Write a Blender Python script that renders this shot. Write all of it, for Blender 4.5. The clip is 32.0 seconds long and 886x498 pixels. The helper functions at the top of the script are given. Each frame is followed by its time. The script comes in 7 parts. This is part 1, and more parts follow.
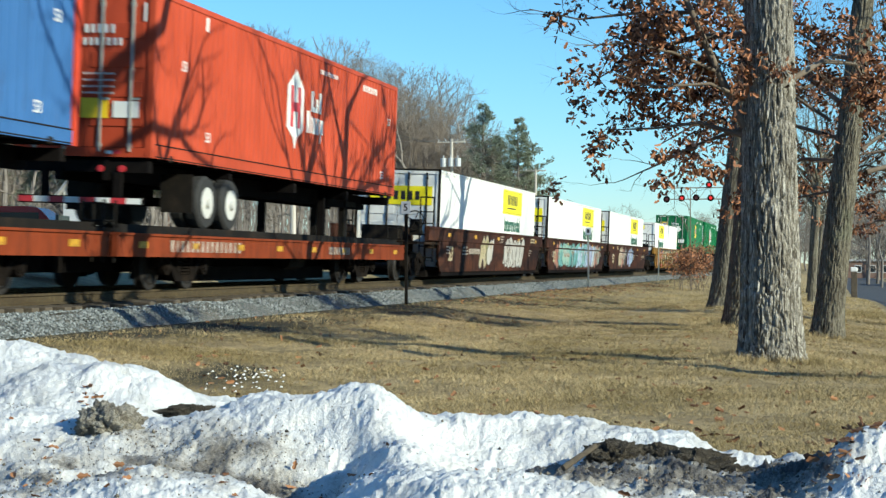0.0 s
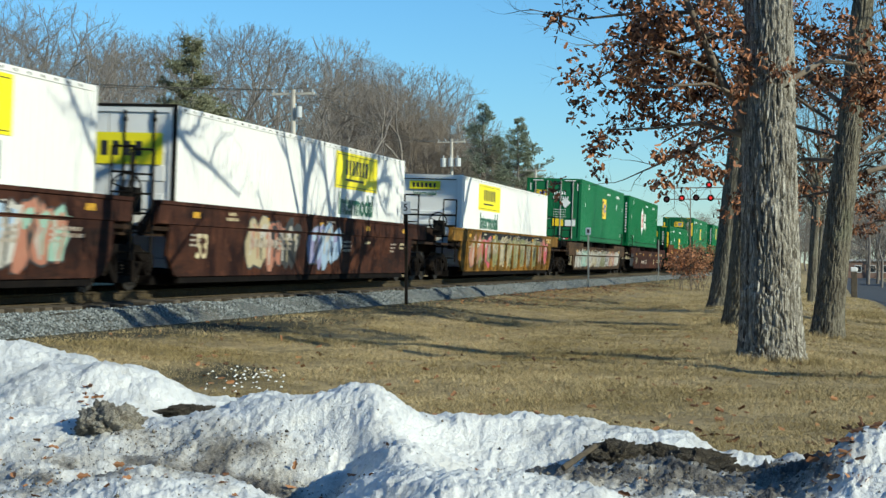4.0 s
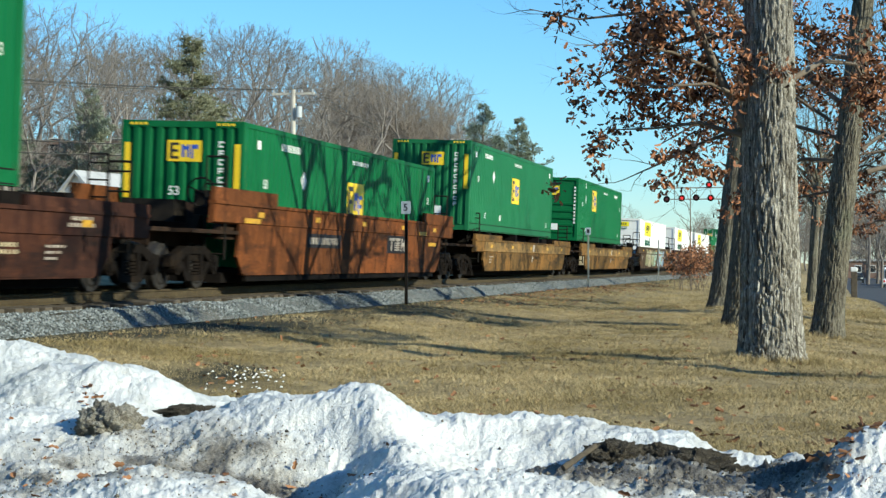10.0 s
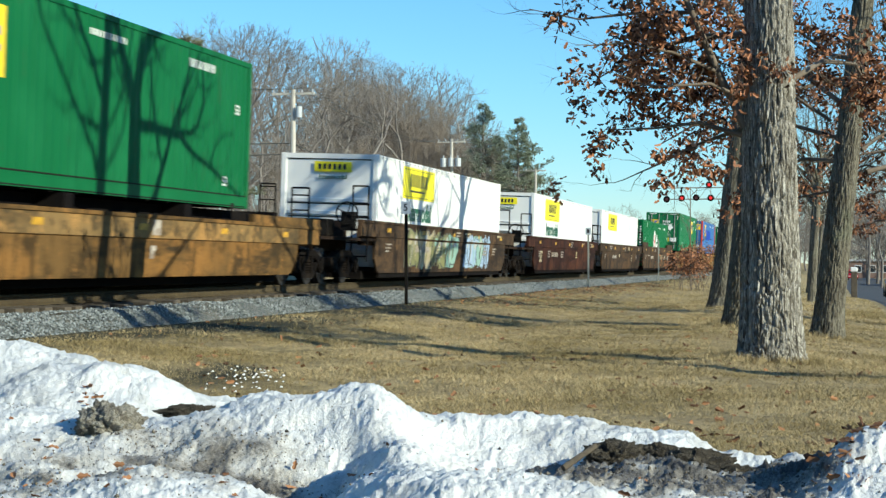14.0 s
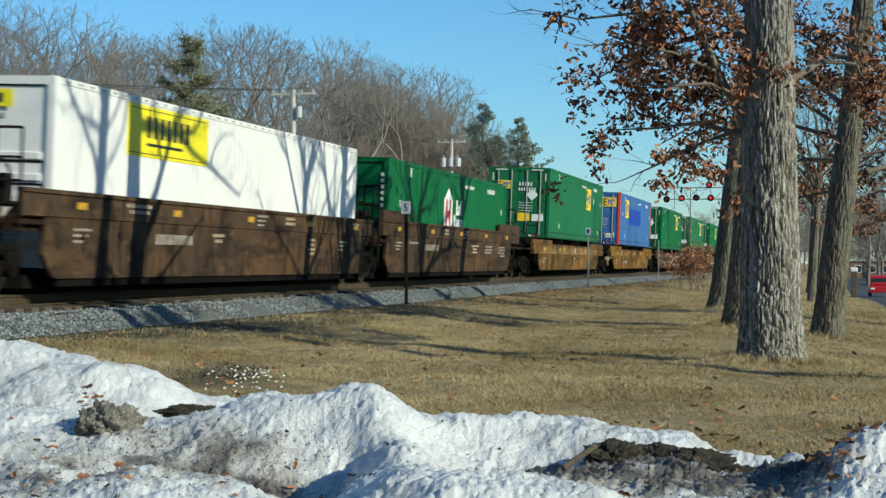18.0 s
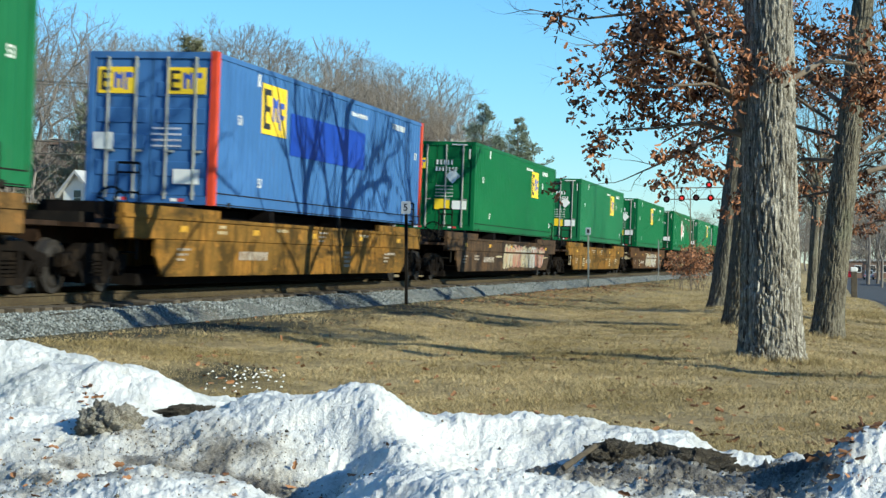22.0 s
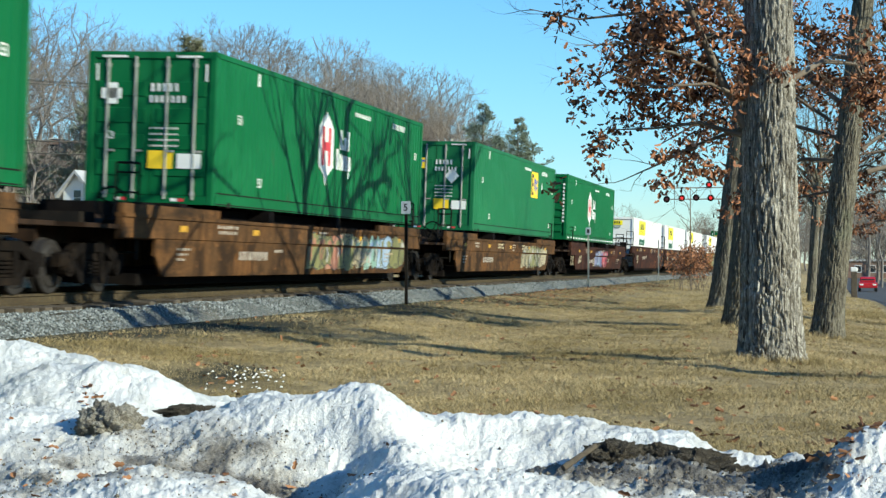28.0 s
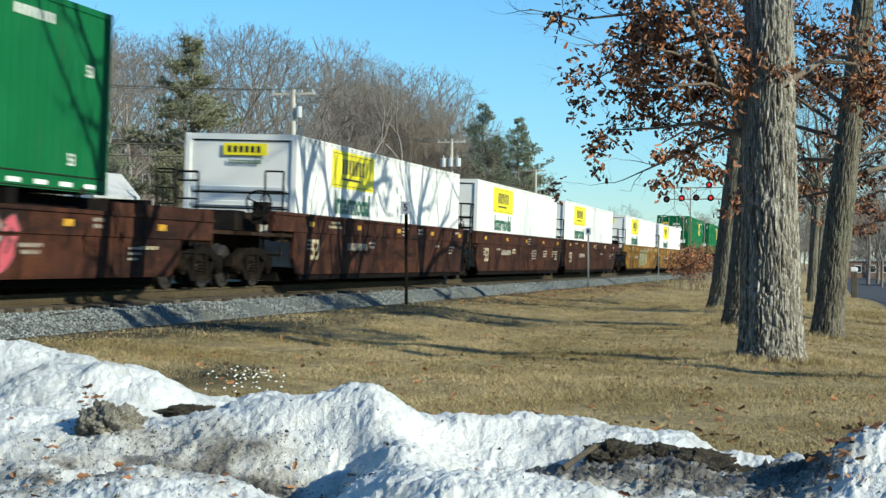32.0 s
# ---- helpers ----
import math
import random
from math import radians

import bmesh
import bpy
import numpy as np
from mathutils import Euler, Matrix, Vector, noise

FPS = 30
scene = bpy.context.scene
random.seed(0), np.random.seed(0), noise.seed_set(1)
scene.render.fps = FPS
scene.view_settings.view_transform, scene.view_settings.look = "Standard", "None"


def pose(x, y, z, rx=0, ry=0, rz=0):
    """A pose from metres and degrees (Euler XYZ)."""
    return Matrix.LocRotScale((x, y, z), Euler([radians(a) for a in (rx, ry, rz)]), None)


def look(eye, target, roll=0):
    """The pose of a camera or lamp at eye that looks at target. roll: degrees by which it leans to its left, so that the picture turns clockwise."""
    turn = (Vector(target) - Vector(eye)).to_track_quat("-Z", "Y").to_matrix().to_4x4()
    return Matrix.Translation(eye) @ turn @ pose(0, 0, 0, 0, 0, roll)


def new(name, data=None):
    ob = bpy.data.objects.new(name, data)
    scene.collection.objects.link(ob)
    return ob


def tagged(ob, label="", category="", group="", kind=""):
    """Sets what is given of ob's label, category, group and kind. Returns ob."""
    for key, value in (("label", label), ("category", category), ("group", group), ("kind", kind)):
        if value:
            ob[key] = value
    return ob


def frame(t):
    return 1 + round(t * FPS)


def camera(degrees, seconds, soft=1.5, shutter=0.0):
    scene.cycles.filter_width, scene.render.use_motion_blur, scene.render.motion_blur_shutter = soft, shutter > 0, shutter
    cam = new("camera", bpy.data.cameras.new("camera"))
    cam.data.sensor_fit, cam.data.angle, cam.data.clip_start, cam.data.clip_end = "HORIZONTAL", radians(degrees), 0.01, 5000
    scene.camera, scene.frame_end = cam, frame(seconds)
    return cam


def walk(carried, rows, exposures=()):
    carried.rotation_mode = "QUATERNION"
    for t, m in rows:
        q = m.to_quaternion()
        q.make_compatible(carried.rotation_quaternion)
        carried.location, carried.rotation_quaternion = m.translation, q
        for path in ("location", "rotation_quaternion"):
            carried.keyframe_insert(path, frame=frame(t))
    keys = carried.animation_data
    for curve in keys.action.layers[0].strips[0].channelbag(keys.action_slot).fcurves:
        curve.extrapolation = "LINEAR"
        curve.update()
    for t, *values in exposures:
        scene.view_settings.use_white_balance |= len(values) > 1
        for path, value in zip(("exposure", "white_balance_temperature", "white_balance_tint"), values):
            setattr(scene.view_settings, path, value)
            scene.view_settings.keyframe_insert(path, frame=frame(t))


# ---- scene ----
cam = camera(29.77, 32.0, soft=1.4, shutter=0.35)
EYE = Vector((0.0, 0.0, 1.2))
YAW, PITCH = 1.3430, 0.00962
FWD = Vector((math.sin(YAW) * math.cos(PITCH), math.cos(YAW) * math.cos(PITCH), math.sin(PITCH)))
walk(cam, [(0.0, look(EYE, EYE + FWD)), (32.0, look(EYE, EYE + FWD))], [(t, e + 0.50, 6560, -5) for t, e in ((0.0, 0.0), (1.0, -0.20), (2.0, -0.34), (3.5, -0.30), (5.5, -0.34), (6.2, -0.30), (7.0, -0.06), (10.0, -0.02), (14.0, 0.0), (16.0, -0.28), (17.0, -0.42), (18.0, -0.42), (19.5, -0.05), (25.0, 0.02), (31.0, 0.03), (32.0, -0.12))])

# ---- light: a low winter sun from the right, behind the camera ----
SUN_AZ, SUN_EL = radians(66.4), radians(24.0)      # the way the light travels over the ground, from +x towards +y
SUN_WAY = Vector((math.cos(SUN_AZ) * math.cos(SUN_EL), math.sin(SUN_AZ) * math.cos(SUN_EL), -math.sin(SUN_EL)))
world = bpy.data.worlds.new("world")
scene.world = world
world.use_nodes = True
wn = world.node_tree.nodes
sky = wn.new("ShaderNodeTexSky")
sky.sky_type = "NISHITA"
sky.sun_disc = False
sky.sun_elevation = SUN_EL
sky.sun_rotation = math.atan2(-SUN_WAY.x, -SUN_WAY.y)
sky.altitude, sky.air_density, sky.dust_density, sky.ozone_density = 0.0, 1.2, 0.0, 10.0
wn["Background"].inputs["Strength"].default_value = 0.141
world.node_tree.links.new(sky.outputs[0], wn["Background"].inputs["Color"])
sun = new("sun", bpy.data.lights.new("sun", "SUN"))
sun.data.energy, sun.data.angle, sun.data.color = 5.0, radians(0.55), (1.0, 0.93, 0.82)
sun.matrix_world = look((0, 0, 60), Vector((0, 0, 60)) + SUN_WAY)


# ---- materials ----
def mat(name, base, rough=0.6, metal=0.0, vary=(), bump=(), spec=0.5, coords="Object", emit=None):
    """vary: rows of (scale, colour, low, high) noise layers over the base; bump: rows of (scale, strength, distance)."""
    m = bpy.data.materials.new(name)
    m.use_nodes = True
    nt = m.node_tree
    b = nt.nodes["Principled BSDF"]
    b.inputs["Roughness"].default_value = rough
    b.inputs["Metallic"].default_value = metal
    b.inputs["Specular IOR Level"].default_value = spec
    tc = nt.nodes.new("ShaderNodeTexCoord")
    col = None
    for i, (sc, colour, lo, hi, *st) in enumerate(vary):
        mp = nt.nodes.new("ShaderNodeMapping")
        nt.links.new(tc.outputs[coords], mp.inputs[0])
        mp.inputs["Scale"].default_value = st[0] if st else (1, 1, 1)
        mp.inputs["Location"].default_value = (i * 3.7, i * 1.9, i * 5.1)
        n = nt.nodes.new("ShaderNodeTexNoise")
        n.inputs["Scale"].default_value, n.inputs["Detail"].default_value = sc, 6
        n.inputs["Roughness"].default_value = 0.62
        nt.links.new(mp.outputs[0], n.inputs["Vector"])
        r = nt.nodes.new("ShaderNodeMapRange")
        r.inputs["From Min"].default_value, r.inputs["From Max"].default_value = lo, hi
        nt.links.new(n.outputs["Fac"], r.inputs["Value"])
        x = nt.nodes.new("ShaderNodeMix")
        x.data_type = "RGBA"
        nt.links.new(r.outputs[0], x.inputs["Factor"])
        if col is None:
            x.inputs[6].default_value = (*base, 1)
        else:
            nt.links.new(col, x.inputs[6])
        x.inputs[7].default_value = (*colour, 1)
        col = x.outputs[2]
    if col is None:
        b.inputs["Base Color"].default_value = (*base, 1)
    else:
        nt.links.new(col, b.inputs["Base Color"])
    last = None
    for sc, st, dist in bump:
        n = nt.nodes.new("ShaderNodeTexNoise")
        n.inputs["Scale"].default_value, n.inputs["Detail"].default_value = sc, 5
        nt.links.new(tc.outputs[coords], n.inputs["Vector"])
        bp = nt.nodes.new("ShaderNodeBump")
        bp.inputs["Strength"].default_value, bp.inputs["Distance"].default_value = st, dist
        nt.links.new(n.outputs["Fac"], bp.inputs["Height"])
        if last:
            nt.links.new(last, bp.inputs["Normal"])
        last = bp.outputs[0]
    if last:
        nt.links.new(last, b.inputs["Normal"])
    if emit:
        b.inputs["Emission Color"].default_value = (*emit[0], 1)
        b.inputs["Emission Strength"].default_value = emit[1]
    return m


def random_mat(name, a, b, rough=0.8, island=True, patch=None):
    """A colour between a and b, drawn for each loose piece or each object."""
    m = bpy.data.materials.new(name)
    m.use_nodes = True
    nt = m.node_tree
    p = nt.nodes["Principled BSDF"]
    p.inputs["Roughness"].default_value = rough
    p.inputs["Specular IOR Level"].default_value = 0.3
    g = nt.nodes.new("ShaderNodeNewGeometry" if island else "ShaderNodeObjectInfo")
    x = nt.nodes.new("ShaderNodeMix")
    x.data_type = "RGBA"
    x.inputs[6].default_value, x.inputs[7].default_value = (*a, 1), (*b, 1)
    nt.links.new(g.outputs["Random Per Island" if island else "Random"], x.inputs["Factor"])
    out = x.outputs[2]
    if patch:
        tc, n, r, y = (nt.nodes.new("ShaderNode" + k) for k in ("TexCoord", "TexNoise", "MapRange", "Mix"))
        nt.links.new(tc.outputs["Object"], n.inputs["Vector"])
        n.inputs["Scale"].default_value, n.inputs["Detail"].default_value = patch[0], 5
        r.inputs["From Min"].default_value, r.inputs["From Max"].default_value = 0.42, 0.62
        nt.links.new(n.outputs["Fac"], r.inputs["Value"])
        y.data_type, y.blend_type = "RGBA", "MULTIPLY"
        nt.links.new(r.outputs[0], y.inputs["Factor"])
        nt.links.new(out, y.inputs[6])
        y.inputs[7].default_value = (*patch[1], 1)
        out = y.outputs[2]
    nt.links.new(out, p.inputs["Base Color"])
    return m


def paint(name, c, dirt=(0.05, 0.04, 0.03), rough=0.45, dirty=0.62, grime=()):
    """Weathered vehicle paint: faded patches, streaks that run down, grime."""
    pale = tuple(min(1, v * 1.22 + 0.004) for v in c)
    dark = tuple(v * 0.72 for v in c)
    return mat(name, c, rough, 0.0, [(0.7, pale, 0.45, 0.75), (2.2, dark, 0.5, 0.85, (1.6, 1.6, 0.18)),
                                     (5.0, dirt, dirty, dirty + 0.28, (1.0, 1.0, 0.25)), *grime], [(0.9, 0.12, 0.05), (60, 0.06, 0.004)], spec=0.05)


def well_paint(name, c):
    """Old paint of well cars: rust blooms and bare patches, dark stains, a few runs, brake dust."""
    r, g, b = c
    return mat(name, c, 0.7, 0.0, [
        (0.5, (r * 1.7, g * 1.45, b * 1.15), 0.47, 0.66, (1.0, 1.0, 1.3)),
        (1.6, (r * 0.36, g * 0.40, b * 0.50), 0.50, 0.62, (1.0, 1.0, 0.8)),
        (4.5, (r * 1.9, g * 1.6 + 0.004, b * 1.3 + 0.004), 0.57, 0.68),
        (2.4, (r * 0.40, g * 0.42, b * 0.5), 0.52, 0.66, (2.2, 2.2, 0.22)),
        (0.9, (r * 0.25 + 0.006, g * 0.3 + 0.005, b * 0.4 + 0.004), 0.54, 0.68, (0.5, 1.0, 2.6)),
        (18, (r * 0.5, g * 0.5, b * 0.55), 0.56, 0.72)], [(0.9, 0.12, 0.05), (14, 0.15, 0.01), (60, 0.08, 0.004)], spec=0.05)


GREEN = paint("green_paint", (0.009, 0.106, 0.036))
GREEN2 = paint("green_paint_faded", (0.017, 0.122, 0.050))
WHITE = mat("white_panel", (0.70, 0.69, 0.66), 0.5, 0, [(0.6, (0.80, 0.785, 0.735), 0.45, 0.8), (3.0, (0.55, 0.50, 0.42), 0.66, 0.95, (1.5, 1.5, 0.2))], [(1.1, 0.1, 0.04)])
ORANGE = paint("orange_paint", (0.40, 0.060, 0.028))
BLUE = paint("blue_paint", (0.045, 0.125, 0.30))
BLUE_PATCH = paint("fresh_blue_paint", (0.012, 0.05, 0.32))
RED_TRIM = paint("red_trim_paint", (0.55, 0.06, 0.03))
WELL_BROWN = well_paint("brown_well_paint", (0.047, 0.021, 0.015))
WELL_RUST = well_paint("rust_well_paint", (0.118, 0.043, 0.017))
WELL_OCHRE = well_paint("ochre_well_paint", (0.140, 0.080, 0.030))
# Paler copy of WELL_OCHRE: sunlight on the top chord, put into the colour.
OCHRE_LIT = well_paint("sunlit_ochre_paint", (0.205, 0.130, 0.055))
WELL_YELLOW = well_paint("yellow_well_paint", (0.172, 0.094, 0.024))
WELL_TAN = well_paint("tan_well_paint", (0.088, 0.047, 0.022))
WELL_GREY = well_paint("grey_brown_well_paint", (0.066, 0.043, 0.027))
FLAT_ORANGE = paint("flatcar_paint", (0.19, 0.038, 0.014), (0.05, 0.02, 0.013), 0.6, 0.48)
DARK = mat("grimy_steel", (0.013, 0.011, 0.009), 0.75, 0.0, [(4, (0.030, 0.022, 0.016), 0.45, 0.8), (1.5, (0.010, 0.009, 0.008), 0.4, 0.6)], [(25, 0.2, 0.01)], spec=0.1)
BLACK = mat("black_underside", (0.007, 0.006, 0.006), 0.9, 0, [(3, (0.014, 0.011, 0.009), 0.45, 0.8)], spec=0.05)
TRUCK_CAST = mat("dusty_cast_steel", (0.010, 0.008, 0.007), 0.85, 0.0, [(3, (0.026, 0.018, 0.012), 0.52, 0.74), (14, (0.008, 0.007, 0.006), 0.5, 0.7)], [(25, 0.3, 0.01)], spec=0.03)
WHEEL = mat("worn_wheel_steel", (0.015, 0.012, 0.010), 0.7, 0.0, [(8, (0.020, 0.016, 0.013), 0.4, 0.7)])
GALV = mat("galvanised_bar", (0.27, 0.28, 0.255), 0.5, 0.0, [(6, (0.25, 0.24, 0.2), 0.5, 0.8)])
STEEL = mat("rusty_rail_steel", (0.060, 0.046, 0.027), 0.8, 0.0, [(0.8, (0.045, 0.033, 0.02), 0.45, 0.7), (9, (0.10, 0.078, 0.04), 0.5, 0.75), (30, (0.12, 0.075, 0.035), 0.55, 0.75)], [(40, 0.3, 0.005)], spec=0.2)
LETTER = mat("white_lettering", (0.74, 0.74, 0.70), 0.6, 0, [(9, (0.45, 0.45, 0.42), 0.6, 0.9)])
YELLOW = mat("yellow_decal", (0.82, 0.55, 0.02), 0.5, 0, [(5, (0.6, 0.4, 0.03), 0.55, 0.9)])
YELLOW_LEMON = mat("lemon_decal", (0.80, 0.68, 0.015), 0.5, 0, [(5, (0.6, 0.5, 0.03), 0.55, 0.9)])
NAVY = mat("dark_decal", (0.015, 0.015, 0.018), 0.5)
DECAL_BLUE = mat("blue_decal", (0.03, 0.08, 0.40), 0.5)
DECAL_RED = mat("red_decal", (0.50, 0.03, 0.04), 0.5)
INK_GREEN = mat("green_lettering", (0.012, 0.10, 0.055), 0.5)
RUBBER = mat("tyre_rubber", (0.018, 0.018, 0.018), 0.85, 0, [(20, (0.04, 0.038, 0.035), 0.5, 0.8)])
RIM = mat("white_wheel_rim", (0.52, 0.51, 0.48), 0.5, 0, [(9, (0.30, 0.42, 0.38), 0.55, 0.85)])


# ---- mesh tools ----
def mesh_of(bm, material, smooth=False):
    me = bpy.data.meshes.new("mesh")
    bm.normal_update()
    bm.to_mesh(me)
    bm.free()
    for m in (material if isinstance(material, (list, tuple)) else [material]):
        me.materials.append(m)
    if smooth:
        me.polygons.foreach_set("use_smooth", [True] * len(me.polygons))
    return me


def part(name, data, material=None, parent=None, label="", at=None):
    """One mesh object under a thing or a part; data is a bmesh or a mesh to share."""
    me = mesh_of(data, material) if isinstance(data, bmesh.types.BMesh) else data
    ob = new(name, me)
    ob.parent = parent
    if at is not None:
        ob.matrix_basis = at
    return tagged(ob, label)


def box(bm, x0, x1, y0, y1, z0, z1, mi=0):
    v = [bm.verts.new((x, y, z)) for x in (x0, x1) for y in (y0, y1) for z in (z0, z1)]
    for q in ((0, 1, 3, 2), (4, 6, 7, 5), (0, 4, 5, 1), (2, 3, 7, 6), (0, 2, 6, 4), (1, 5, 7, 3)):
        bm.faces.new([v[i] for i in q]).material_index = mi
    return v


def boxes(*rows):
    bm = bmesh.new()
    for r in rows:
        box(bm, *r)
    return bm


def bevelled(bm, width, seg=1):
    bmesh.ops.bevel(bm, geom=bm.edges[:], offset=width, segments=seg, affect="EDGES", clamp_overlap=True)
    return bm


def tube(bm, a, b, r0, r1=None, n=8, caps=True):
    a, b = Vector(a), Vector(b)
    r1 = r0 if r1 is None else r1
    d = (b - a).normalized()
    u = d.orthogonal().normalized()
    w = d.cross(u)
    ring = [[bm.verts.new(p + r * (math.cos(k * 2 * math.pi / n) * u + math.sin(k * 2 * math.pi / n) * w)) for k in range(n)] for p, r in ((a, r0), (b, r1))]
    for k in range(n):
        bm.faces.new((ring[0][k], ring[0][(k + 1) % n], ring[1][(k + 1) % n], ring[1][k]))
    if caps:
        bm.faces.new(ring[0][::-1])
        bm.faces.new(ring[1])
    return bm


def prism(bm, outline, y0, y1, axis="y"):
    """Sweeps an outline of (x, z) from y0 to y1."""
    put = (lambda x, z, y: (x, y, z)) if axis == "y" else (lambda x, z, y: (y, x, z))
    a = [bm.verts.new(put(x, z, y0)) for x, z in outline]
    b = [bm.verts.new(put(x, z, y1)) for x, z in outline]
    n = len(a)
    for i in range(n):
        bm.faces.new((a[i], a[(i + 1) % n], b[(i + 1) % n], b[i]))
    bm.faces.new(a[::-1])
    bm.faces.new(b)
    bmesh.ops.recalc_face_normals(bm, faces=bm.faces[:])
    return bm


def raw_mesh(verts, faces, material, smooth=False):
    me = bpy.data.meshes.new("mesh")
    me.from_pydata(verts, [], faces)
    for m in (material if isinstance(material, (list, tuple)) else [material]):
        me.materials.append(m)
    if smooth:
        me.polygons.foreach_set("use_smooth", [True] * len(me.polygons))
    me.update()
    return me


TEXT_CACHE = {}


def text_mesh(words, size, material, depth=0.002, stretch=1.0, bold=0.012):
    """Flat raised letters, centred, in the xy plane."""
    key = (words, size, material.name, stretch)
    if key not in TEXT_CACHE:
        cu = bpy.data.curves.new("letters", "FONT")
        cu.body, cu.size, cu.extrude, cu.align_x, cu.align_y, cu.offset = words, size, depth, "CENTER", "CENTER", size * bold
        cu.resolution_u = 3
        ob = bpy.data.objects.new("letters", cu)
        me = bpy.data.meshes.new_from_object(ob)
        bpy.data.objects.remove(ob)
        if stretch != 1.0:
            me.transform(Matrix.Diagonal((stretch, 1, 1, 1)))
        me.materials.clear()
        me.materials.append(material)
        TEXT_CACHE[key] = me
    return TEXT_CACHE[key]


NEAR_SIDE = Matrix(((1, 0, 0, 0), (0, 0, -1, 0), (0, 1, 0, 0), (0, 0, 0, 1)))     # xy drawings onto a wall that faces -y
NEAR_END = Matrix(((0, 0, -1, 0), (-1, 0, 0, 0), (0, 1, 0, 0), (0, 0, 0, 1)))      # onto a wall that faces -x


# ---- ground, track and road ----
TRACK_Y, RAIL_Z, CANT = 12.574, 0.79, 2.11       # centre line, mean rail top, superelevation in degrees
TRACK = pose(0, TRACK_Y, RAIL_Z, CANT)


def smooth01(a, b, v):
    t = min(1.0, max(0.0, (v - a) / (b - a)))
    return t * t * (3 - 2 * t)


def ground_z(x, y):
    z = 0.25 * smooth01(5.5, 9.6, y)
    z -= 0.22 * smooth01(1.5, -1.8, y) * smooth01(16, 27, x)
    z += (0.07 * noise.noise((x * 0.12, y * 0.12, 0)) + 0.05 * noise.noise((x * 0.35, y * 0.35, 8))) * smooth01(9, 6, y) * smooth01(-1.2, 1.0, y)
    z += (0.085 * noise.noise((x * 0.5, y * 0.8, 21)) + 0.036 * noise.noise((x * 1.0, y * 1.6, 31))) * smooth01(10, 8, y) * smooth01(-1.2, 0.6, y) * smooth01(13, 17, x)
    z += 0.75 * smooth01(16.5, 21, y)
    z -= 1.22 * smooth01(55, 150, x) * smooth01(4.5, -2.0, y)
    hill = smooth01(60, 150, x * 0.30 + y) * smooth01(26, 60, y) * 5.0
    return z + hill


EARTH = mat("winter_turf", (0.29, 0.22, 0.12), 0.95, 0, [(0.35, (0.215, 0.165, 0.082), 0.42, 0.62), (1.7, (0.48, 0.36, 0.18), 0.48, 0.72),
                                                   (9.0, (0.095, 0.072, 0.040), 0.55, 0.75), (60.0, (0.52, 0.40, 0.21), 0.55, 0.8)], [(18, 0.6, 0.05), (90, 0.6, 0.02)], spec=0.15, coords="Object")
GRAVEL = mat("ballast_fines", (0.15, 0.15, 0.14), 0.9, 0, [(14, (0.07, 0.10, 0.095), 0.45, 0.62), (45, (0.36, 0.35, 0.33), 0.5, 0.68), (0.5, (0.16, 0.135, 0.10), 0.5, 0.75)], [(30, 1.0, 0.06), (80, 0.8, 0.02)], spec=0.2)
# Fouled strip under the train, its colour darkened for the shade lying there.
FOULED_SHADE = mat("shade_dark_fouled_ballast", (0.052, 0.042, 0.029), 0.95, 0, [(8, (0.030, 0.025, 0.018), 0.45, 0.65), (40, (0.10, 0.083, 0.056), 0.55, 0.75)], [(40, 0.8, 0.03)], spec=0.15)
STONE = random_mat("ballast_stone", (0.045, 0.053, 0.055), (0.31, 0.33, 0.325), 0.85, patch=(0.8, (0.82, 0.82, 0.80)))
ASPHALT = mat("old_asphalt", (0.060, 0.060, 0.062), 0.85, 0, [(0.6, (0.085, 0.083, 0.08), 0.45, 0.7), (70, (0.11, 0.11, 0.105), 0.55, 0.75)], [(120, 0.4, 0.006)], spec=0.3)
TIE = mat("weathered_tie", (0.085, 0.066, 0.045), 0.9, 0, [(5, (0.035, 0.027, 0.020), 0.4, 0.7, (1, 6, 6)), (2, (0.13, 0.105, 0.07), 0.5, 0.8)], [(30, 0.4, 0.01)])


def grid_rows(lo, hi, near, step, grow):
    """Positions that are dense near one place and sparse away from it."""
    out, v, s = [near], near, step
    while v < hi:
        v += s
        s *= grow
        out.append(min(v, hi))
    v, s = near, step
    while v > lo:
        v -= s
        s *= grow
        out.insert(0, max(v, lo))
    return out


def bare_shade_at(x, y):
    """How bare or dark the lawn is: cinders and painted tree shade along the track, a worn patch, thin places."""
    q = smooth01(8.0, 9.3, y + 0.9 * noise.noise((x * 0.35, y * 0.5, 50))) * (0.75 + 0.7 * noise.noise((x * 0.6, y * 0.9, 51)))
    for px, py, rx, ry, w in ((16.9, 6.2, 1.5, 0.75, 0.85), (24.5, 8.3, 4.0, 0.7, 0.5), (34.0, 8.2, 6.0, 0.8, 0.5), (50.0, 7.2, 9.0, 1.2, 0.6)):
        e = ((x - px) / rx) ** 2 + ((y - py) / ry) ** 2
        if e < 6:
            q += w * math.exp(-e) * (1.0 + 0.8 * noise.noise((x * 1.1, y * 1.1, 52)))
    return max(0.0, min(1.0, q))


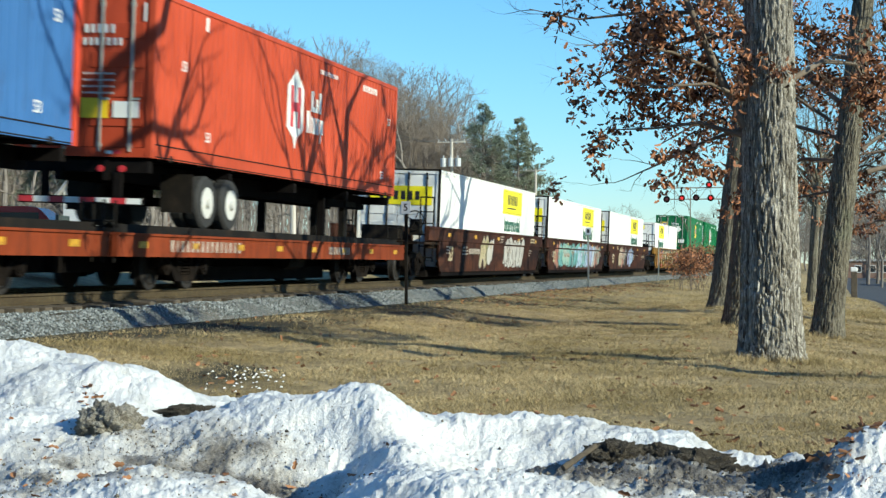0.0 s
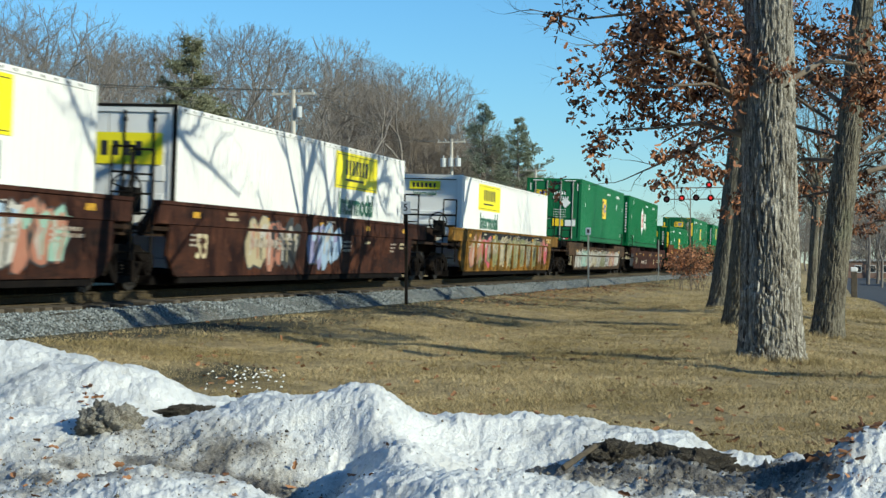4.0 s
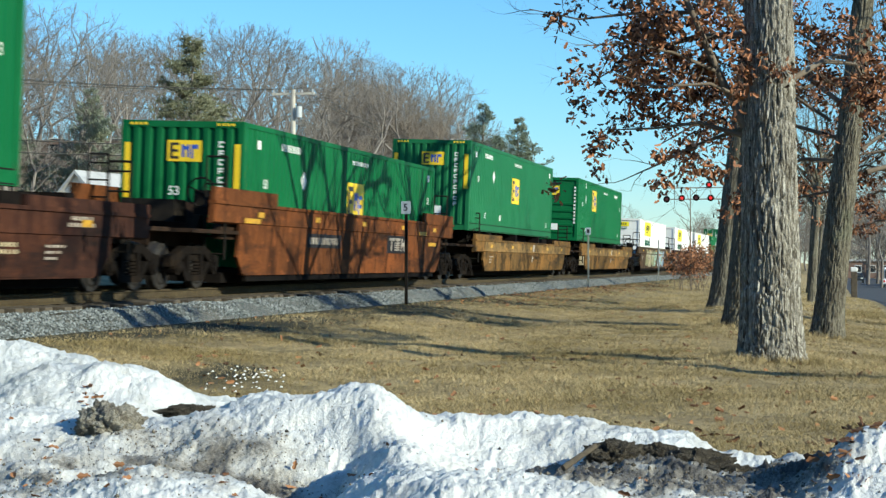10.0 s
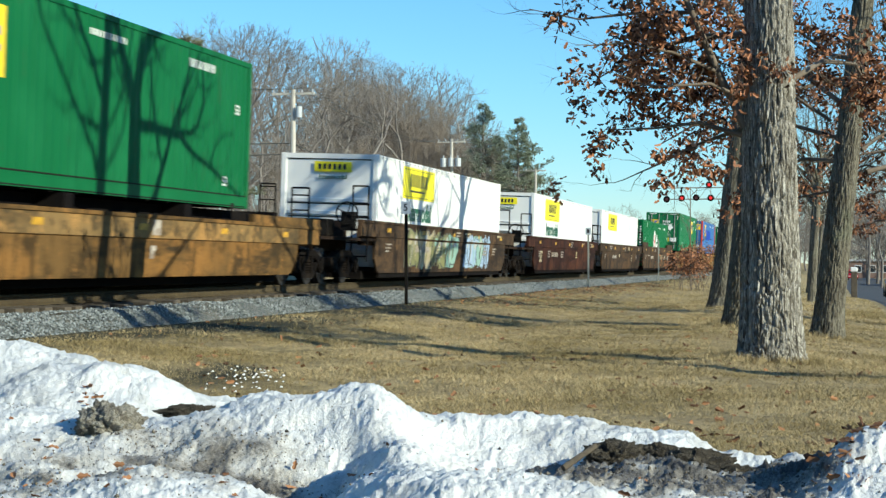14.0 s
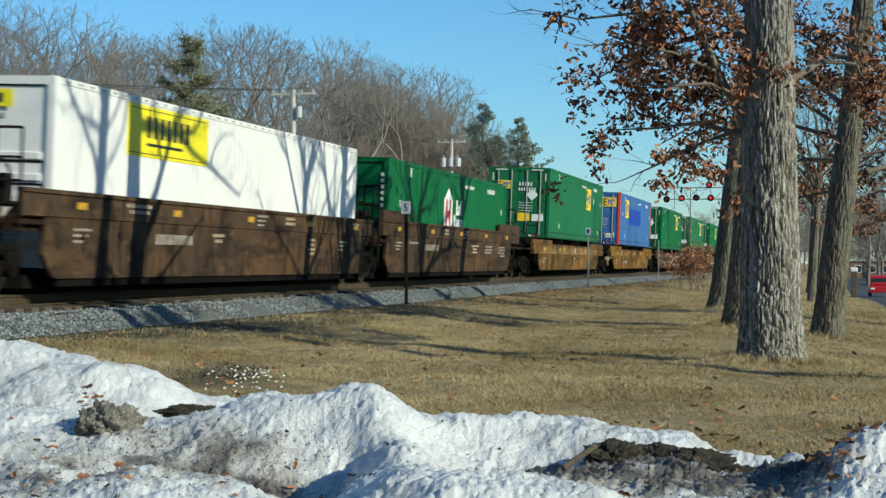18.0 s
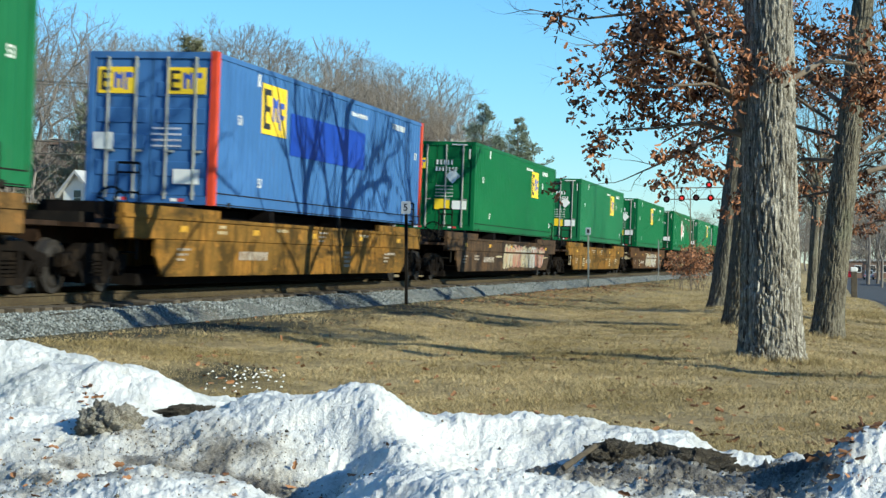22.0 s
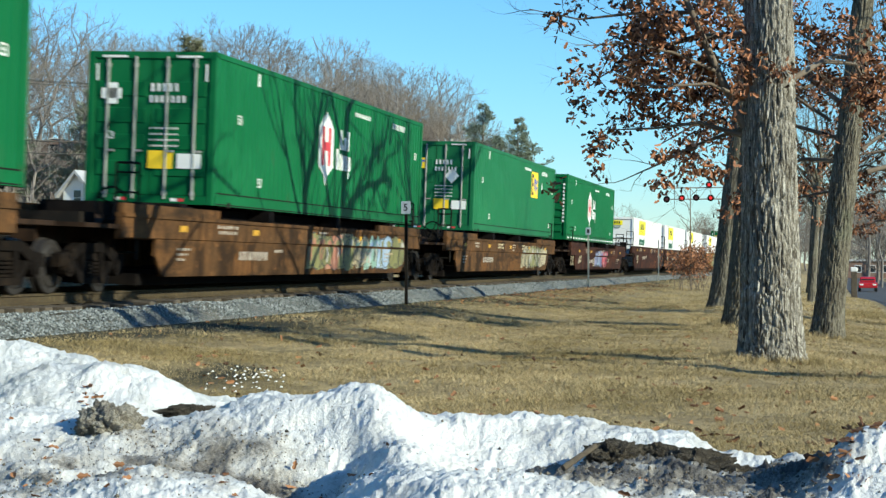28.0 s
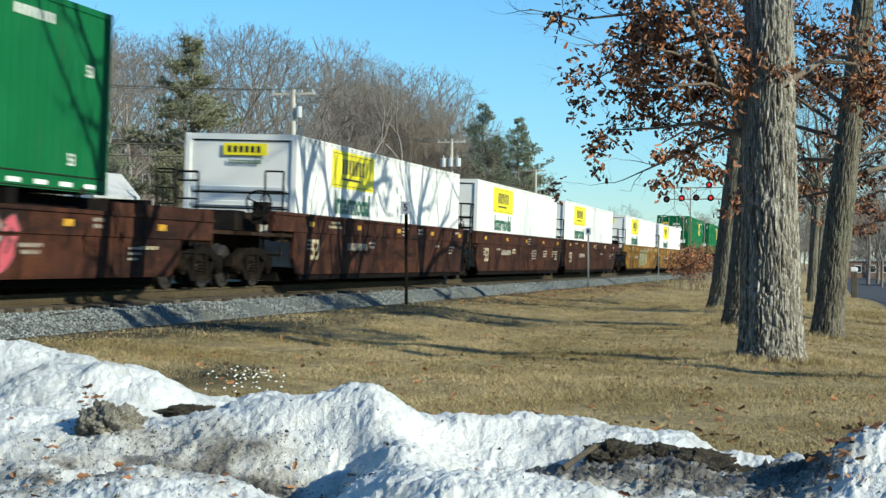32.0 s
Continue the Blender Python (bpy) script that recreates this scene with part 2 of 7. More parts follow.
def cinder_shaded(m):
    """Mixes dark soil, cinders and painted crown shade into the turf where the mesh's soil value is high."""
    nt = m.node_tree
    b = nt.nodes["Principled BSDF"]
    tc, a, n, s1, r, x = (nt.nodes.new("ShaderNode" + k) for k in ("TexCoord", "Attribute", "TexNoise", "Math", "MapRange", "Mix"))
    a.attribute_name = "soil"
    n.inputs["Scale"].default_value, n.inputs["Detail"].default_value, n.inputs["Roughness"].default_value = 5, 8, 0.75
    nt.links.new(tc.outputs["Object"], n.inputs["Vector"])
    s1.operation = "ADD"
    nt.links.new(a.outputs["Fac"], s1.inputs[0])
    nt.links.new(n.outputs["Fac"], s1.inputs[1])
    r.inputs["From Min"].default_value, r.inputs["From Max"].default_value = 0.62, 1.15
    nt.links.new(s1.outputs[0], r.inputs["Value"])
    x.data_type = "RGBA"
    nt.links.new(r.outputs[0], x.inputs["Factor"])
    nt.links.new(b.inputs["Base Color"].links[0].from_socket, x.inputs[6])
    x.inputs[7].default_value = (0.055, 0.050, 0.033, 1)
    nt.links.new(x.outputs[2], b.inputs["Base Color"])


cinder_shaded(EARTH)


def build_ground():
    xs = grid_rows(-1500, 3500, 24, 0.32, 1.03)
    ys = grid_rows(-1800, 2600, 4, 0.28, 1.05)
    verts = [(x, y, ground_z(x, y)) for x in xs for y in ys]
    n = len(ys)
    faces = [(i * n + j, (i + 1) * n + j, (i + 1) * n + j + 1, i * n + j + 1) for i in range(len(xs) - 1) for j in range(n - 1)]
    me = raw_mesh(verts, faces, EARTH, True)
    soil = me.attributes.new("soil", "FLOAT", "POINT")
    soil.data.foreach_set("value", [bare_shade_at(x, y) if 5 < x < 120 and 3 < y < 14 else 0.0 for x, y, z in verts])
    ob = new("ground", me)
    tagged(ob, "dry brown winter lawn with worn earth and shade-darkened patches", "ground", kind="structure")


def build_road():
    bm = bmesh.new()
    xs = [-60 + 8 * i for i in range(200)]
    rows = [[bm.verts.new((x, y, ground_z(x, y) + 0.03 - (0.0 if abs(y + 5.2) < 3.3 else 0.06))) for y in (-8.7, -8.4, -5.2, -2.0, -1.7)] for x in xs]
    for a, b in zip(rows, rows[1:]):
        for j in range(4):
            bm.faces.new((a[j], b[j], b[j + 1], a[j + 1]))
    tagged(new("road", mesh_of(bm, ASPHALT)), "grey worn asphalt road beside the lawn", "road", kind="structure")


def build_track():
    bm = bmesh.new()
    prof = [(-3.0, -0.86), (-2.55, -0.60), (-1.82, -0.21), (-1.35, -0.235), (-0.9, -0.245), (0.9, -0.245), (1.85, -0.26), (3.3, -0.8)]
    rows = []
    for i in range(0, 420):
        x = -25 + i * 0.9
        rows.append([bm.verts.new((x, y + 0.06 * noise.noise((x * 0.7, y, 3)), z + 0.05 * noise.noise((x * 0.8, y * 2, 7)))) for y, z in prof])
    for a, b in zip(rows, rows[1:]):
        for j in range(len(prof) - 1):
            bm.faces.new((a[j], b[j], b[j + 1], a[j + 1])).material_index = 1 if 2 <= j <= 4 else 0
    bed = new("ballast_bed", mesh_of(bm, [GRAVEL, FOULED_SHADE], True))
    bed.matrix_basis = TRACK
    tagged(bed, "grey crushed stone ballast shoulder under the track", "ballast", kind="structure")
    # loose stones on the shoulder that faces the lawn
    rnd = random.Random(4)
    verts, faces = [], []
    for k in range(52000):
        x = 15 + 95 * rnd.random() ** 1.7
        u = rnd.random() * 1.6 - 0.45
        y, z = (-1.80 - 0.8 * u, -0.20 - 0.42 * u if u > 0 else -0.225)
        z += 0.05 * noise.noise((x * 0.8, y * 2, 7))
        r = rnd.uniform(0.012, 0.034)
        b = len(verts)
        a0 = rnd.random() * 6.28
        for q in range(4):
            verts.append((x + r * rnd.uniform(0.6, 1.2) * math.cos(a0 + q * 1.57), y + r * rnd.uniform(0.6, 1.2) * math.sin(a0 + q * 1.57), z + r * rnd.uniform(-0.3, 0.3)))
        verts.append((x, y, z + r * rnd.uniform(0.6, 1.1)))
        faces += [(b + q, b + (q + 1) % 4, b + 4) for q in range(4)]
    st = new("ballast_stones", raw_mesh(verts, faces, STONE))
    st.matrix_basis = TRACK
    tagged(st, "loose grey crushed stones on the track shoulder", "stones", kind="stuff")
    # rails
    prof = [(-0.07, -0.17), (0.07, -0.17), (0.07, -0.155), (0.012, -0.13), (0.012, -0.045), (0.036, -0.035), (0.036, -0.004), (0.028, 0), (-0.028, 0), (-0.036, -0.004), (-0.036, -0.035), (-0.012, -0.045), (-0.012, -0.13), (-0.07, -0.155)]
    track = new("railway_track")
    track.matrix_basis = TRACK
    tagged(track, "single railway track with timber ties and steel rails", "railway track", kind="structure")
    for y in (-0.753, 0.753):
        bm = bmesh.new()
        prism(bm, [(a + y, b) for a, b in prof], -25, 350, axis="x")
        part("rail", bm, STEEL, track)
    tie = mesh_of(bevelled(boxes((-0.115, 0.115, -1.38, 1.30, -0.40, -0.168)), 0.012), TIE)
    for i in range(250):
        x = 12 + i * 0.51
        ob = part("tie", tie, None, track)
        ob.matrix_basis = pose(x + 0.03 * math.sin(i * 7.1), 0.09 * math.sin(i * 3.3), 0.012 * math.sin(i * 5.7), 0, 0, 0.8 * math.sin(i * 2.3))


build_ground()
build_road()
build_track()


# ---- the train ----
BOX_L, BOX_H, BOX_W = 16.154, 2.908, 2.591
HIGH, LOW = 1.545, 0.375          # floor of a box over the rail: riding above the well, or down in it


def side_mesh(material, ribs=58, depth=0.018, z0=0.22, z1=2.80):
    """A side wall with shallow upright ribs; outside faces -y."""
    verts, faces = [], []
    prof = []
    p = (BOX_L - 0.24) / ribs
    for i in range(ribs):
        x = -BOX_L / 2 + 0.12 + i * p
        prof += [(x, 0), (x + p * 0.55, 0), (x + p * 0.66, depth), (x + p * 0.89, depth)]
    prof.append((BOX_L / 2 - 0.12, 0))
    for x, d in prof:
        verts += [(x, -BOX_W / 2 + 0.012 + d, z0), (x, -BOX_W / 2 + 0.012 + d, z1)]
    faces = [(2 * i, 2 * i + 2, 2 * i + 3, 2 * i + 1) for i in range(len(prof) - 1)]
    n = len(verts)
    verts += [(x, -BOX_W / 2 + 0.06, z) for x in (-BOX_L / 2 + 0.12, BOX_L / 2 - 0.12) for z in (z0, z1)]
    faces += [(n, n + 1, n + 3, n + 2)]
    return raw_mesh(verts, faces, material)


BOX_CACHE = {}


def shared(key, make):
    if key not in BOX_CACHE:
        BOX_CACHE[key] = make()
    return BOX_CACHE[key]


def plate(bm, x0, x1, y0, y1, t=0.003):
    box(bm, x0, x1, y0, y1, -0.001, t)


def bar_rows(rows):
    """Upright decal drawing in xy: rows of (x0, x1, y0, y1)."""
    bm = bmesh.new()
    for r in rows:
        plate(bm, *r)
    return bm


def code_bars(w, h, n, gap=0.25):
    """A line of writing that cannot be read: n bars in a row, centred."""
    p = w / n
    return [(-w / 2 + i * p, -w / 2 + i * p + p * (1 - gap), -h / 2, h / 2) for i in range(n)]


def shell(thing, paint_m, ribs=58, depth=0.02):
    hl, hw, H = BOX_L / 2, BOX_W / 2, BOX_H
    sm = shared(("side", paint_m.name, ribs), lambda: side_mesh(paint_m, ribs, depth))
    part("side_wall", sm, None, thing)
    part("side_wall", sm, None, thing, at=pose(0, 0, 0, 0, 0, 180))
    part("roof", shared(("roof", paint_m.name), lambda: mesh_of(boxes((-hl + 0.05, hl - 0.05, -hw + 0.05, hw - 0.05, H - 0.06, H - 0.025)), paint_m)), None, thing)
    part("underframe", shared("under", lambda: mesh_of(boxes((-hl + 0.05, hl - 0.05, -hw + 0.06, hw - 0.06, 0.03, 0.2), *[(x, x + 0.1, -hw + 0.03, hw - 0.03, 0.0, 0.05) for x in [-hl + 0.4 + 0.9 * i for i in range(17)]]), BLACK)), None, thing)
    rail_b = shared(("rail_b", paint_m.name), lambda: mesh_of(boxes((-hl + 0.08, hl - 0.08, -hw, -hw + 0.06, 0.03, 0.225), (-hl + 0.08, hl - 0.08, -hw - 0.004, -hw + 0.05, 0.215, 0.245)), paint_m))
    rail_t = shared(("rail_t", paint_m.name), lambda: mesh_of(boxes((-hl + 0.08, hl - 0.08, -hw, -hw + 0.07, H - 0.115, H - 0.02)), paint_m))
    for rz in (0, 180):
        part("bottom_rail", rail_b, None, thing, at=pose(0, 0, 0, 0, 0, rz))
        part("top_rail", rail_t, None, thing, at=pose(0, 0, 0, 0, 0, rz))
    seam = shared("seam", lambda: mesh_of(bar_rows([(-hl + 0.15, hl - 0.15, -0.011, 0.011)]), DARK))
    for z in (0.262, 0.055):
        part("seam", seam, None, thing, at=pose(0, -hw + 0.001, z) @ NEAR_SIDE)
    post = shared(("post", paint_m.name), lambda: mesh_of(bevelled(boxes((-hl, -hl + 0.15, -hw, -hw + 0.14, 0.02, H - 0.01)), 0.012), paint_m))
    post2 = shared(("post2", paint_m.name), lambda: mesh_of(bevelled(boxes((-hl, -hl + 0.15, hw - 0.14, hw, 0.02, H - 0.01)), 0.012), paint_m))
    for rz in (0, 180):
        part("corner_post", post, None, thing, at=pose(0, 0, 0, 0, 0, rz))
        part("corner_post", post2, None, thing, at=pose(0, 0, 0, 0, 0, rz))
    cast = shared("cast", lambda: mesh_of(bevelled(boxes((-0.09, 0.09, -0.085, 0.085, -0.06, 0.06)), 0.012), DARK))
    for sx in (-1, 1):
        for sy in (-1, 1):
            part("corner_casting", cast, None, thing, at=pose(sx * (hl - 0.87), sy * (hw - 0.08), 0.055))


def door_end(thing, paint_m, bars=GALV):
    """Two hinged doors with four locking bars on the end that faces -x."""
    hl, hw, H = BOX_L / 2, BOX_W / 2, BOX_H
    def leaf():
        return boxes((-hl + 0.03, -hl + 0.08, 0.01, hw - 0.15, 0.2, H - 0.14))
    d = shared(("leaf", paint_m.name), lambda: mesh_of(leaf(), paint_m))
    d2 = shared(("leaf2", paint_m.name), lambda: mesh_of(mirror_y(leaf()), paint_m))
    rib = shared(("door_rib", paint_m.name), lambda: mesh_of(bevelled(boxes((-hl + 0.012, -hl + 0.035, -0.49, 0.49, 0, 0.28)), 0.008), paint_m))
    for leaf_m, y in ((d, 0.60), (d2, -0.60)):
        door = part("door", leaf_m, None, thing)
        for z in (0.55, 1.05, 1.55, 2.05):
            part("panel_rib", rib, None, door, at=pose(0, y, z))
    part("header", shared(("header", paint_m.name), lambda: mesh_of(boxes((-hl, -hl + 0.12, -hw + 0.14, hw - 0.14, H - 0.14, H - 0.015)), paint_m)), None, thing)
    part("sill", shared(("sill", paint_m.name), lambda: mesh_of(boxes((-hl, -hl + 0.12, -hw + 0.14, hw - 0.14, 0.03, 0.19)), paint_m)), None, thing)
    lock = shared(("lock", bars.name), lambda: mesh_of(tube(boxes((-0.02, 0.03, -0.035, 0.035, 0.20, 0.27), (-0.02, 0.03, -0.035, 0.035, 2.6, 2.67), (-0.02, 0.02, -0.16, 0.02, 1.0, 1.04)), (0, 0, 0.12), (0, 0, 2.80), 0.027, n=8), bars))
    for y in (-0.88, -0.32, 0.32, 0.88):
        part("locking_bar", lock, None, thing, "dull galvanised locking bar", at=pose(-hl + 0.0, y, 0))
    mark = shared("reflector", lambda: mesh_of(bar_rows([(-0.15, -0.02, -0.03, 0.03)]), LETTER))
    red = shared("reflector_red", lambda: mesh_of(bar_rows([(0.0, 0.12, -0.03, 0.03)]), DECAL_RED))
    for y in (-0.6, 0.55):
        part("reflector", mark, None, thing, "white reflective strip", at=pose(-hl - 0.001, y, 0.11) @ NEAR_END)
        part("reflector", red, None, thing, "red reflective strip", at=pose(-hl - 0.001, y, 0.11) @ NEAR_END)


def mirror_y(bm):
    for v in bm.verts:
        v.co.y = -v.co.y
    bmesh.ops.reverse_faces(bm, faces=bm.faces[:])
    return bm


def ribbed_end(thing, paint_m, upright=False):
    """A closed front wall with pressed ribs, lying or upright."""
    hl, hw, H = BOX_L / 2, BOX_W / 2, BOX_H
    part("front_wall", shared(("front", paint_m.name), lambda: mesh_of(boxes((-hl + 0.045, -hl + 0.08, -hw + 0.13, hw - 0.13, 0.06, H - 0.06)), paint_m)), None, thing)
    if upright:
        rib = shared(("urib", paint_m.name), lambda: mesh_of(bevelled(boxes((-hl + 0.0, -hl + 0.06, -0.07, 0.07, 0.2, H - 0.14)), 0.018), paint_m))
        for i in range(9):
            part("rib", rib, None, thing, at=pose(0, -0.98 + i * 0.245, 0))
    else:
        rib = shared(("lrib", paint_m.name), lambda: mesh_of(bevelled(boxes((-hl + 0.0, -hl + 0.06, -hw + 0.22, hw - 0.22, 0.0, 0.12)), 0.015), paint_m))
        for z in (0.36, 0.68, 1.0, 1.32, 1.64):
            part("rib", rib, None, thing, at=pose(0, 0, z))
        groove = shared("groove", lambda: mesh_of(boxes((-hl + 0.035, -hl + 0.046, -hw + 0.2, hw - 0.2, 0.0, 0.03)), DARK))
        part("groove", groove, None, thing, at=pose(0, 0, 2.74))
        if paint_m is WHITE:
            for z in (0.62, 0.94, 1.26, 1.60):
                part("groove", groove, None, thing, at=pose(0, 0, z))
    part("header", shared(("header", paint_m.name), lambda: mesh_of(boxes((-hl, -hl + 0.12, -hw + 0.14, hw - 0.14, H - 0.14, H - 0.015)), paint_m)), None, thing)
    part("sill", shared(("sill", paint_m.name), lambda: mesh_of(boxes((-hl, -hl + 0.12, -hw + 0.14, hw - 0.14, 0.03, 0.19)), paint_m)), None, thing)


def on_side(thing, name, key, make, material, x, z, label=""):
    """A decal on the wall towards the lawn."""
    me = shared(key, lambda: mesh_of(make(), material))
    return tagged(part(name, me, None, thing, label, at=pose(x, -BOX_W / 2 + 0.007, z) @ NEAR_SIDE), kind="stuff" if name == "code_mark" else "")


def on_end(thing, name, key, make, material, y, z, label=""):
    me = shared(key, lambda: mesh_of(make(), material))
    return tagged(part(name, me, None, thing, label, at=pose(-BOX_L / 2 - 0.004, -y, z) @ NEAR_END), kind="stuff" if name == "code_mark" else "")


def small_codes(thing, seed=0, upright=False):
    """Rows of unreadable code marks, and the length figures."""
    hl = BOX_L / 2
    on_side(thing, "code_mark", ("code", 6), lambda: bar_rows(code_bars(1.3, 0.15, 8, 0.5)), LETTER, -5.1 if upright else hl - 2.6, 2.55)
    on_side(thing, "code_mark", ("code", 5), lambda: bar_rows(code_bars(1.4, 0.10, 11, 0.5)), LETTER, 0.3 if upright else 2.0 - 0.3 * (seed % 3), 2.55)
    for x, z in ((-hl + 1.35, 1.72), (hl - 0.75, 1.9), (-hl + 2.6, 0.55), (hl - 1.3, 0.5)):
        me = text_mesh("53", 0.26, LETTER)
        part("length_figure", me, None, thing, at=pose(x, -BOX_W / 2 + 0.006, z) @ NEAR_SIDE)
    if upright:
        for x, z in ((hl - 0.75, 2.55), (-hl + 0.9, 2.5), (-2.9, 0.55)):
            on_side(thing, "notice", "small_notice", lambda: bar_rows([(-0.1, 0.1, -0.09, 0.09)]), LETTER, x, z)
        return
    on_side(thing, "tag_plate", "tag", lambda: bar_rows([(-0.06, 0.06, -0.13, 0.13)]), LETTER, -hl + 2.4, 2.62)


def square_logo(thing, x, z, w=0.95, h=0.95):
    """A yellow square with plain dark and blue strokes."""
    s = on_side(thing, "logo", ("sq", w, h), lambda: bar_rows([(-w / 2, w / 2, -h / 2, h / 2)]), YELLOW, x, z, "yellow square logo panel")
    a = shared(("sq_a", w, h), lambda: mesh_of(bar_rows([(-0.43 * w, -0.34 * w, -0.4 * h, 0.4 * h), (-0.36 * w, -0.15 * w, 0.28 * h, 0.4 * h), (-0.36 * w, -0.18 * w, -0.05 * h, 0.06 * h), (-0.36 * w, -0.15 * w, -0.4 * h, -0.28 * h)]), NAVY))
    b = shared(("sq_b", w, h), lambda: mesh_of(bar_rows([(-0.08 * w, 0.0, -0.22 * h, 0.26 * h), (0.0, 0.08 * w, 0.06 * h, 0.22 * h), (0.08 * w, 0.15 * w, -0.22 * h, 0.26 * h), (0.2 * w, 0.26 * w, -0.36 * h, 0.2 * h), (0.26 * w, 0.40 * w, 0.08 * h, 0.2 * h), (0.26 * w, 0.40 * w, -0.14 * h, -0.05 * h)]), DECAL_BLUE))
    part("logo_stroke", a, None, s, at=pose(0, 0, 0.003))
    part("logo_stroke", b, None, s, at=pose(0, 0, 0.003))


def end_logo(thing, y, z, w=0.62, h=0.34):
    s = on_end(thing, "logo", ("esq", w, h), lambda: bar_rows([(-w / 2, w / 2, -h / 2, h / 2)]), YELLOW, y, z, "small yellow logo panel")
    a = shared(("sq_a", w, h), lambda: mesh_of(bar_rows([(-0.42 * w, -0.34 * w, -0.38 * h, 0.38 * h), (-0.36 * w, -0.16 * w, 0.26 * h, 0.38 * h), (-0.36 * w, -0.18 * w, -0.06 * h, 0.06 * h), (-0.36 * w, -0.16 * w, -0.38 * h, -0.26 * h)]), NAVY))
    b = shared(("sq_b", w, h), lambda: mesh_of(bar_rows([(-0.08 * w, 0.0, -0.3 * h, 0.3 * h), (0.0, 0.08 * w, 0.06 * h, 0.22 * h), (0.08 * w, 0.15 * w, -0.3 * h, 0.3 * h), (0.2 * w, 0.26 * w, -0.36 * h, 0.3 * h), (0.26 * w, 0.40 * w, 0.1 * h, 0.3 * h)]), DECAL_BLUE))
    part("logo_stroke", a, None, s, at=pose(0, 0, 0.003))
    part("logo_stroke", b, None, s, at=pose(0, 0, 0.003))


def hexagon_logo(thing, x, z):
    """A tall white badge with a red bar figure and white blocks beside it."""
    def badge():
        bm = bmesh.new()
        pts = [(-0.56, -0.46), (-0.14, -0.66), (0, -0.92), (0.14, -0.66), (0.56, -0.46), (0.56, 0.42), (0, 0.80), (-0.56, 0.42)]
        v = [bm.verts.new((a, b, 0.003)) for a, b in pts]
        bm.faces.new(v)
        return bm
    s = on_side(thing, "logo", "hex", badge, LETTER, x, z, "white pointed badge")
    part("logo_stroke", shared("hex_h", lambda: mesh_of(bar_rows([(-0.34, -0.14, -0.44, 0.44), (0.14, 0.34, -0.44, 0.44), (-0.14, 0.14, -0.10, 0.10)]), DECAL_RED)), None, s, at=pose(0, 0, 0.006))
    part("logo_stroke", shared("hex_w", lambda: mesh_of(bar_rows([(1.10, 1.26, 0.0, 0.46), (1.26, 1.40, 0.0, 0.12), (1.44, 1.60, 0.0, 0.30), (1.68, 1.84, 0.0, 0.46), (0.80, 1.0, -0.48, 0.0), (1.08, 1.18, -0.48, -0.10), (1.26, 1.46, -0.48, -0.12), (1.54, 1.70, -0.48, -0.12), (1.78, 1.86, -0.66, -0.12), (1.86, 2.0, -0.46, -0.14)]), LETTER)), None, s)


def rhombus(a, b):
    bm = bmesh.new()
    bm.faces.new([bm.verts.new(p) for p in ((-a, 0, 0.003), (0, -b, 0.003), (a, 0, 0.003), (0, b, 0.003))])
    return bm


def diamond(thing, y, z):
    on_end(thing, "placard", "diamond", lambda: rhombus(0.25, 0.25), LETTER, y, z, "white diamond placard")


def door_marks(thing, logo=True):
    on_end(thing, "code_mark", ("ecode", 1), lambda: bar_rows(code_bars(0.6, 0.15, 5, 0.5)), LETTER, 0.30, 2.22)
    on_end(thing, "code_mark", ("ecode", 2), lambda: bar_rows(code_bars(0.76, 0.13, 7, 0.5)), LETTER, 0.36, 2.0)
    on_end(thing, "code_mark", ("ecode", 3), lambda: bar_rows([r for k in range(4) for r in [(a, b, c - k * 0.11, d - k * 0.11) for a, b, c, d in code_bars(0.6, 0.035, 9, 0.5)]]), LETTER, 0.30, 1.45)
    on_end(thing, "warning_sticker", "wst", lambda: bar_rows([(-0.25, 0.25, -0.17, 0.17)]), YELLOW, 0.22, 0.86, "orange and white sticker")
    on_end(thing, "notice", "ntc", lambda: bar_rows([(-0.24, 0.24, -0.14, 0.14)]), LETTER, 0.80, 0.84)
    for y in (-0.75, 0.75):
        on_end(thing, "reflector", "topref", lambda: bar_rows([(-0.25, 0.25, -0.02, 0.02)]), LETTER, y, 2.80)
    for y in (-1.1, 1.1):
        on_end(thing, "reflector", "sideref", lambda: bar_rows([(-0.02, 0.02, -0.16, 0.16)]), LETTER, y, 2.5)
    me = text_mesh("53", 0.2, LETTER)
    part("length_figure", me, None, thing, at=pose(-BOX_L / 2 - 0.004, 0.82, 1.30) @ NEAR_END)
    if logo:
        end_logo(thing, -0.62, 2.18)


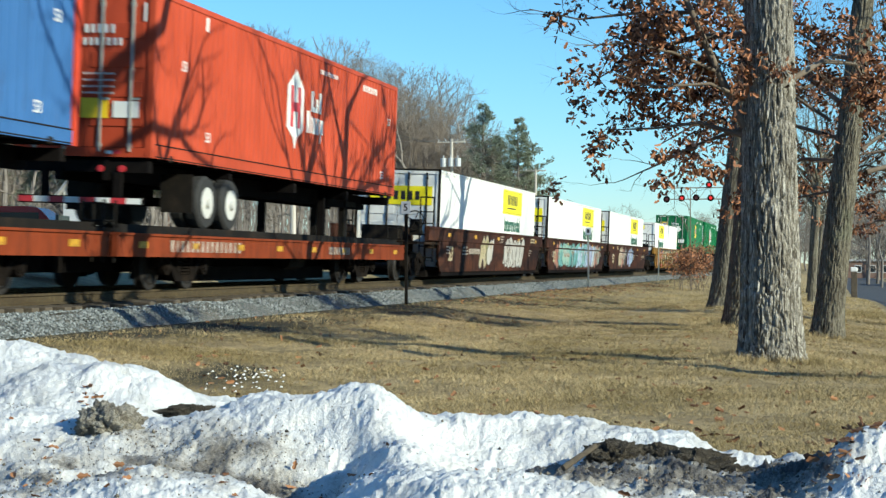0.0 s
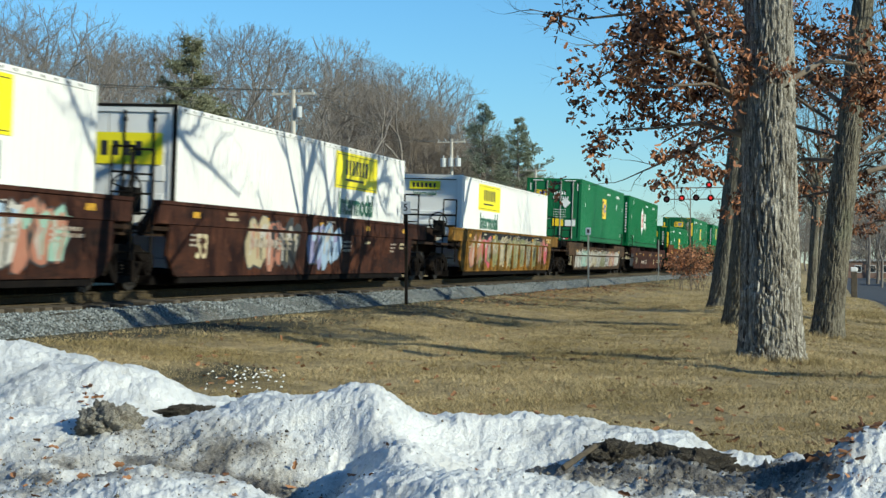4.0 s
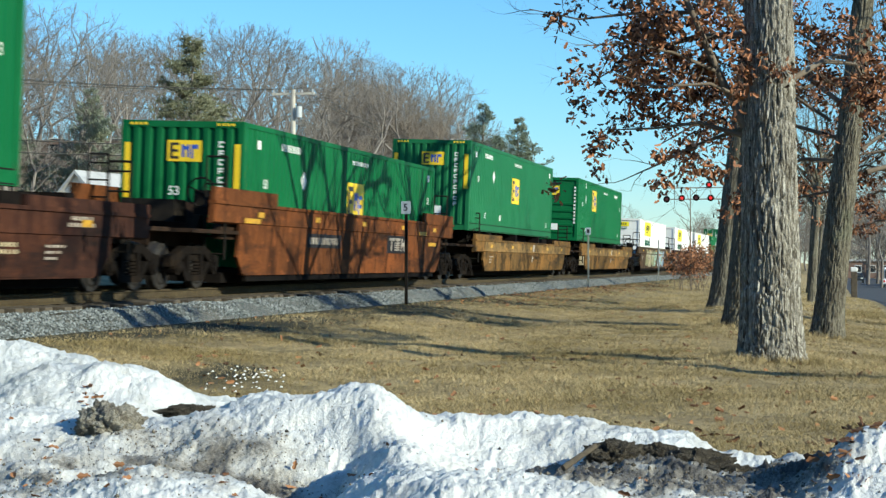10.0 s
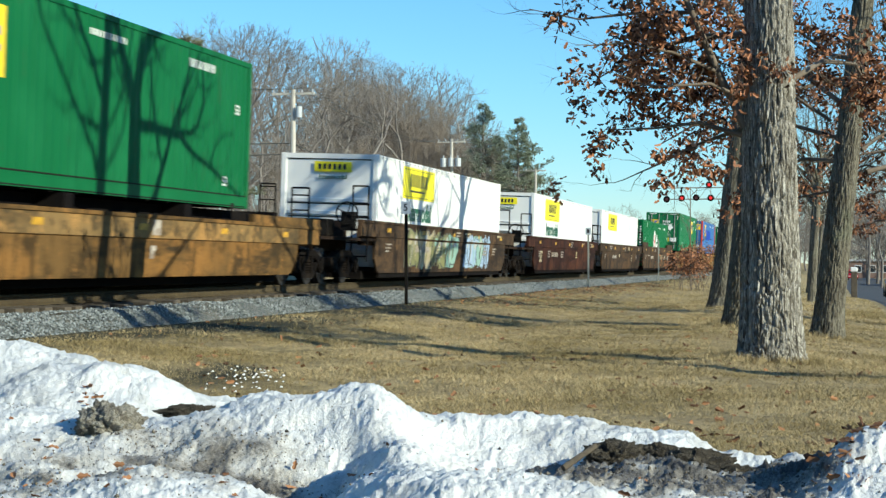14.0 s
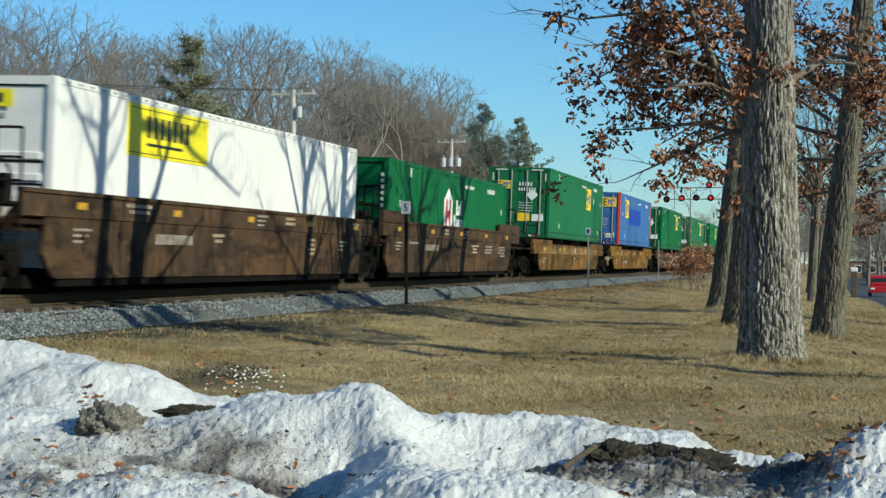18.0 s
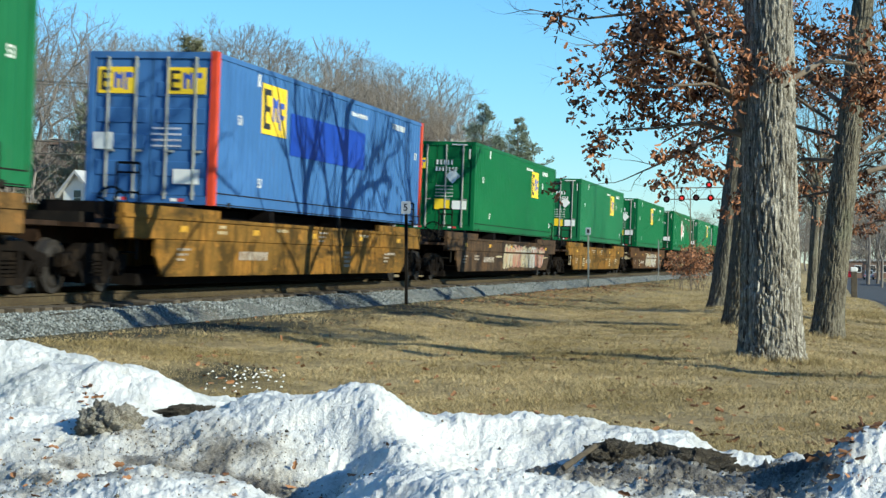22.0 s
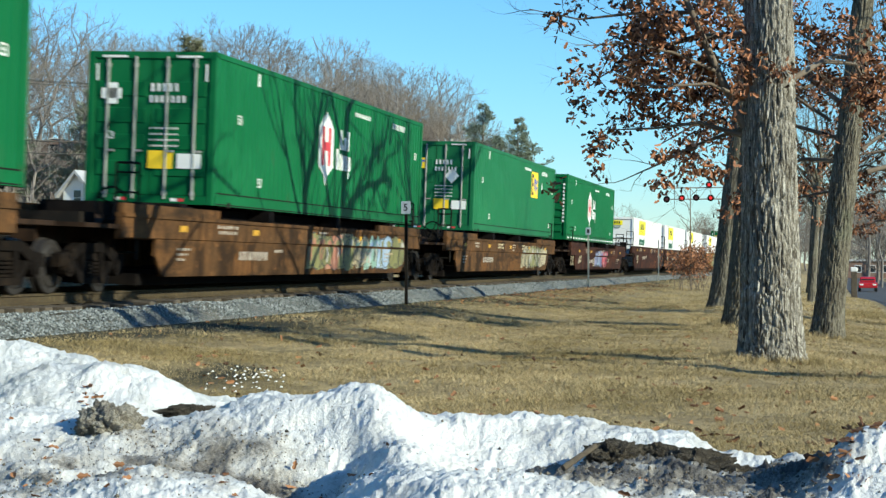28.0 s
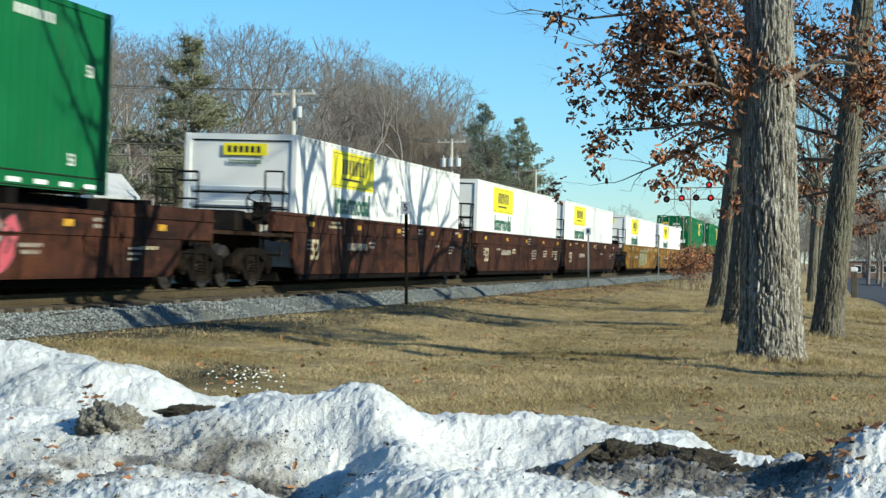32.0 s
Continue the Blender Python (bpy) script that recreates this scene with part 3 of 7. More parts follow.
def green_box(kind, seed):
    """kind: emp door, emp front, emp upright, hub door, hub front."""
    maker, end = kind.split()
    p = GREEN2 if seed % 3 == 1 else GREEN
    thing = new("shipping_container")
    shell(thing, p)
    if end == "door":
        door_end(thing, p)
        door_marks(thing, maker == "emp")
        if maker == "emp":
            diamond(thing, 0.55, 1.78)
        else:
            on_end(thing, "logo", "round", lambda: bar_rows([(-0.2, 0.2, -0.1, 0.1), (-0.12, 0.12, -0.2, 0.2)]), LETTER, -0.8, 2.1, "white round badge")
    else:
        ribbed_end(thing, p, end == "upright")
        if end == "upright":
            on_end(thing, "code_mark", ("vcode", 2), lambda: bar_rows([r for k in range(10) for z in [0.88 - k * 0.175] for r in [(-0.055, -0.025, z, z + 0.12), (-0.025, 0.05, z + (0.04 if k % 2 else 0.0), z + (0.07 if k % 2 else 0.03)), (-0.025, 0.055, z + 0.09, z + 0.12)]]), LETTER, 0.82, 1.5)
            for y in (-0.92, 0.92):
                on_end(thing, "reflector", "edge_ref", lambda: bar_rows([(-0.2 + 0.1 * k, -0.14 + 0.1 * k, -0.025, 0.025) for k in range(4)]), YELLOW, y, 2.83, "yellow dashes on the top edge")
        else:
            on_end(thing, "code_mark", ("vcode", 1), lambda: bar_rows([(-0.04, 0.04, 0.9 - k * 0.16, 0.99 - k * 0.16) for k in range(11)]), LETTER, 1.13, 1.5)
        me = text_mesh("53", 0.25, LETTER)
        part("length_figure", me, None, thing, at=pose(-BOX_L / 2 - 0.004, 0.15, 1.5) @ NEAR_END)
        on_end(thing, "notice", "ntc", lambda: bar_rows([(-0.24, 0.24, -0.14, 0.14)]), LETTER, 0.14, 0.64)
        if maker == "emp":
            end_logo(thing, 0.05, 2.3, 0.72, 0.42)
            diamond(thing, -0.75, 1.85) if end == "front" else None
    if end == "upright":
        for sx in (-1, 1):
            on_end(thing, "warning_stripe", "wstripe", lambda: bar_rows([(-0.06, 0.06, -0.55, 0.55)]), YELLOW, sx * 1.16, 1.9, "yellow corner stripe")
        on_side(thing, "warning_stripe", "wstripe", lambda: bar_rows([(-0.06, 0.06, -0.55, 0.55)]), YELLOW, -BOX_L / 2 + 0.09, 1.9, "yellow corner stripe")
    small_codes(thing, seed, end == "upright")
    if maker == "emp" and end == "upright":
        square_logo(thing, {17: 0.1}.get(seed, -0.1), 1.60, 1.42, 0.92)
        part("placard", shared("side_diamond", lambda: mesh_of(rhombus(0.2, 0.22), LETTER)), None, thing, "white diamond placard", at=pose(-4.2, -BOX_W / 2 + 0.007, 1.92) @ NEAR_SIDE)
    elif maker == "emp":
        square_logo(thing, {4: 0.0, 17: 0.1}.get(seed, {"door": 3.2, "front": -2.75}[end]), 1.76 if seed == 4 else 2.02, 1.45, 1.0)
        on_side(thing, "placard", "side_dia", lambda: bar_rows([(-0.09, 0.09, -0.09, 0.09), (-0.04, 0.04, -0.17, 0.17)]), LETTER, {"door": 4.9, "front": -5.6}[end], 2.0)
    else:
        hexagon_logo(thing, -1.0, 1.62)
        if end == "front" and seed == 20:
            dash = shared("dash", lambda: mesh_of(bar_rows([(-0.2, 0.2, -0.035, 0.035)]), LETTER))
            for q in range(19):
                part("reflector", dash, None, thing, "white reflective dash", at=pose(-7.5 + 0.83 * q, -BOX_W / 2 - 0.003, 0.13) @ NEAR_SIDE)
    tagged(thing, {"emp": "green ribbed steel container with a yellow square logo", "hub": "green ribbed steel container with a white pointed badge"}[maker]
           + (", locking-bar doors" if end == "door" else ", closed ribbed end"), "container", group="containers on the train")
    return thing


def white_box(kind, seed):
    thing = new("shipping_container")
    shell(thing, WHITE, ribs=66, depth=0.006)
    hl = BOX_L / 2
    if kind == "door":
        door_end(thing, WHITE, DARK)
        frame_m = shared("wframe", lambda: mesh_of(boxes((-hl - 0.006, -hl + 0.05, -BOX_W / 2 - 0.004, -BOX_W / 2 + 0.07, 0.05, BOX_H), (-hl - 0.006, -hl + 0.05, BOX_W / 2 - 0.07, BOX_W / 2 + 0.004, 0.05, BOX_H), (-hl - 0.006, -hl + 0.05, -BOX_W / 2, BOX_W / 2, BOX_H - 0.05, BOX_H + 0.004)), DARK))
        part("door_frame", frame_m, None, thing, "dark steel door frame")
        s = on_end(thing, "sign", "jsign", lambda: bar_rows([(-0.95, 0.95, -0.28, 0.28)]), YELLOW_LEMON, 0.1, 2.12, "wide yellow sign")
        part("sign_stroke", shared("jstr", lambda: mesh_of(bar_rows([(a, b, -0.13, 0.13) for a, b, c, d in code_bars(1.3, 0.3, 6, 0.4)]), NAVY)), None, s, at=pose(0, 0, 0.003))
    else:
        ribbed_end(thing, WHITE)
        s = on_end(thing, "sign", "jsign2", lambda: bar_rows([(-0.5, 0.5, -0.13, 0.13)]), YELLOW_LEMON, 0.1, 2.56, "small yellow sign")
        part("lettering", text_mesh("Intermodal", 0.17, INK_GREEN, bold=0.02), None, thing, "small dark green lettering", at=pose(-BOX_L / 2 - 0.004, -0.1, 2.30) @ NEAR_END)
        part("sign_stroke", shared("jstr2", lambda: mesh_of(bar_rows([(a, b, -0.07, 0.07) for a, b, c, d in code_bars(0.8, 0.3, 6, 0.4)]), NAVY)), None, s, at=pose(0, 0, 0.003))
    x = 3.5 if kind == "door" else -3.65
    s = on_side(thing, "sign", "jside", lambda: bar_rows([(-1.82, 1.82, -0.43, 0.43)]), YELLOW_LEMON, x, 2.33, "long yellow sign with dark strokes")
    part("sign_stroke", shared("jside_s", lambda: mesh_of(bar_rows([(a, b, -0.10, 0.26) for a, b, c, d in code_bars(2.0, 0.3, 7, 0.4)] + [(-1.0, 0.6, -0.24, -0.19)] + [(-1.72, 1.72, z, z + 0.014) for z in (-0.38, 0.36)]), NAVY)), None, s, at=pose(0, 0, 0.003))
    me = text_mesh("Intermodal", 0.72, INK_GREEN, stretch=0.95, bold=0.028)
    if seed != 11:
        part("lettering", me, None, thing, "dark green lettering", at=pose(x + 0.0, -BOX_W / 2 + 0.006, 1.52) @ NEAR_SIDE)
    dots = shared("rivets", lambda: mesh_of(bar_rows([(-7.7 + 0.42 * i, -7.64 + 0.42 * i, -0.02, 0.02) for i in range(37)]), DARK))
    tagged(part("rivet_row", dots, None, thing, at=pose(0, -BOX_W / 2 - 0.001, BOX_H - 0.07) @ NEAR_SIDE), kind="stuff")
    tagged(thing, "white smooth-sided container with a yellow sign and green lettering", "container", group="containers on the train")
    return thing


def blue_box(seed):
    thing = new("shipping_container")
    shell(thing, BLUE)
    door_end(thing, BLUE)
    hl, hw = BOX_L / 2, BOX_W / 2
    end_logo(thing, -0.70, 2.35, 0.78, 0.50)
    end_logo(thing, 0.70, 2.35, 0.78, 0.50)
    on_end(thing, "notice", "bn", lambda: bar_rows([(-0.2, 0.2, -0.16, 0.16)]), LETTER, -0.95, 1.2)
    on_end(thing, "notice", "bn2", lambda: bar_rows([(-0.26, 0.26, -0.14, 0.14)]), LETTER, 0.75, 0.55)
    on_end(thing, "code_mark", ("ecode", 3), lambda: bar_rows([(-0.3, 0.3, -0.05, 0.05)]), LETTER, 0.35, 1.45)
    trim = shared("trim", lambda: mesh_of(boxes((-0.005, 0.16, -0.006, 0.12, 0.02, BOX_H)), RED_TRIM))
    part("corner_trim", trim, None, thing, "red painted corner post", at=pose(-hl - 0.003, -hw - 0.003, 0))
    part("corner_trim", trim, None, thing, "red painted corner post", at=pose(hl - 0.15, -hw - 0.003, 0))
    square_logo(thing, -4.7, 2.09, 1.55, 1.02)
    on_side(thing, "paint_patch", "patch", lambda: bar_rows([(-2.9, 2.9, -0.45, 0.45)]), BLUE_PATCH, -0.7, 1.70, "fresh darker blue paint patch")
    small_codes(thing, 1)
    tagged(thing, "blue steel container with red corner posts and a repainted patch", "container", group="containers on the train")
    return thing


CREAM_LETTER = mat("cream_stencil", (0.50, 0.42, 0.26), 0.7, 0, [(6, (0.2, 0.13, 0.08), 0.5, 0.7)])
WORN_LETTER = mat("worn_stencil", (0.42, 0.37, 0.31), 0.7, 0, [(6, (0.18, 0.12, 0.08), 0.45, 0.65)])
WORN_YELLOW = mat("worn_yellow_patch", (0.50, 0.27, 0.02), 0.6, 0, [(7, (0.16, 0.07, 0.02), 0.5, 0.7)])
CHORD = mat("dark_chord_paint", (0.020, 0.020, 0.024), 0.7, 0, [(2.0, (0.045, 0.035, 0.028), 0.5, 0.75), (20, (0.012, 0.012, 0.013), 0.5, 0.7)], spec=0.1)
# Grimy car ends, coloured darker still for the shade they stand in.
END_SHADE_GRIME = paint("shade_grimed_end_steel", (0.034, 0.020, 0.013), (0.012, 0.009, 0.007), 0.75, 0.45)


# ---- well cars ----
def wheelset_mesh():
    def make():
        bm = tube(bmesh.new(), (0, -0.95, 0), (0, 0.95, 0), 0.085, n=8)
        for sy in (-1, 1):
            tube(bm, (0, sy * 0.70, 0), (0, sy * 0.83, 0), 0.42, n=24)
            tube(bm, (0, sy * 0.68, 0), (0, sy * 0.70, 0), 0.45, n=24)
            tube(bm, (0, sy * 0.83, 0), (0, sy * 0.86, 0), 0.34, 0.30, n=24)
            for k in range(6):
                a = k * math.pi / 3
                tube(bm, (0.2 * math.cos(a), sy * 0.855, 0.2 * math.sin(a)), (0.2 * math.cos(a), sy * 0.875, 0.2 * math.sin(a)), 0.03, n=6)
        return mesh_of(bm, WHEEL)
    return shared("wheelset", make)


def truck_frame_mesh():
    """Two cast side frames with spring openings, journal boxes, bolster, brake beams and rods."""
    def make():
        bm = bmesh.new()
        for y in (-1.14, 0.98):
            for half in (1, -1):
                for q in (((0.0, 0.66), (0.0, 0.80), (0.50, 0.80), (0.42, 0.66)), ((0.42, 0.66), (0.50, 0.80), (0.86, 0.66), (0.70, 0.52)), ((0.70, 0.52), (0.86, 0.66), (1.18, 0.62), (1.18, 0.42)),
                          ((0.0, 0.16), (0.0, 0.27), (0.36, 0.27), (0.44, 0.16)), ((0.44, 0.16), (0.36, 0.27), (0.60, 0.52), (0.74, 0.50)), ((0.26, 0.27), (0.26, 0.66), (0.38, 0.66), (0.38, 0.27))):
                    prism(bm, [(half * u, w) for u, w in q], y, y + 0.16)
                tube(bm, (half * 0.89, y - 0.03, 0.42), (half * 0.89, y + 0.16, 0.42), 0.15, n=12)
                tube(bm, (half * 0.89, y - 0.06, 0.42), (half * 0.89, y - 0.03, 0.42), 0.09, n=10)
            for sx in (-0.17, 0.0, 0.17):
                for z in (0.28, 0.34, 0.40, 0.46, 0.52):
                    tube(bm, (sx, y + 0.08, z), (sx, y + 0.08, z + 0.035), 0.075, n=8)
        box(bm, -0.2, 0.2, -1.1, 1.1, 0.54, 0.78)
        for sx in (-0.45, 0.45):
            box(bm, sx - 0.05, sx + 0.05, -0.85, 0.85, 0.33, 0.45)
        box(bm, -1.30, 1.30, -0.12, -0.06, 0.50, 0.56)
        return mesh_of(bm, TRUCK_CAST)
    return shared("truck_frame", make)


TRUCK_AXLE = 0.89
SPINS = []        # (wheelset, distance along the car)


def add_truck(car, x):
    part("truck_frame", truck_frame_mesh(), None, car, "grimy cast truck side frame with springs", at=pose(x, 0, 0))
    for dx in (-TRUCK_AXLE, TRUCK_AXLE):
        w = part("wheelset", wheelset_mesh(), None, car, "worn steel wheel pair on its axle", at=pose(x + dx, 0, 0.42))
        SPINS.append((w, car, x + dx))


def well_car(paint_m, top, back, front, trucks, ribs=0, label=""):
    """back, front: reach of the car from the middle of its well; trucks: places of its wheel pairs."""
    car = new("well_car")
    half = 8.35
    hw = 1.46
    ends = [min(10.0, r - 0.75) if r > 10.6 else r - 0.55 for r in (back, front)]
    raised = 0.26 if top > 1.6 else 0.17 if top < 1.4 else 0.0
    foot = 6.4 if top > 1.6 else 5.6
    def side(e0, e1):
        """Upper band with a ledge, lower panel leaning in, cut away over the trucks."""
        bm = bmesh.new()
        t = top
        upper = [(-hw, t), (-hw, t - 0.385), (-hw + 0.022, t - 0.40), (-hw + 0.13, t - 0.42), (-hw + 0.10, t - 0.04), (-hw + 0.10, t)]
        prism(bm, upper, -e0, e1, axis="x")
        low = [(-8.55, t - 0.40), (-8.55, 0.62), (-8.2, 0.29), (8.2, 0.29), (8.55, 0.62), (8.55, t - 0.40)]
        def lean(z):
            return -hw + 0.022 + 0.05 * (t - 0.4 - z)
        a = [bm.verts.new((x, lean(z), z)) for x, z in low]
        b = [bm.verts.new((x, lean(z) + 0.06, z)) for x, z in low]
        n = len(low)
        bm.faces.new(a)
        bm.faces.new(b[::-1])
        for q in range(n):
            bm.faces.new((a[q], b[q], b[(q + 1) % n], a[(q + 1) % n]))
        for q in range(ribs):
            x = -7.7 + q * 15.4 / max(1, ribs - 1)
            box(bm, x - 0.07, x + 0.07, -hw - 0.02, -hw + 0.12, 0.31, t - 0.36)
        box(bm, -e0, e1, -hw - 0.03, -hw + 0.12, t - 0.05, t + 0.012)
        box(bm, -8.1, 8.1, -hw + 0.06, -hw + 0.2, 0.26, 0.31)
        if raised:
            for x0, x1 in ((-e0, -foot), (foot, e1)):
                box(bm, x0, x1, -hw + 0.004, -hw + 0.09, t, t + raised)
        bmesh.ops.recalc_face_normals(bm, faces=bm.faces[:])
        return bm
    me = shared(("well", paint_m.name, top, ribs, round(ends[0], 1), round(ends[1], 1)), lambda: mesh_of(side(*ends), paint_m))
    part("well_side", me, None, car)
    me2 = shared(("well2", paint_m.name, top, ribs, round(ends[0], 1), round(ends[1], 1)), lambda: mesh_of(side(ends[1], ends[0]), paint_m))
    part("well_side", me2, None, car, at=pose(0, 0, 0, 0, 0, 180))
    # Floor deepened in black to block far light and stand for shade below.
    part("well_floor", shared("wfloor", lambda: mesh_of(boxes((-half, half, -1.0, 1.0, 0.10, 0.30)), BLACK)), None, car)
    bearer = shared("wbearer", lambda: mesh_of(boxes((0, 0.25, -1.3, 1.3, 0.3, 0.37)), BLACK))
    for x in (-8.2, -5.5, -2.8, -0.1, 2.6, 5.3, 7.9):
        part("floor_bearer", bearer, None, car, at=pose(x, 0, 0))
    # Added sill, not a known part: it throws shade on the near rail.
    if top > 1.5:
        part("bottom_sill", shared("bsill", lambda: mesh_of(boxes((-7.9, 7.9, -1.36, -1.28, 0.14, 0.30), (-7.9, 7.9, 1.28, 1.36, 0.14, 0.30)), BLACK)), None, car, "black sill added under the well to shade the rail")
    # ends: a sloping shear plate, platform, centre sill, coupler
    for sx, reach in ((-1, back), (1, front)):
        def end(sx=sx, reach=reach):
            bm = bmesh.new()
            x0, x1 = half, reach - 0.55
            out = [(x0 - 0.15, 0.30), (x0 + 0.35, 0.72), (x1, 0.80), (x1, 1.06), (x0 + 0.2, 1.16), (x0 - 0.15, top)]
            prism(bm, [(sx * a, b) for a, b in out], -0.55, 0.55)
            for y0 in (-hw + 0.16, hw - 0.28):
                prism(bm, [(sx * a, b) for a, b in ((x0 - 0.05, 0.95), (x0 + 0.30, 0.95), (x0 + 1.0, 0.95), (x0 + 1.0, 1.15), (x0 + 0.4, top - 0.06), (x0 - 0.05, top - 0.06))], y0, y0 + 0.12)
            box(bm, *sorted((sx * (x0 - 0.05), sx * (x1 + 0.05))), -hw + 0.05, hw - 0.05, 1.05, 1.12)
            return bm
        part("end_platform", shared(("wend", sx, round(reach, 1), top), lambda: mesh_of(end(), END_SHADE_GRIME)), None, car)
        part("coupler", shared(("coup", sx, round(reach, 1)), lambda: mesh_of(bevelled(boxes(tuple(sorted((sx * (reach - 0.6), sx * (reach + 0.05)))) + (-0.13, 0.13, 0.72, 1.02)), 0.03), DARK)), None, car, "grimy steel coupler")
        def ladder(y0, y1, foot):
            bm = bmesh.new()
            x = sx * (half + 0.95)
            for y in (y0, y1):
                tube(bm, (x, y, foot), (x, y, top + 0.85), 0.022, n=6)
            for k in range(5):
                tube(bm, (x, y0, foot + 0.12 + k * 0.33), (x, y1, foot + 0.12 + k * 0.33), 0.018, n=6)
            tube(bm, (x, y0, top + 0.85), (x, y1, top + 0.85), 0.022, n=6)
            return bm
        part("ladder", shared(("ladder", sx, top), lambda: mesh_of(ladder(-hw + 0.05, -hw + 0.45, 0.55), DARK)), None, car, "dark steel grab rails and rungs")
        part("ladder", shared(("ladder2", sx, top), lambda: mesh_of(ladder(hw - 0.05, hw - 0.45, 0.9), DARK)), None, car, "dark steel grab rails and rungs")
        if sx < 0:
            def gear():
                bm = bmesh.new()
                for q in range(16):
                    a, b = q * math.pi / 8, (q + 1) * math.pi / 8
                    tube(bm, (-half - 0.55, -0.75 + 0.28 * math.cos(a), top + 0.18 + 0.28 * math.sin(a)), (-half - 0.55, -0.75 + 0.28 * math.cos(b), top + 0.18 + 0.28 * math.sin(b)), 0.02, n=6)
                    if q % 4 == 1:
                        tube(bm, (-half - 0.52, -0.75, top + 0.18), (-half - 0.55, -0.75 + 0.28 * math.cos(a), top + 0.18 + 0.28 * math.sin(a)), 0.015, n=5)
                box(bm, -half - 0.50, -half - 0.25, -0.92, -0.58, top - 0.25, top + 0.22)
                box(bm, -half - 0.9, -half - 0.3, -0.35, 0.75, top - 0.4, top + 0.02)
                return bm
            part("brake_gear", shared(("gear", top), lambda: mesh_of(gear(), DARK)), None, car, "dark brake wheel and housing")
    for x in trucks:
        add_truck(car, x)
    # yellow reflector patches and unreadable stencils on the side
    ref = shared("wref", lambda: mesh_of(bar_rows([(-0.17, 0.17, -0.055, 0.055)]), WORN_YELLOW))
    for x in (-7.4, -3.6, 0.2, 4.0, 7.6):
        part("reflector", ref, None, car, "yellow reflective patch", at=pose(x, -hw - 0.004, top - 0.2) @ NEAR_SIDE)
    st = shared("wstencil", lambda: mesh_of(bar_rows(code_bars(1.7, 0.17, 9, 0.4)), WORN_LETTER))
    st2 = shared("wstencil2", lambda: mesh_of(bar_rows([(-0.3 + 0.13 * q, -0.3 + 0.13 * q + 0.085, -0.09 * k, 0.04 - 0.09 * k) for k in range(3) for q in range(5 - k)]), WORN_LETTER))
    lean = pose(0, 0, 0, 2.6)
    if paint_m is WELL_RUST:
        # two dark plates with worn pale marks, and wide orange patches
        def plate(name, x, z, w, h, bars, label):
            p = part(name, bar_rows([(-w / 2, w / 2, -h / 2, h / 2)]), CHORD, car, label, at=pose(x, -hw + 0.022 + 0.05 * (top - 0.4 - z) - 0.006, z) @ lean @ NEAR_SIDE)
            tagged(part("stencil", bar_rows(bars), WORN_LETTER, p, "worn white marks", at=pose(0, 0, 0.003)), kind="stuff")
        plate("number_plate", -2.95, 1.0, 2.6, 0.31, code_bars(2.2, 0.15, 11, 0.55), "dark painted plate with pale marks")
        plate("logo", 3.55, 1.0, 2.1, 0.46, [(x - 0.05, x + 0.05, -0.17, 0.17) for x in (-0.6, 0.0, 0.45, 0.75)] + [(x - 0.26, x + 0.26, 0.10, 0.17) for x in (-0.6, 0.0)]
              + [(-0.3, 0.3, z, z + 0.025) for z in (-0.15, -0.09, -0.03, 0.03)] + [(0.5, 0.7, -0.05, 0.05)], "dark painted plate with pale block shapes")
        for x, z in ((-7.9, 1.33), (6.2, 1.34), (7.5, 1.05)):
            part("reflector", shared("wide_ref", lambda: mesh_of(bar_rows([(-0.45, 0.45, -0.05, 0.05)]), WORN_YELLOW)), None, car, "orange reflective strip", at=pose(x, -hw - 0.004 + (0.03 if z < 1.2 else 0), z) @ NEAR_SIDE)
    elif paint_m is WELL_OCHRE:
        # The pale panel paints the better lit upper band.
        part("chord_panel", bar_rows([(-8.45, 8.45, -0.165, 0.165)]), OCHRE_LIT, car, "top chord painted paler for the sun it catches", at=pose(0, -hw - 0.001, top - 0.215) @ NEAR_SIDE)
        tagged(part("stencil", st2, None, car, "white stencilled marks", at=pose(-7.3, -hw + 0.018, top - 0.58) @ lean @ NEAR_SIDE), kind="stuff")
        part("paint_patch", bar_rows([(-0.17, 0.17, -0.13, 0.13)]), WORN_LETTER, car, "pale painted-over patch", at=pose(0.75, -hw - 0.008, top - 0.2) @ NEAR_SIDE)
        part("paint_patch", bar_rows([(-0.07, 0.07, -0.11, 0.11), (0.07, 0.14, 0.03, 0.11)]), WORN_LETTER, car, "pale stencilled figure", at=pose(0.65, -hw + 0.018, top - 0.62) @ lean @ NEAR_SIDE)
    else:
        tagged(part("stencil", st, None, car, "white stencilled marks", at=pose(-3.6, -hw + 0.020, top - 0.66) @ lean @ NEAR_SIDE), kind="stuff")
        tagged(part("stencil", st2, None, car, "white stencilled marks", at=pose(-7.3, -hw + 0.018, top - 0.58) @ lean @ NEAR_SIDE), kind="stuff")
        tagged(part("stencil", st2, None, car, "white stencilled marks", at=pose(6.6, -hw + 0.018, top - 0.58) @ lean @ NEAR_SIDE), kind="stuff")
        tagged(part("stencil", st2, None, car, "white stencilled marks", at=pose(0.9, -hw - 0.002, top - 0.14) @ NEAR_SIDE), kind="stuff")
        rnd = random.Random(len(SPINS) * 7 + 3)
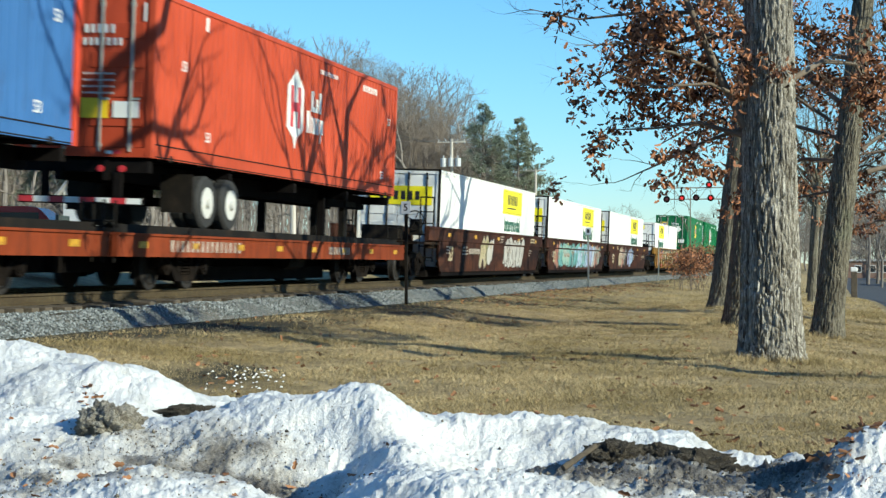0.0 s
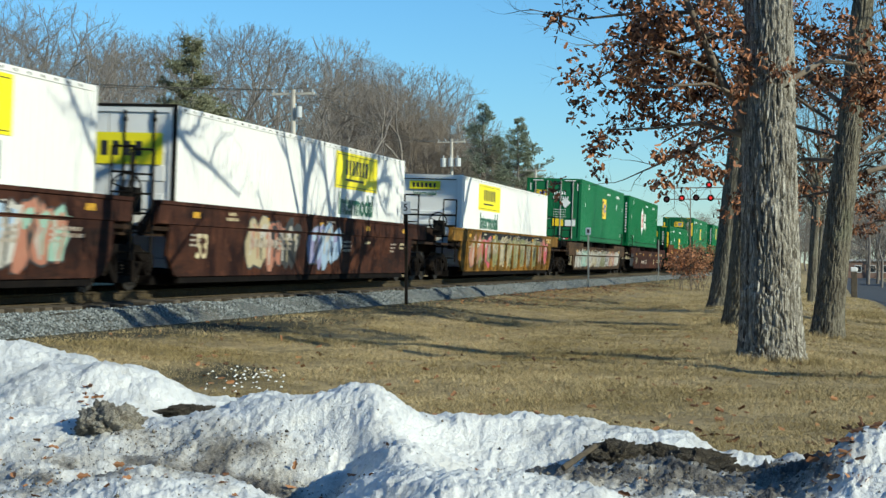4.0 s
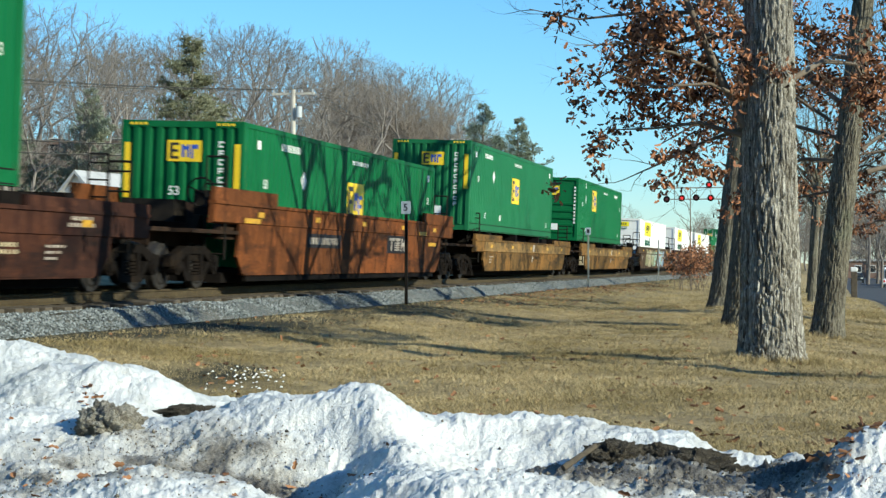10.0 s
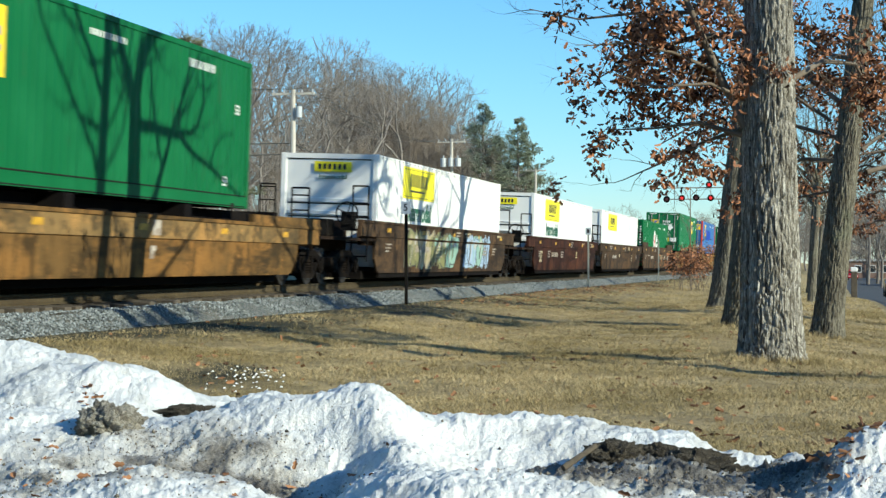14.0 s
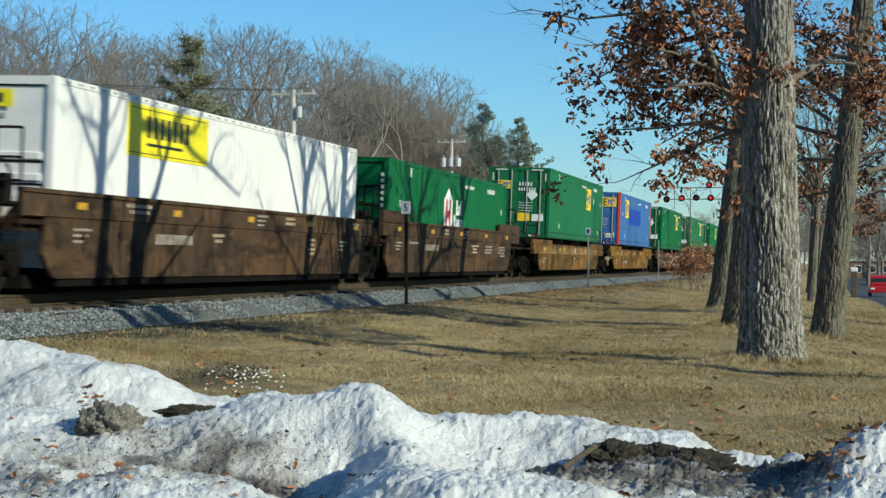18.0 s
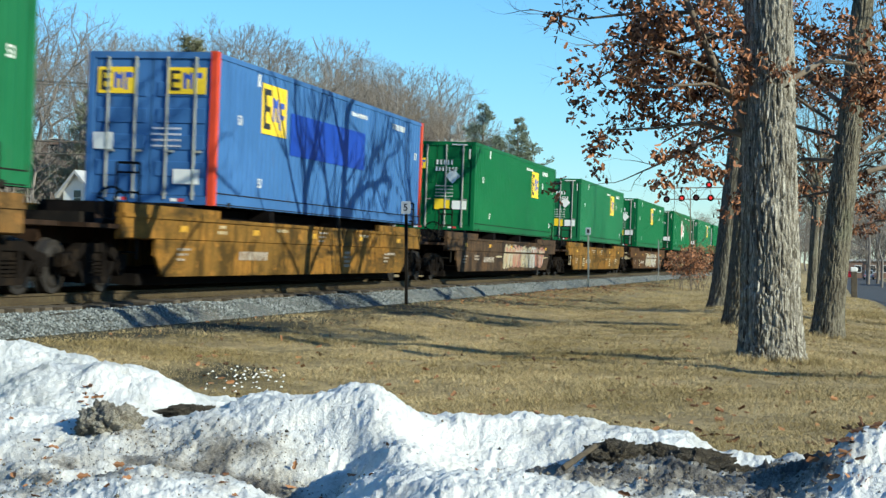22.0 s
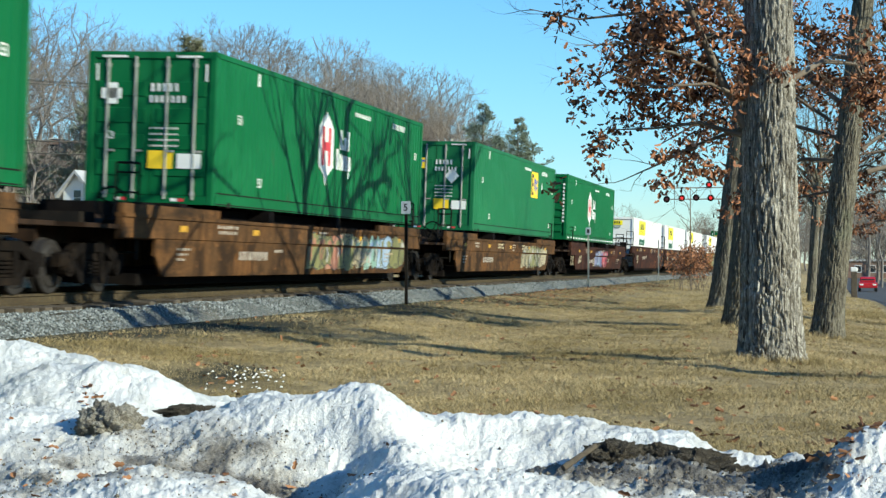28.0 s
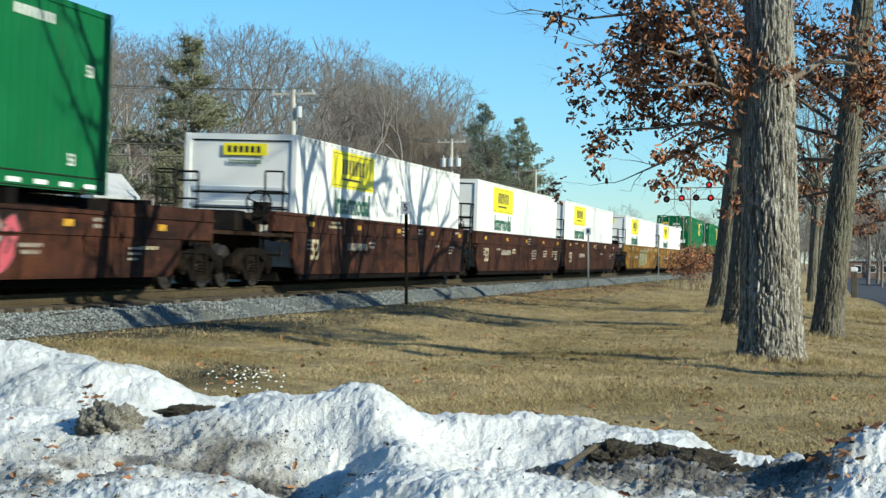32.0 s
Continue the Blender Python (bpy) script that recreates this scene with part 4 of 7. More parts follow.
        for x in (-5.4, -1.9, 2.6, 4.6, 7.4):
            w, n, rows = rnd.uniform(0.5, 1.3), rnd.randint(4, 9), rnd.randint(1, 4)
            bars = [(a, b, c - 0.1 * q, d - 0.1 * q) for q in range(rows) for a, b, c, d in code_bars(w * rnd.uniform(0.6, 1.0), 0.06, n, 0.45)]
            high = rnd.random() < 0.4
            tagged(part("stencil", bar_rows(bars if not high else bars[:2 * n]), rnd.choice((WORN_LETTER, CREAM_LETTER)), car, "worn stencilled marks",
                        at=pose(x + rnd.uniform(-0.5, 0.5), -hw - 0.002, top - 0.13) @ NEAR_SIDE if high else pose(x + rnd.uniform(-0.5, 0.5), -hw + 0.018, top - 0.55) @ lean @ NEAR_SIDE), kind="stuff")
    if ribs:
        part("chord_panel", bar_rows([(-5.6, 6.1, -0.15, 0.15)]), CHORD, car, "dark repainted stretch of the top chord", at=pose(0, -hw + 0.0, top - 0.215) @ NEAR_SIDE)
    if paint_m is WELL_BROWN:
        part("length_figure", text_mesh("53", 0.62, CREAM_LETTER, bold=0.02), None, car, "worn cream figures", at=pose(-7.0, -hw + 0.022 + 0.05 * (top - 1.2) - 0.012, 0.78, 2.9) @ NEAR_SIDE)
    tagged(car, label or "weathered well car", "well car", group="cars of the train")
    return car


SPRAY = {
    "white": mat("white_spray", (0.44, 0.42, 0.38), 0.6, 0, [(4, (0.26, 0.22, 0.18), 0.48, 0.7)]),
    "cream": mat("cream_spray", (0.38, 0.32, 0.20), 0.6, 0, [(4, (0.30, 0.22, 0.12), 0.5, 0.75)]),
    "teal": mat("teal_spray", (0.10, 0.28, 0.26), 0.6, 0, [(3, (0.16, 0.38, 0.33), 0.5, 0.7)]),
    "mint": mat("mint_spray", (0.25, 0.38, 0.30), 0.6, 0, [(3, (0.22, 0.40, 0.36), 0.5, 0.7)]),
    "sky": mat("pale_blue_spray", (0.32, 0.42, 0.54), 0.6, 0, [(3, (0.22, 0.30, 0.42), 0.5, 0.7)]),
    "pink": mat("pink_spray", (0.46, 0.075, 0.10), 0.6, 0, [(3, (0.5, 0.18, 0.17), 0.5, 0.7)]),
    "salmon": mat("salmon_spray", (0.34, 0.14, 0.09), 0.6, 0, [(3, (0.42, 0.23, 0.15), 0.5, 0.7)]),
    "lilac": mat("lilac_spray", (0.21, 0.20, 0.34), 0.6, 0, [(3, (0.38, 0.38, 0.5), 0.5, 0.7)]),
    "olive": mat("olive_spray", (0.20, 0.19, 0.075), 0.6, 0, [(3, (0.13, 0.12, 0.05), 0.5, 0.7)]),
    "black": mat("black_spray", (0.03, 0.03, 0.03), 0.6),
}
# place along the car from, to, colours
TAGS = {
    0: [(-2.6, -0.9, "cream olive white"), (1.5, 4.9, "white white white")], 1: [(-6.9, -5.9, "salmon salmon"), (-5.9, 2.0, "teal mint teal teal sky teal"), (1.4, 5.2, "sky lilac sky white"), (5.2, 6.8, "salmon mint")],
    2: [(-4.6, -1.6, "cream salmon black"), (-0.6, 1.0, "lilac sky")], 3: [(-7.2, -4.4, "salmon olive pink"), (-4.4, 5.4, "olive cream olive olive cream olive"), (5.4, 7.2, "salmon pink")],
    4: [(-10.2, 4.6, "white mint white cream white olive white salmon white")], 5: [(-7.8, -6.6, "black")],
    9: [(-5.5, 0.5, "olive cream olive mint"), (2.0, 5.2, "sky mint sky")], 15: [(-3.4, 4.4, "cream salmon cream white salmon")],
    17: [(-4, 1.5, "cream white")], 18: [(-2.5, 5.4, "olive salmon olive cream mint sky olive")], 19: [(0.2, 5.4, "cream olive cream")],
    20: [(0.2, 2.9, "lilac sky lilac"), (2.9, 4.6, "pink pink")], 24: [(-2, 2, "olive")],
}


def graffiti(car, k, top, off):
    """Sprayed letter shapes over the whole height of the well side: overlapping blobs, then outline strokes."""
    rnd = random.Random(100 + k)
    z0, z1 = 0.33, top - 0.09
    mid, h = (z0 + z1) / 2, z1 - z0
    def face(pts, colour, label, lift):
        low = [(a, max(z0, min(b, top - 0.43))) for a, b in pts]
        high = [(a, min(z1, max(b, top - 0.37))) for a, b in pts]
        for q, is_high in ((low, False), (high, True)):
            if max(b for a, b in q) - min(b for a, b in q) < 0.05:
                continue
            bm = bmesh.new()
            for a, b in q:
                y = -1.462 if is_high else -1.46 + 0.022 + 0.05 * (top - 0.4 - b)
                bm.verts.new((a, y - lift, b))
            bm.verts.ensure_lookup_table()
            c = bm.verts.new(sum((v.co for v in bm.verts), Vector()) / len(q))
            vs = bm.verts[:-1]
            for i in range(len(vs)):
                bm.faces.new((c, vs[i], vs[(i + 1) % len(vs)]))
            part("graffiti", bm, SPRAY[colour], car, label)
    for x0, x1, names in TAGS.get(k, ()):
        names = names.split()
        x0, x1 = x0 - off, x1 - off
        if x1 - x0 > 3:
            # a ground coat with ragged edges behind the letters
            n = int((x1 - x0) / 0.35)
            step = (x1 - x0) / n
            for q in range(n):
                lo, hi = mid - h * rnd.uniform(0.34, 0.5), mid + h * rnd.uniform(0.30, 0.48)
                a, b, sl = x0 + step * (q - 0.15), x0 + step * (q + 1.15), rnd.uniform(0.0, 0.08)
                face([(a - sl, lo), (b - sl, lo + 0.03), (b, mid), (b + sl, hi), (a + sl, hi - 0.04), (a, mid)], names[int(q / n * len(names)) % len(names)], "sprayed graffiti ground coat", 0.0015 + 0.0004 * (q % 3))
        x = x0
        while x < x1:
            w = rnd.uniform(0.45, 0.85)
            tall = h * rnd.uniform(0.36, 0.52)
            slant = rnd.uniform(-0.1, 0.35)
            pts = []
            n = 14
            for i in range(n):
                a = 2 * math.pi * i / n
                r = rnd.uniform(0.72, 1.12)
                z = math.sin(a) * tall * r
                pts.append((x + w / 2 + math.cos(a) * w * 0.66 * r + slant * z, mid + z + rnd.uniform(-0.02, 0.02)))
            i = int((x - x0) / (x1 - x0) * len(names)) % len(names)
            cx = sum(u for u, v in pts) / n
            lift = 0.004 + 0.003 * rnd.random()
            face([(cx + (u - cx) * 1.16, mid + (v - mid) * 1.08) for u, v in pts], "black", "sprayed dark outline of a letter", lift - 0.0012)
            face(pts, names[i], "sprayed graffiti letter shape", lift)
            face([(cx + (u - cx) * 0.42 + 0.05, mid + tall * 0.45 + (v - mid) * 0.30) for u, v in pts], "white" if rnd.random() < 0.3 else names[(i + 1) % len(names)], "sprayed lighter fill of a letter", lift + 0.002)
            # outline strokes: a crooked band inside the shape
            for q in range(2):
                cx, sl, t = x + w * rnd.uniform(0.2, 0.9), rnd.uniform(-0.25, 0.35), rnd.uniform(0.025, 0.05)
                a, b = rnd.uniform(-0.9, -0.2) * tall, rnd.uniform(0.2, 0.9) * tall
                bend = rnd.uniform(-0.14, 0.14)
                path = [(cx + sl * a, a), (cx + sl * (a + b) / 2 + bend, (a + b) / 2), (cx + sl * b, b)]
                face([(u - t, mid + v) for u, v in path] + [(u + t, mid + v) for u, v in path[::-1]], rnd.choice(("black", "white", names[(i + 1) % len(names)])), "sprayed graffiti stroke", 0.010 + 0.003 * q)
            x += w * 0.92


# rear end of each box along the track at the start, box, car paint, top of the well side, ribs
ROWS = [
    (47.9, "white door", WELL_BROWN, 1.56, 0), (67.3, "white door", WELL_BROWN, 1.56, 0), (86.7, "white door", WELL_BROWN, 1.56, 0),
    (110.1, "white front", WELL_YELLOW, 1.60, 13), (135.7, "emp door", WELL_GREY, 1.30, 0), (154.4, "hub front", WELL_BROWN, 1.30, 0),
    (179.8, "emp upright", WELL_RUST, 1.66, 0), (200.8, "emp upright", WELL_OCHRE, 1.30, 0), (224.3, "emp front", WELL_OCHRE, 1.30, 0),
    (250.1, "white front", WELL_GREY, 1.56, 0), (273.2, "white front", WELL_BROWN, 1.56, 0), (292.9, "white front", WELL_GREY, 1.56, 0),
    (312.1, "hub front", WELL_GREY, 1.62, 0), (337.7, "emp door", WELL_OCHRE, 1.30, 0), (361.1, "blue door", WELL_YELLOW, 1.30, 0),
    (384.5, "emp door", WELL_GREY, 1.30, 0), (408.1, "emp door", WELL_YELLOW, 1.30, 0), (431.4, "emp door", WELL_TAN, 1.30, 0),
    (455.0, "hub door", WELL_TAN, 1.30, 0), (478.3, "emp door", WELL_TAN, 1.30, 0), (497.9, "hub front", WELL_BROWN, 1.30, 0),
    (523.7, "white front", WELL_BROWN, 1.56, 0), (542.7, "white front", WELL_BROWN, 1.56, 0), (561.2, "white front", WELL_BROWN, 1.56, 0),
    (583.5, "white front", WELL_YELLOW, 1.60, 0), (602.5, "white front", WELL_YELLOW, 1.60, 0), (626.0, "emp door", WELL_TAN, 1.30, 0), (649.5, "emp door", WELL_BROWN, 1.30, 0),
]
LOW_GREEN = (179.8, 312.1)
RIDERS = []      # (thing, start place along the track, lateral, height)


def shift_of(row):
    """A box that rides high stands off the middle of its car, by the way it faces."""
    s, kind = row[:2]
    if kind.startswith("white") or s in LOW_GREEN:
        return 0.0
    return -2.45 if kind.endswith("door") else 2.4


def build_train():
    mids = [r[0] + BOX_L / 2 + shift_of(r) for r in ROWS]
    for i, (s, kind, paint_m, top, ribs) in enumerate(ROWS):
        m = mids[i]
        off = shift_of(ROWS[i])
        gap_b = m - mids[i - 1] if i else 23.3
        gap_f = mids[i + 1] - m if i + 1 < len(mids) else 23.3
        trucks = []
        back, front = gap_b / 2, gap_f / 2
        trucks.append(1.45 - gap_b / 2 if gap_b > 21 else -gap_b / 2)
        if gap_f > 21:
            trucks.append(gap_f / 2 - 1.45)
        low = kind.startswith("white") or s in LOW_GREEN
        tone = {"brown_well_paint": "dark brown", "yellow_well_paint": "yellow", "tan_well_paint": "tan", "grey_brown_well_paint": "grey-brown", "rust_well_paint": "rust-orange", "ochre_well_paint": "ochre"}[paint_m.name]
        car = well_car(paint_m, top, back, front, trucks, ribs, f"{tone} weathered steel well car carrying one container")
        graffiti(car, i, top, off)
        RIDERS.append((car, m, 0.0, 0.0))
        maker, end = kind.split()
        b = white_box(end, i) if maker == "white" else blue_box(i) if maker == "blue" else green_box(kind, i)
        if not low:
            # cross bearers on the well sides carry the box
            bearer = shared(("bearer", top), lambda: mesh_of(boxes((-0.15, 0.15, -1.36, 1.36, top - 0.05, HIGH + 0.005)), BLACK))
            for x in (-7.2, -2.4, 2.4, 7.2):
                part("cross_bearer", bearer, None, car, "black steel bearer under the box", at=pose(x, 0, 0))
            part("load_floor", shared(("lfloor", top), lambda: mesh_of(boxes((-8.0, 8.0, -0.9, 0.9, top - 0.02, HIGH - 0.02)), BLACK)), None, car, "black floor under the box")
        RIDERS.append((b, m - off, 0.0, LOW if low else HIGH))


def flat_car(back, front, trucks):
    """A low flat car; reach from its middle."""
    car = new("flat_car")
    part("deck", boxes((-back, front, -1.33, 1.33, 0.96, 1.06)), DARK, car)
    for sy in (-1, 1):
        part("side_sill", boxes((-back, front, sy * 1.40 - 0.06, sy * 1.40 + 0.06, 0.60, 0.97), (-back, front, sy * 1.40 - 0.09, sy * 1.40 + 0.09, 0.95, 0.99)), FLAT_ORANGE, car)
        part("guide_rail", boxes((-back + 0.3, front - 0.3, sy * 1.28 - 0.04, sy * 1.28 + 0.04, 1.06, 1.13)), DARK, car)
    # The lower box is added: black in place of shade under the open deck.
    part("centre_sill", boxes((-back, front, -0.35, 0.35, 0.30, 0.96), (-4.6, 4.4, -0.55, 0.55, 0.12, 0.4)), BLACK, car)
    part("brake_pipe", tube(tube(bmesh.new(), (-4, -0.9, 0.6), (5, -0.9, 0.6), 0.04, n=6), (0.5, -0.8, 0.55), (1.6, -0.8, 0.55), 0.2, n=10), DARK, car, "air pipe and tank under the deck")
    for sx, r in ((-1, back), (1, front)):
        part("coupler", bevelled(boxes(tuple(sorted((sx * (r - 0.1), sx * (r + 0.45)))) + (-0.13, 0.13, 0.72, 1.0)), 0.03), DARK, car, "grimy steel coupler")
        bm = bmesh.new()
        for y in (-1.38, -1.0):
            tube(bm, (sx * (r - 0.03), y, 0.5), (sx * (r - 0.03), y, 1.5), 0.02, n=6)
        for q in range(4):
            tube(bm, (sx * (r - 0.03), -1.38, 0.6 + 0.28 * q), (sx * (r - 0.03), -1.0, 0.6 + 0.28 * q), 0.016, n=6)
        part("ladder", bm, DARK, car, "steel end ladder")
    ref = shared("wref", lambda: mesh_of(bar_rows([(-0.22, 0.22, -0.07, 0.07)]), YELLOW))
    x = -back + 1.0
    while x < front - 0.3:
        part("reflector", ref, None, car, "yellow reflective patch", at=pose(x, -1.466, 0.80) @ NEAR_SIDE)
        x += 2.35
    st = shared("fstencil", lambda: mesh_of(bar_rows(code_bars(3.6, 0.20, 15, 0.55)), WORN_LETTER))
    tagged(part("stencil", st, None, car, "white stencilled marks", at=pose(-back + 4.0, -1.466, 0.79) @ NEAR_SIDE), kind="stuff")
    st2 = shared("wstencil", lambda: mesh_of(bar_rows(code_bars(1.8, 0.2, 8, 0.35)), LETTER))
    tagged(part("stencil", st2, None, car, "white stencilled marks", at=pose(front - 6.0, -1.466, 0.79) @ NEAR_SIDE), kind="stuff")
    for t in trucks:
        add_truck(car, t)
    tagged(car, "rusty orange low flat car carrying a trailer", "flat car", group="cars of the train")
    return car


def chassis(rear):
    """A container chassis; rear is its end towards -x."""
    ob = new("trailer_chassis")
    for y in (-0.45, 0.45):
        part("frame_beam", boxes((rear, rear + 16.0, y - 0.06, y + 0.06, 0.78, 1.14)), BLACK, ob)
    for x in (0.1, 4.0, 8.0, 12.0, 15.8):
        part("cross_member", boxes((rear + x - 0.08, rear + x + 0.08, -1.22, 1.22, 0.92, 1.12)), BLACK, ob)
    part("bumper", boxes((rear - 0.05, rear + 0.05, -1.15, 1.15, 0.36, 0.50), (rear - 0.02, rear + 0.05, -0.75, -0.6, 0.5, 0.92), (rear - 0.02, rear + 0.05, 0.6, 0.75, 0.5, 0.92)), BLACK, ob, "rear underride bumper")
    for q in range(8):
        part("reflector", shared(("bump", q % 2), lambda: mesh_of(bar_rows([(-0.14, 0.14, -0.05, 0.05)]), DECAL_RED if q % 2 else LETTER)), None, ob, "red or white reflective strip", at=pose(rear - 0.054, -1.0 + q * 0.285, 0.43) @ NEAR_END)
    def wheel():
        bm = tube(bmesh.new(), (0, 0, 0), (0, 0.27, 0), 0.50, n=28)
        bevelled(bm, 0.05)
        return bm
    for x in (2.75, 4.0):
        part("axle", tube(bmesh.new(), (rear + x, -1.0, 0.51), (rear + x, 1.0, 0.51), 0.07), BLACK, ob)
        for y in (-1.24, -0.94, 0.66, 0.96):
            t = part("tyre", shared("tyre", lambda: mesh_of(wheel(), RUBBER, False)), None, ob, "black rubber tyre", at=pose(rear + x, y, 0.51))
            if y < -1.2:
                part("rim", shared("rim", lambda: mesh_of(tube(tube(tube(bmesh.new(), (0, -0.008, 0), (0, 0.05, 0), 0.29, n=24), (0, -0.012, 0), (0, -0.008, 0), 0.20, 0.27, n=24), (0, -0.07, 0), (0, -0.01, 0), 0.09, n=12), RIM)), None, t, "white painted wheel rim")
        part("suspension", boxes((rear + x - 0.35, rear + x + 0.35, -0.62, -0.5, 0.55, 0.8), (rear + x - 0.35, rear + x + 0.35, 0.5, 0.62, 0.55, 0.8)), BLACK, ob)
    part("mud_flap", boxes((rear + 2.0, rear + 2.02, -1.24, -0.62, 0.30, 1.0)), DARK, ob)
    part("mud_flap", boxes((rear + 2.0, rear + 2.02, 0.62, 1.24, 0.30, 1.0)), DARK, ob)
    for y in (-0.75, 0.75):
        part("landing_leg", boxes((rear + 11.4, rear + 11.56, y - 0.08, y + 0.08, 0.04, 0.95), (rear + 11.3, rear + 11.66, y - 0.15, y + 0.15, 0.0, 0.05)), BLACK, ob)
    part("hitch_stand", boxes((rear + 14.4, rear + 14.7, -0.45, -0.3, 0.0, 0.95), (rear + 14.4, rear + 14.7, 0.3, 0.45, 0.0, 0.95), (rear + 14.2, rear + 15.1, -0.55, 0.55, 0.82, 0.95)), DARK, ob, "steel stand that holds the trailer nose")
    for y in (-0.35, -0.75):
        part("tail_lamp", tube(bmesh.new(), (rear - 0.03, y, 0.98), (rear + 0.02, y, 0.98), 0.06, n=12), DECAL_RED, ob, "red tail lamp")
    tagged(ob, "black steel container chassis with white-rimmed tandem wheels", "trailer", group="trailers on the train")
    return ob


def build_trailers():
    for k, (s, tint) in enumerate(((26.4, "orange"), (7.35, "blue"))):
        m = s + BOX_L / 2
        if tint == "orange":
            b = new("shipping_container")
            shell(b, ORANGE)
            door_end(b, ORANGE)
            door_marks(b, False)
            hexagon_logo(b, -0.4, 1.6)
            small_codes(b, 0)
            tagged(b, "orange-red ribbed container with a white pointed badge", "container", group="containers on the train")
        else:
            b = blue_box(1)
        car = flat_car(s + BOX_L / 2 - (s - 1.6), s + 16.8 - m if k == 0 else 9.0, (-6.0, 5.8))
        c = chassis(-BOX_L / 2 + 0.05)
        RIDERS.append((car, m, 0.0, 0.0))
        RIDERS.append((c, m, 0.0, 1.10))
        RIDERS.append((b, m, 0.0, 2.25))


build_train()
build_trailers()


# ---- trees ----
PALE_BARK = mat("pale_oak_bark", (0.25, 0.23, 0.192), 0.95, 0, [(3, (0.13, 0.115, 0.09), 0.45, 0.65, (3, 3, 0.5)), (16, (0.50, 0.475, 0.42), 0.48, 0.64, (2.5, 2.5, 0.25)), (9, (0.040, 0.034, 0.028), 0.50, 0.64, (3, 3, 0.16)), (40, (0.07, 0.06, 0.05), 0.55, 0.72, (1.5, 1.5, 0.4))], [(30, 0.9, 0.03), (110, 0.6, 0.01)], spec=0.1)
# Darker, mossier bark, lowered further for the crown shade on these oaks.
BARK = mat("oak_bark", (0.135, 0.122, 0.092), 0.95, 0, [(3, (0.065, 0.056, 0.042), 0.45, 0.65, (3, 3, 0.5)), (16, (0.24, 0.22, 0.175), 0.48, 0.7, (2.5, 2.5, 0.3)), (10, (0.045, 0.037, 0.03), 0.52, 0.68, (2.5, 2.5, 0.25)), (1.2, (0.13, 0.14, 0.095), 0.55, 0.8)], [(30, 0.7, 0.03), (110, 0.5, 0.01)], spec=0.15)
TWIG = mat("grey_twig", (0.13, 0.10, 0.075), 0.9, 0, [(2.0, (0.20, 0.165, 0.13), 0.4, 0.7)], spec=0.15)
FAR_BARK = mat("bare_wood_bark", (0.180, 0.160, 0.144), 0.95, 0, [(0.6, (0.30, 0.275, 0.25), 0.46, 0.70), (5, (0.13, 0.11, 0.095), 0.5, 0.8)], spec=0.1)
THICKET_BARK = mat("thicket_bark", (0.20, 0.165, 0.135), 0.95, 0, [(0.3, (0.27, 0.23, 0.19), 0.4, 0.7)], spec=0.1)
LEAF = random_mat("dry_oak_leaf", (0.020, 0.010, 0.008), (0.42, 0.18, 0.085), 0.7)
LEAF_DEAD = random_mat("fallen_leaf", (0.10, 0.045, 0.025), (0.33, 0.16, 0.075), 0.85)
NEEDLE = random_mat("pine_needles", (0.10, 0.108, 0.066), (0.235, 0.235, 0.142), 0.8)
# Paler copy of NEEDLE: distance haze put into the far pines' colour.
FAR_NEEDLE = random_mat("hazed_pine_needles", (0.14, 0.165, 0.115), (0.30, 0.33, 0.23), 0.8)


class Wood:
    """Collects tapered branch pieces into one mesh."""

    def __init__(self):
        self.v, self.f = [], []

    def limb(self, pts, r0, r1, n=6):
        pts = [Vector(p) for p in pts]
        rings = []
        for i, p in enumerate(pts):
            d = (pts[min(i + 1, len(pts) - 1)] - pts[max(i - 1, 0)]).normalized()
            u = d.orthogonal().normalized() if not rings else (last_u - d * last_u.dot(d)).normalized()
            last_u = u
            w = d.cross(u)
            r = r0 + (r1 - r0) * i / (len(pts) - 1)
            b = len(self.v)
            for k in range(n):
                a = 2 * math.pi * k / n
                self.v.append(tuple(p + u * (r * math.cos(a)) + w * (r * math.sin(a))))
            rings.append(b)
        for a, b in zip(rings, rings[1:]):
            for k in range(n):
                self.f.append((a + k, a + (k + 1) % n, b + (k + 1) % n, b + k))

    def grow(self, rnd, p, d, length, r, depth, tips, spread=0.75, lift=0.12, n=5, kids=3):
        """A crooked branch and its side branches; tips collects the ends of the twigs."""
        p, d = Vector(p), Vector(d).normalized()
        steps = 4 if depth > 1 else 3
        pts, q, dd = [p], p.copy(), d.copy()
        for i in range(steps):
            dd = (dd + Vector((rnd.uniform(-1, 1), rnd.uniform(-1, 1), rnd.uniform(-0.7, 0.9) + lift)) * 0.22).normalized()
            q = q + dd * (length / steps)
            pts.append(q.copy())
        self.limb(pts, r, r * 0.45, max(3, n))
        if depth <= 0:
            tips.append(q)
            return
        for k in range(kids + (1 if rnd.random() < 0.5 else 0)):
            f = rnd.uniform(0.3, 1.0) if k else 1.0
            i = min(steps - 1, int(f * steps))
            at = pts[i].lerp(pts[i + 1], f * steps - i) if f < 1 else pts[-1]
            side = Vector((rnd.uniform(-1, 1), rnd.uniform(-1, 1), rnd.uniform(-0.5, 0.9))).normalized()
            self.grow(rnd, at, dd + side * spread, length * rnd.uniform(0.5, 0.75), r * (0.62 - 0.22 * f if k else 0.45), depth - 1, tips, spread, lift, n - 1, kids)

    def mesh(self, material, smooth=True):
        return raw_mesh(self.v, self.f, material, smooth)


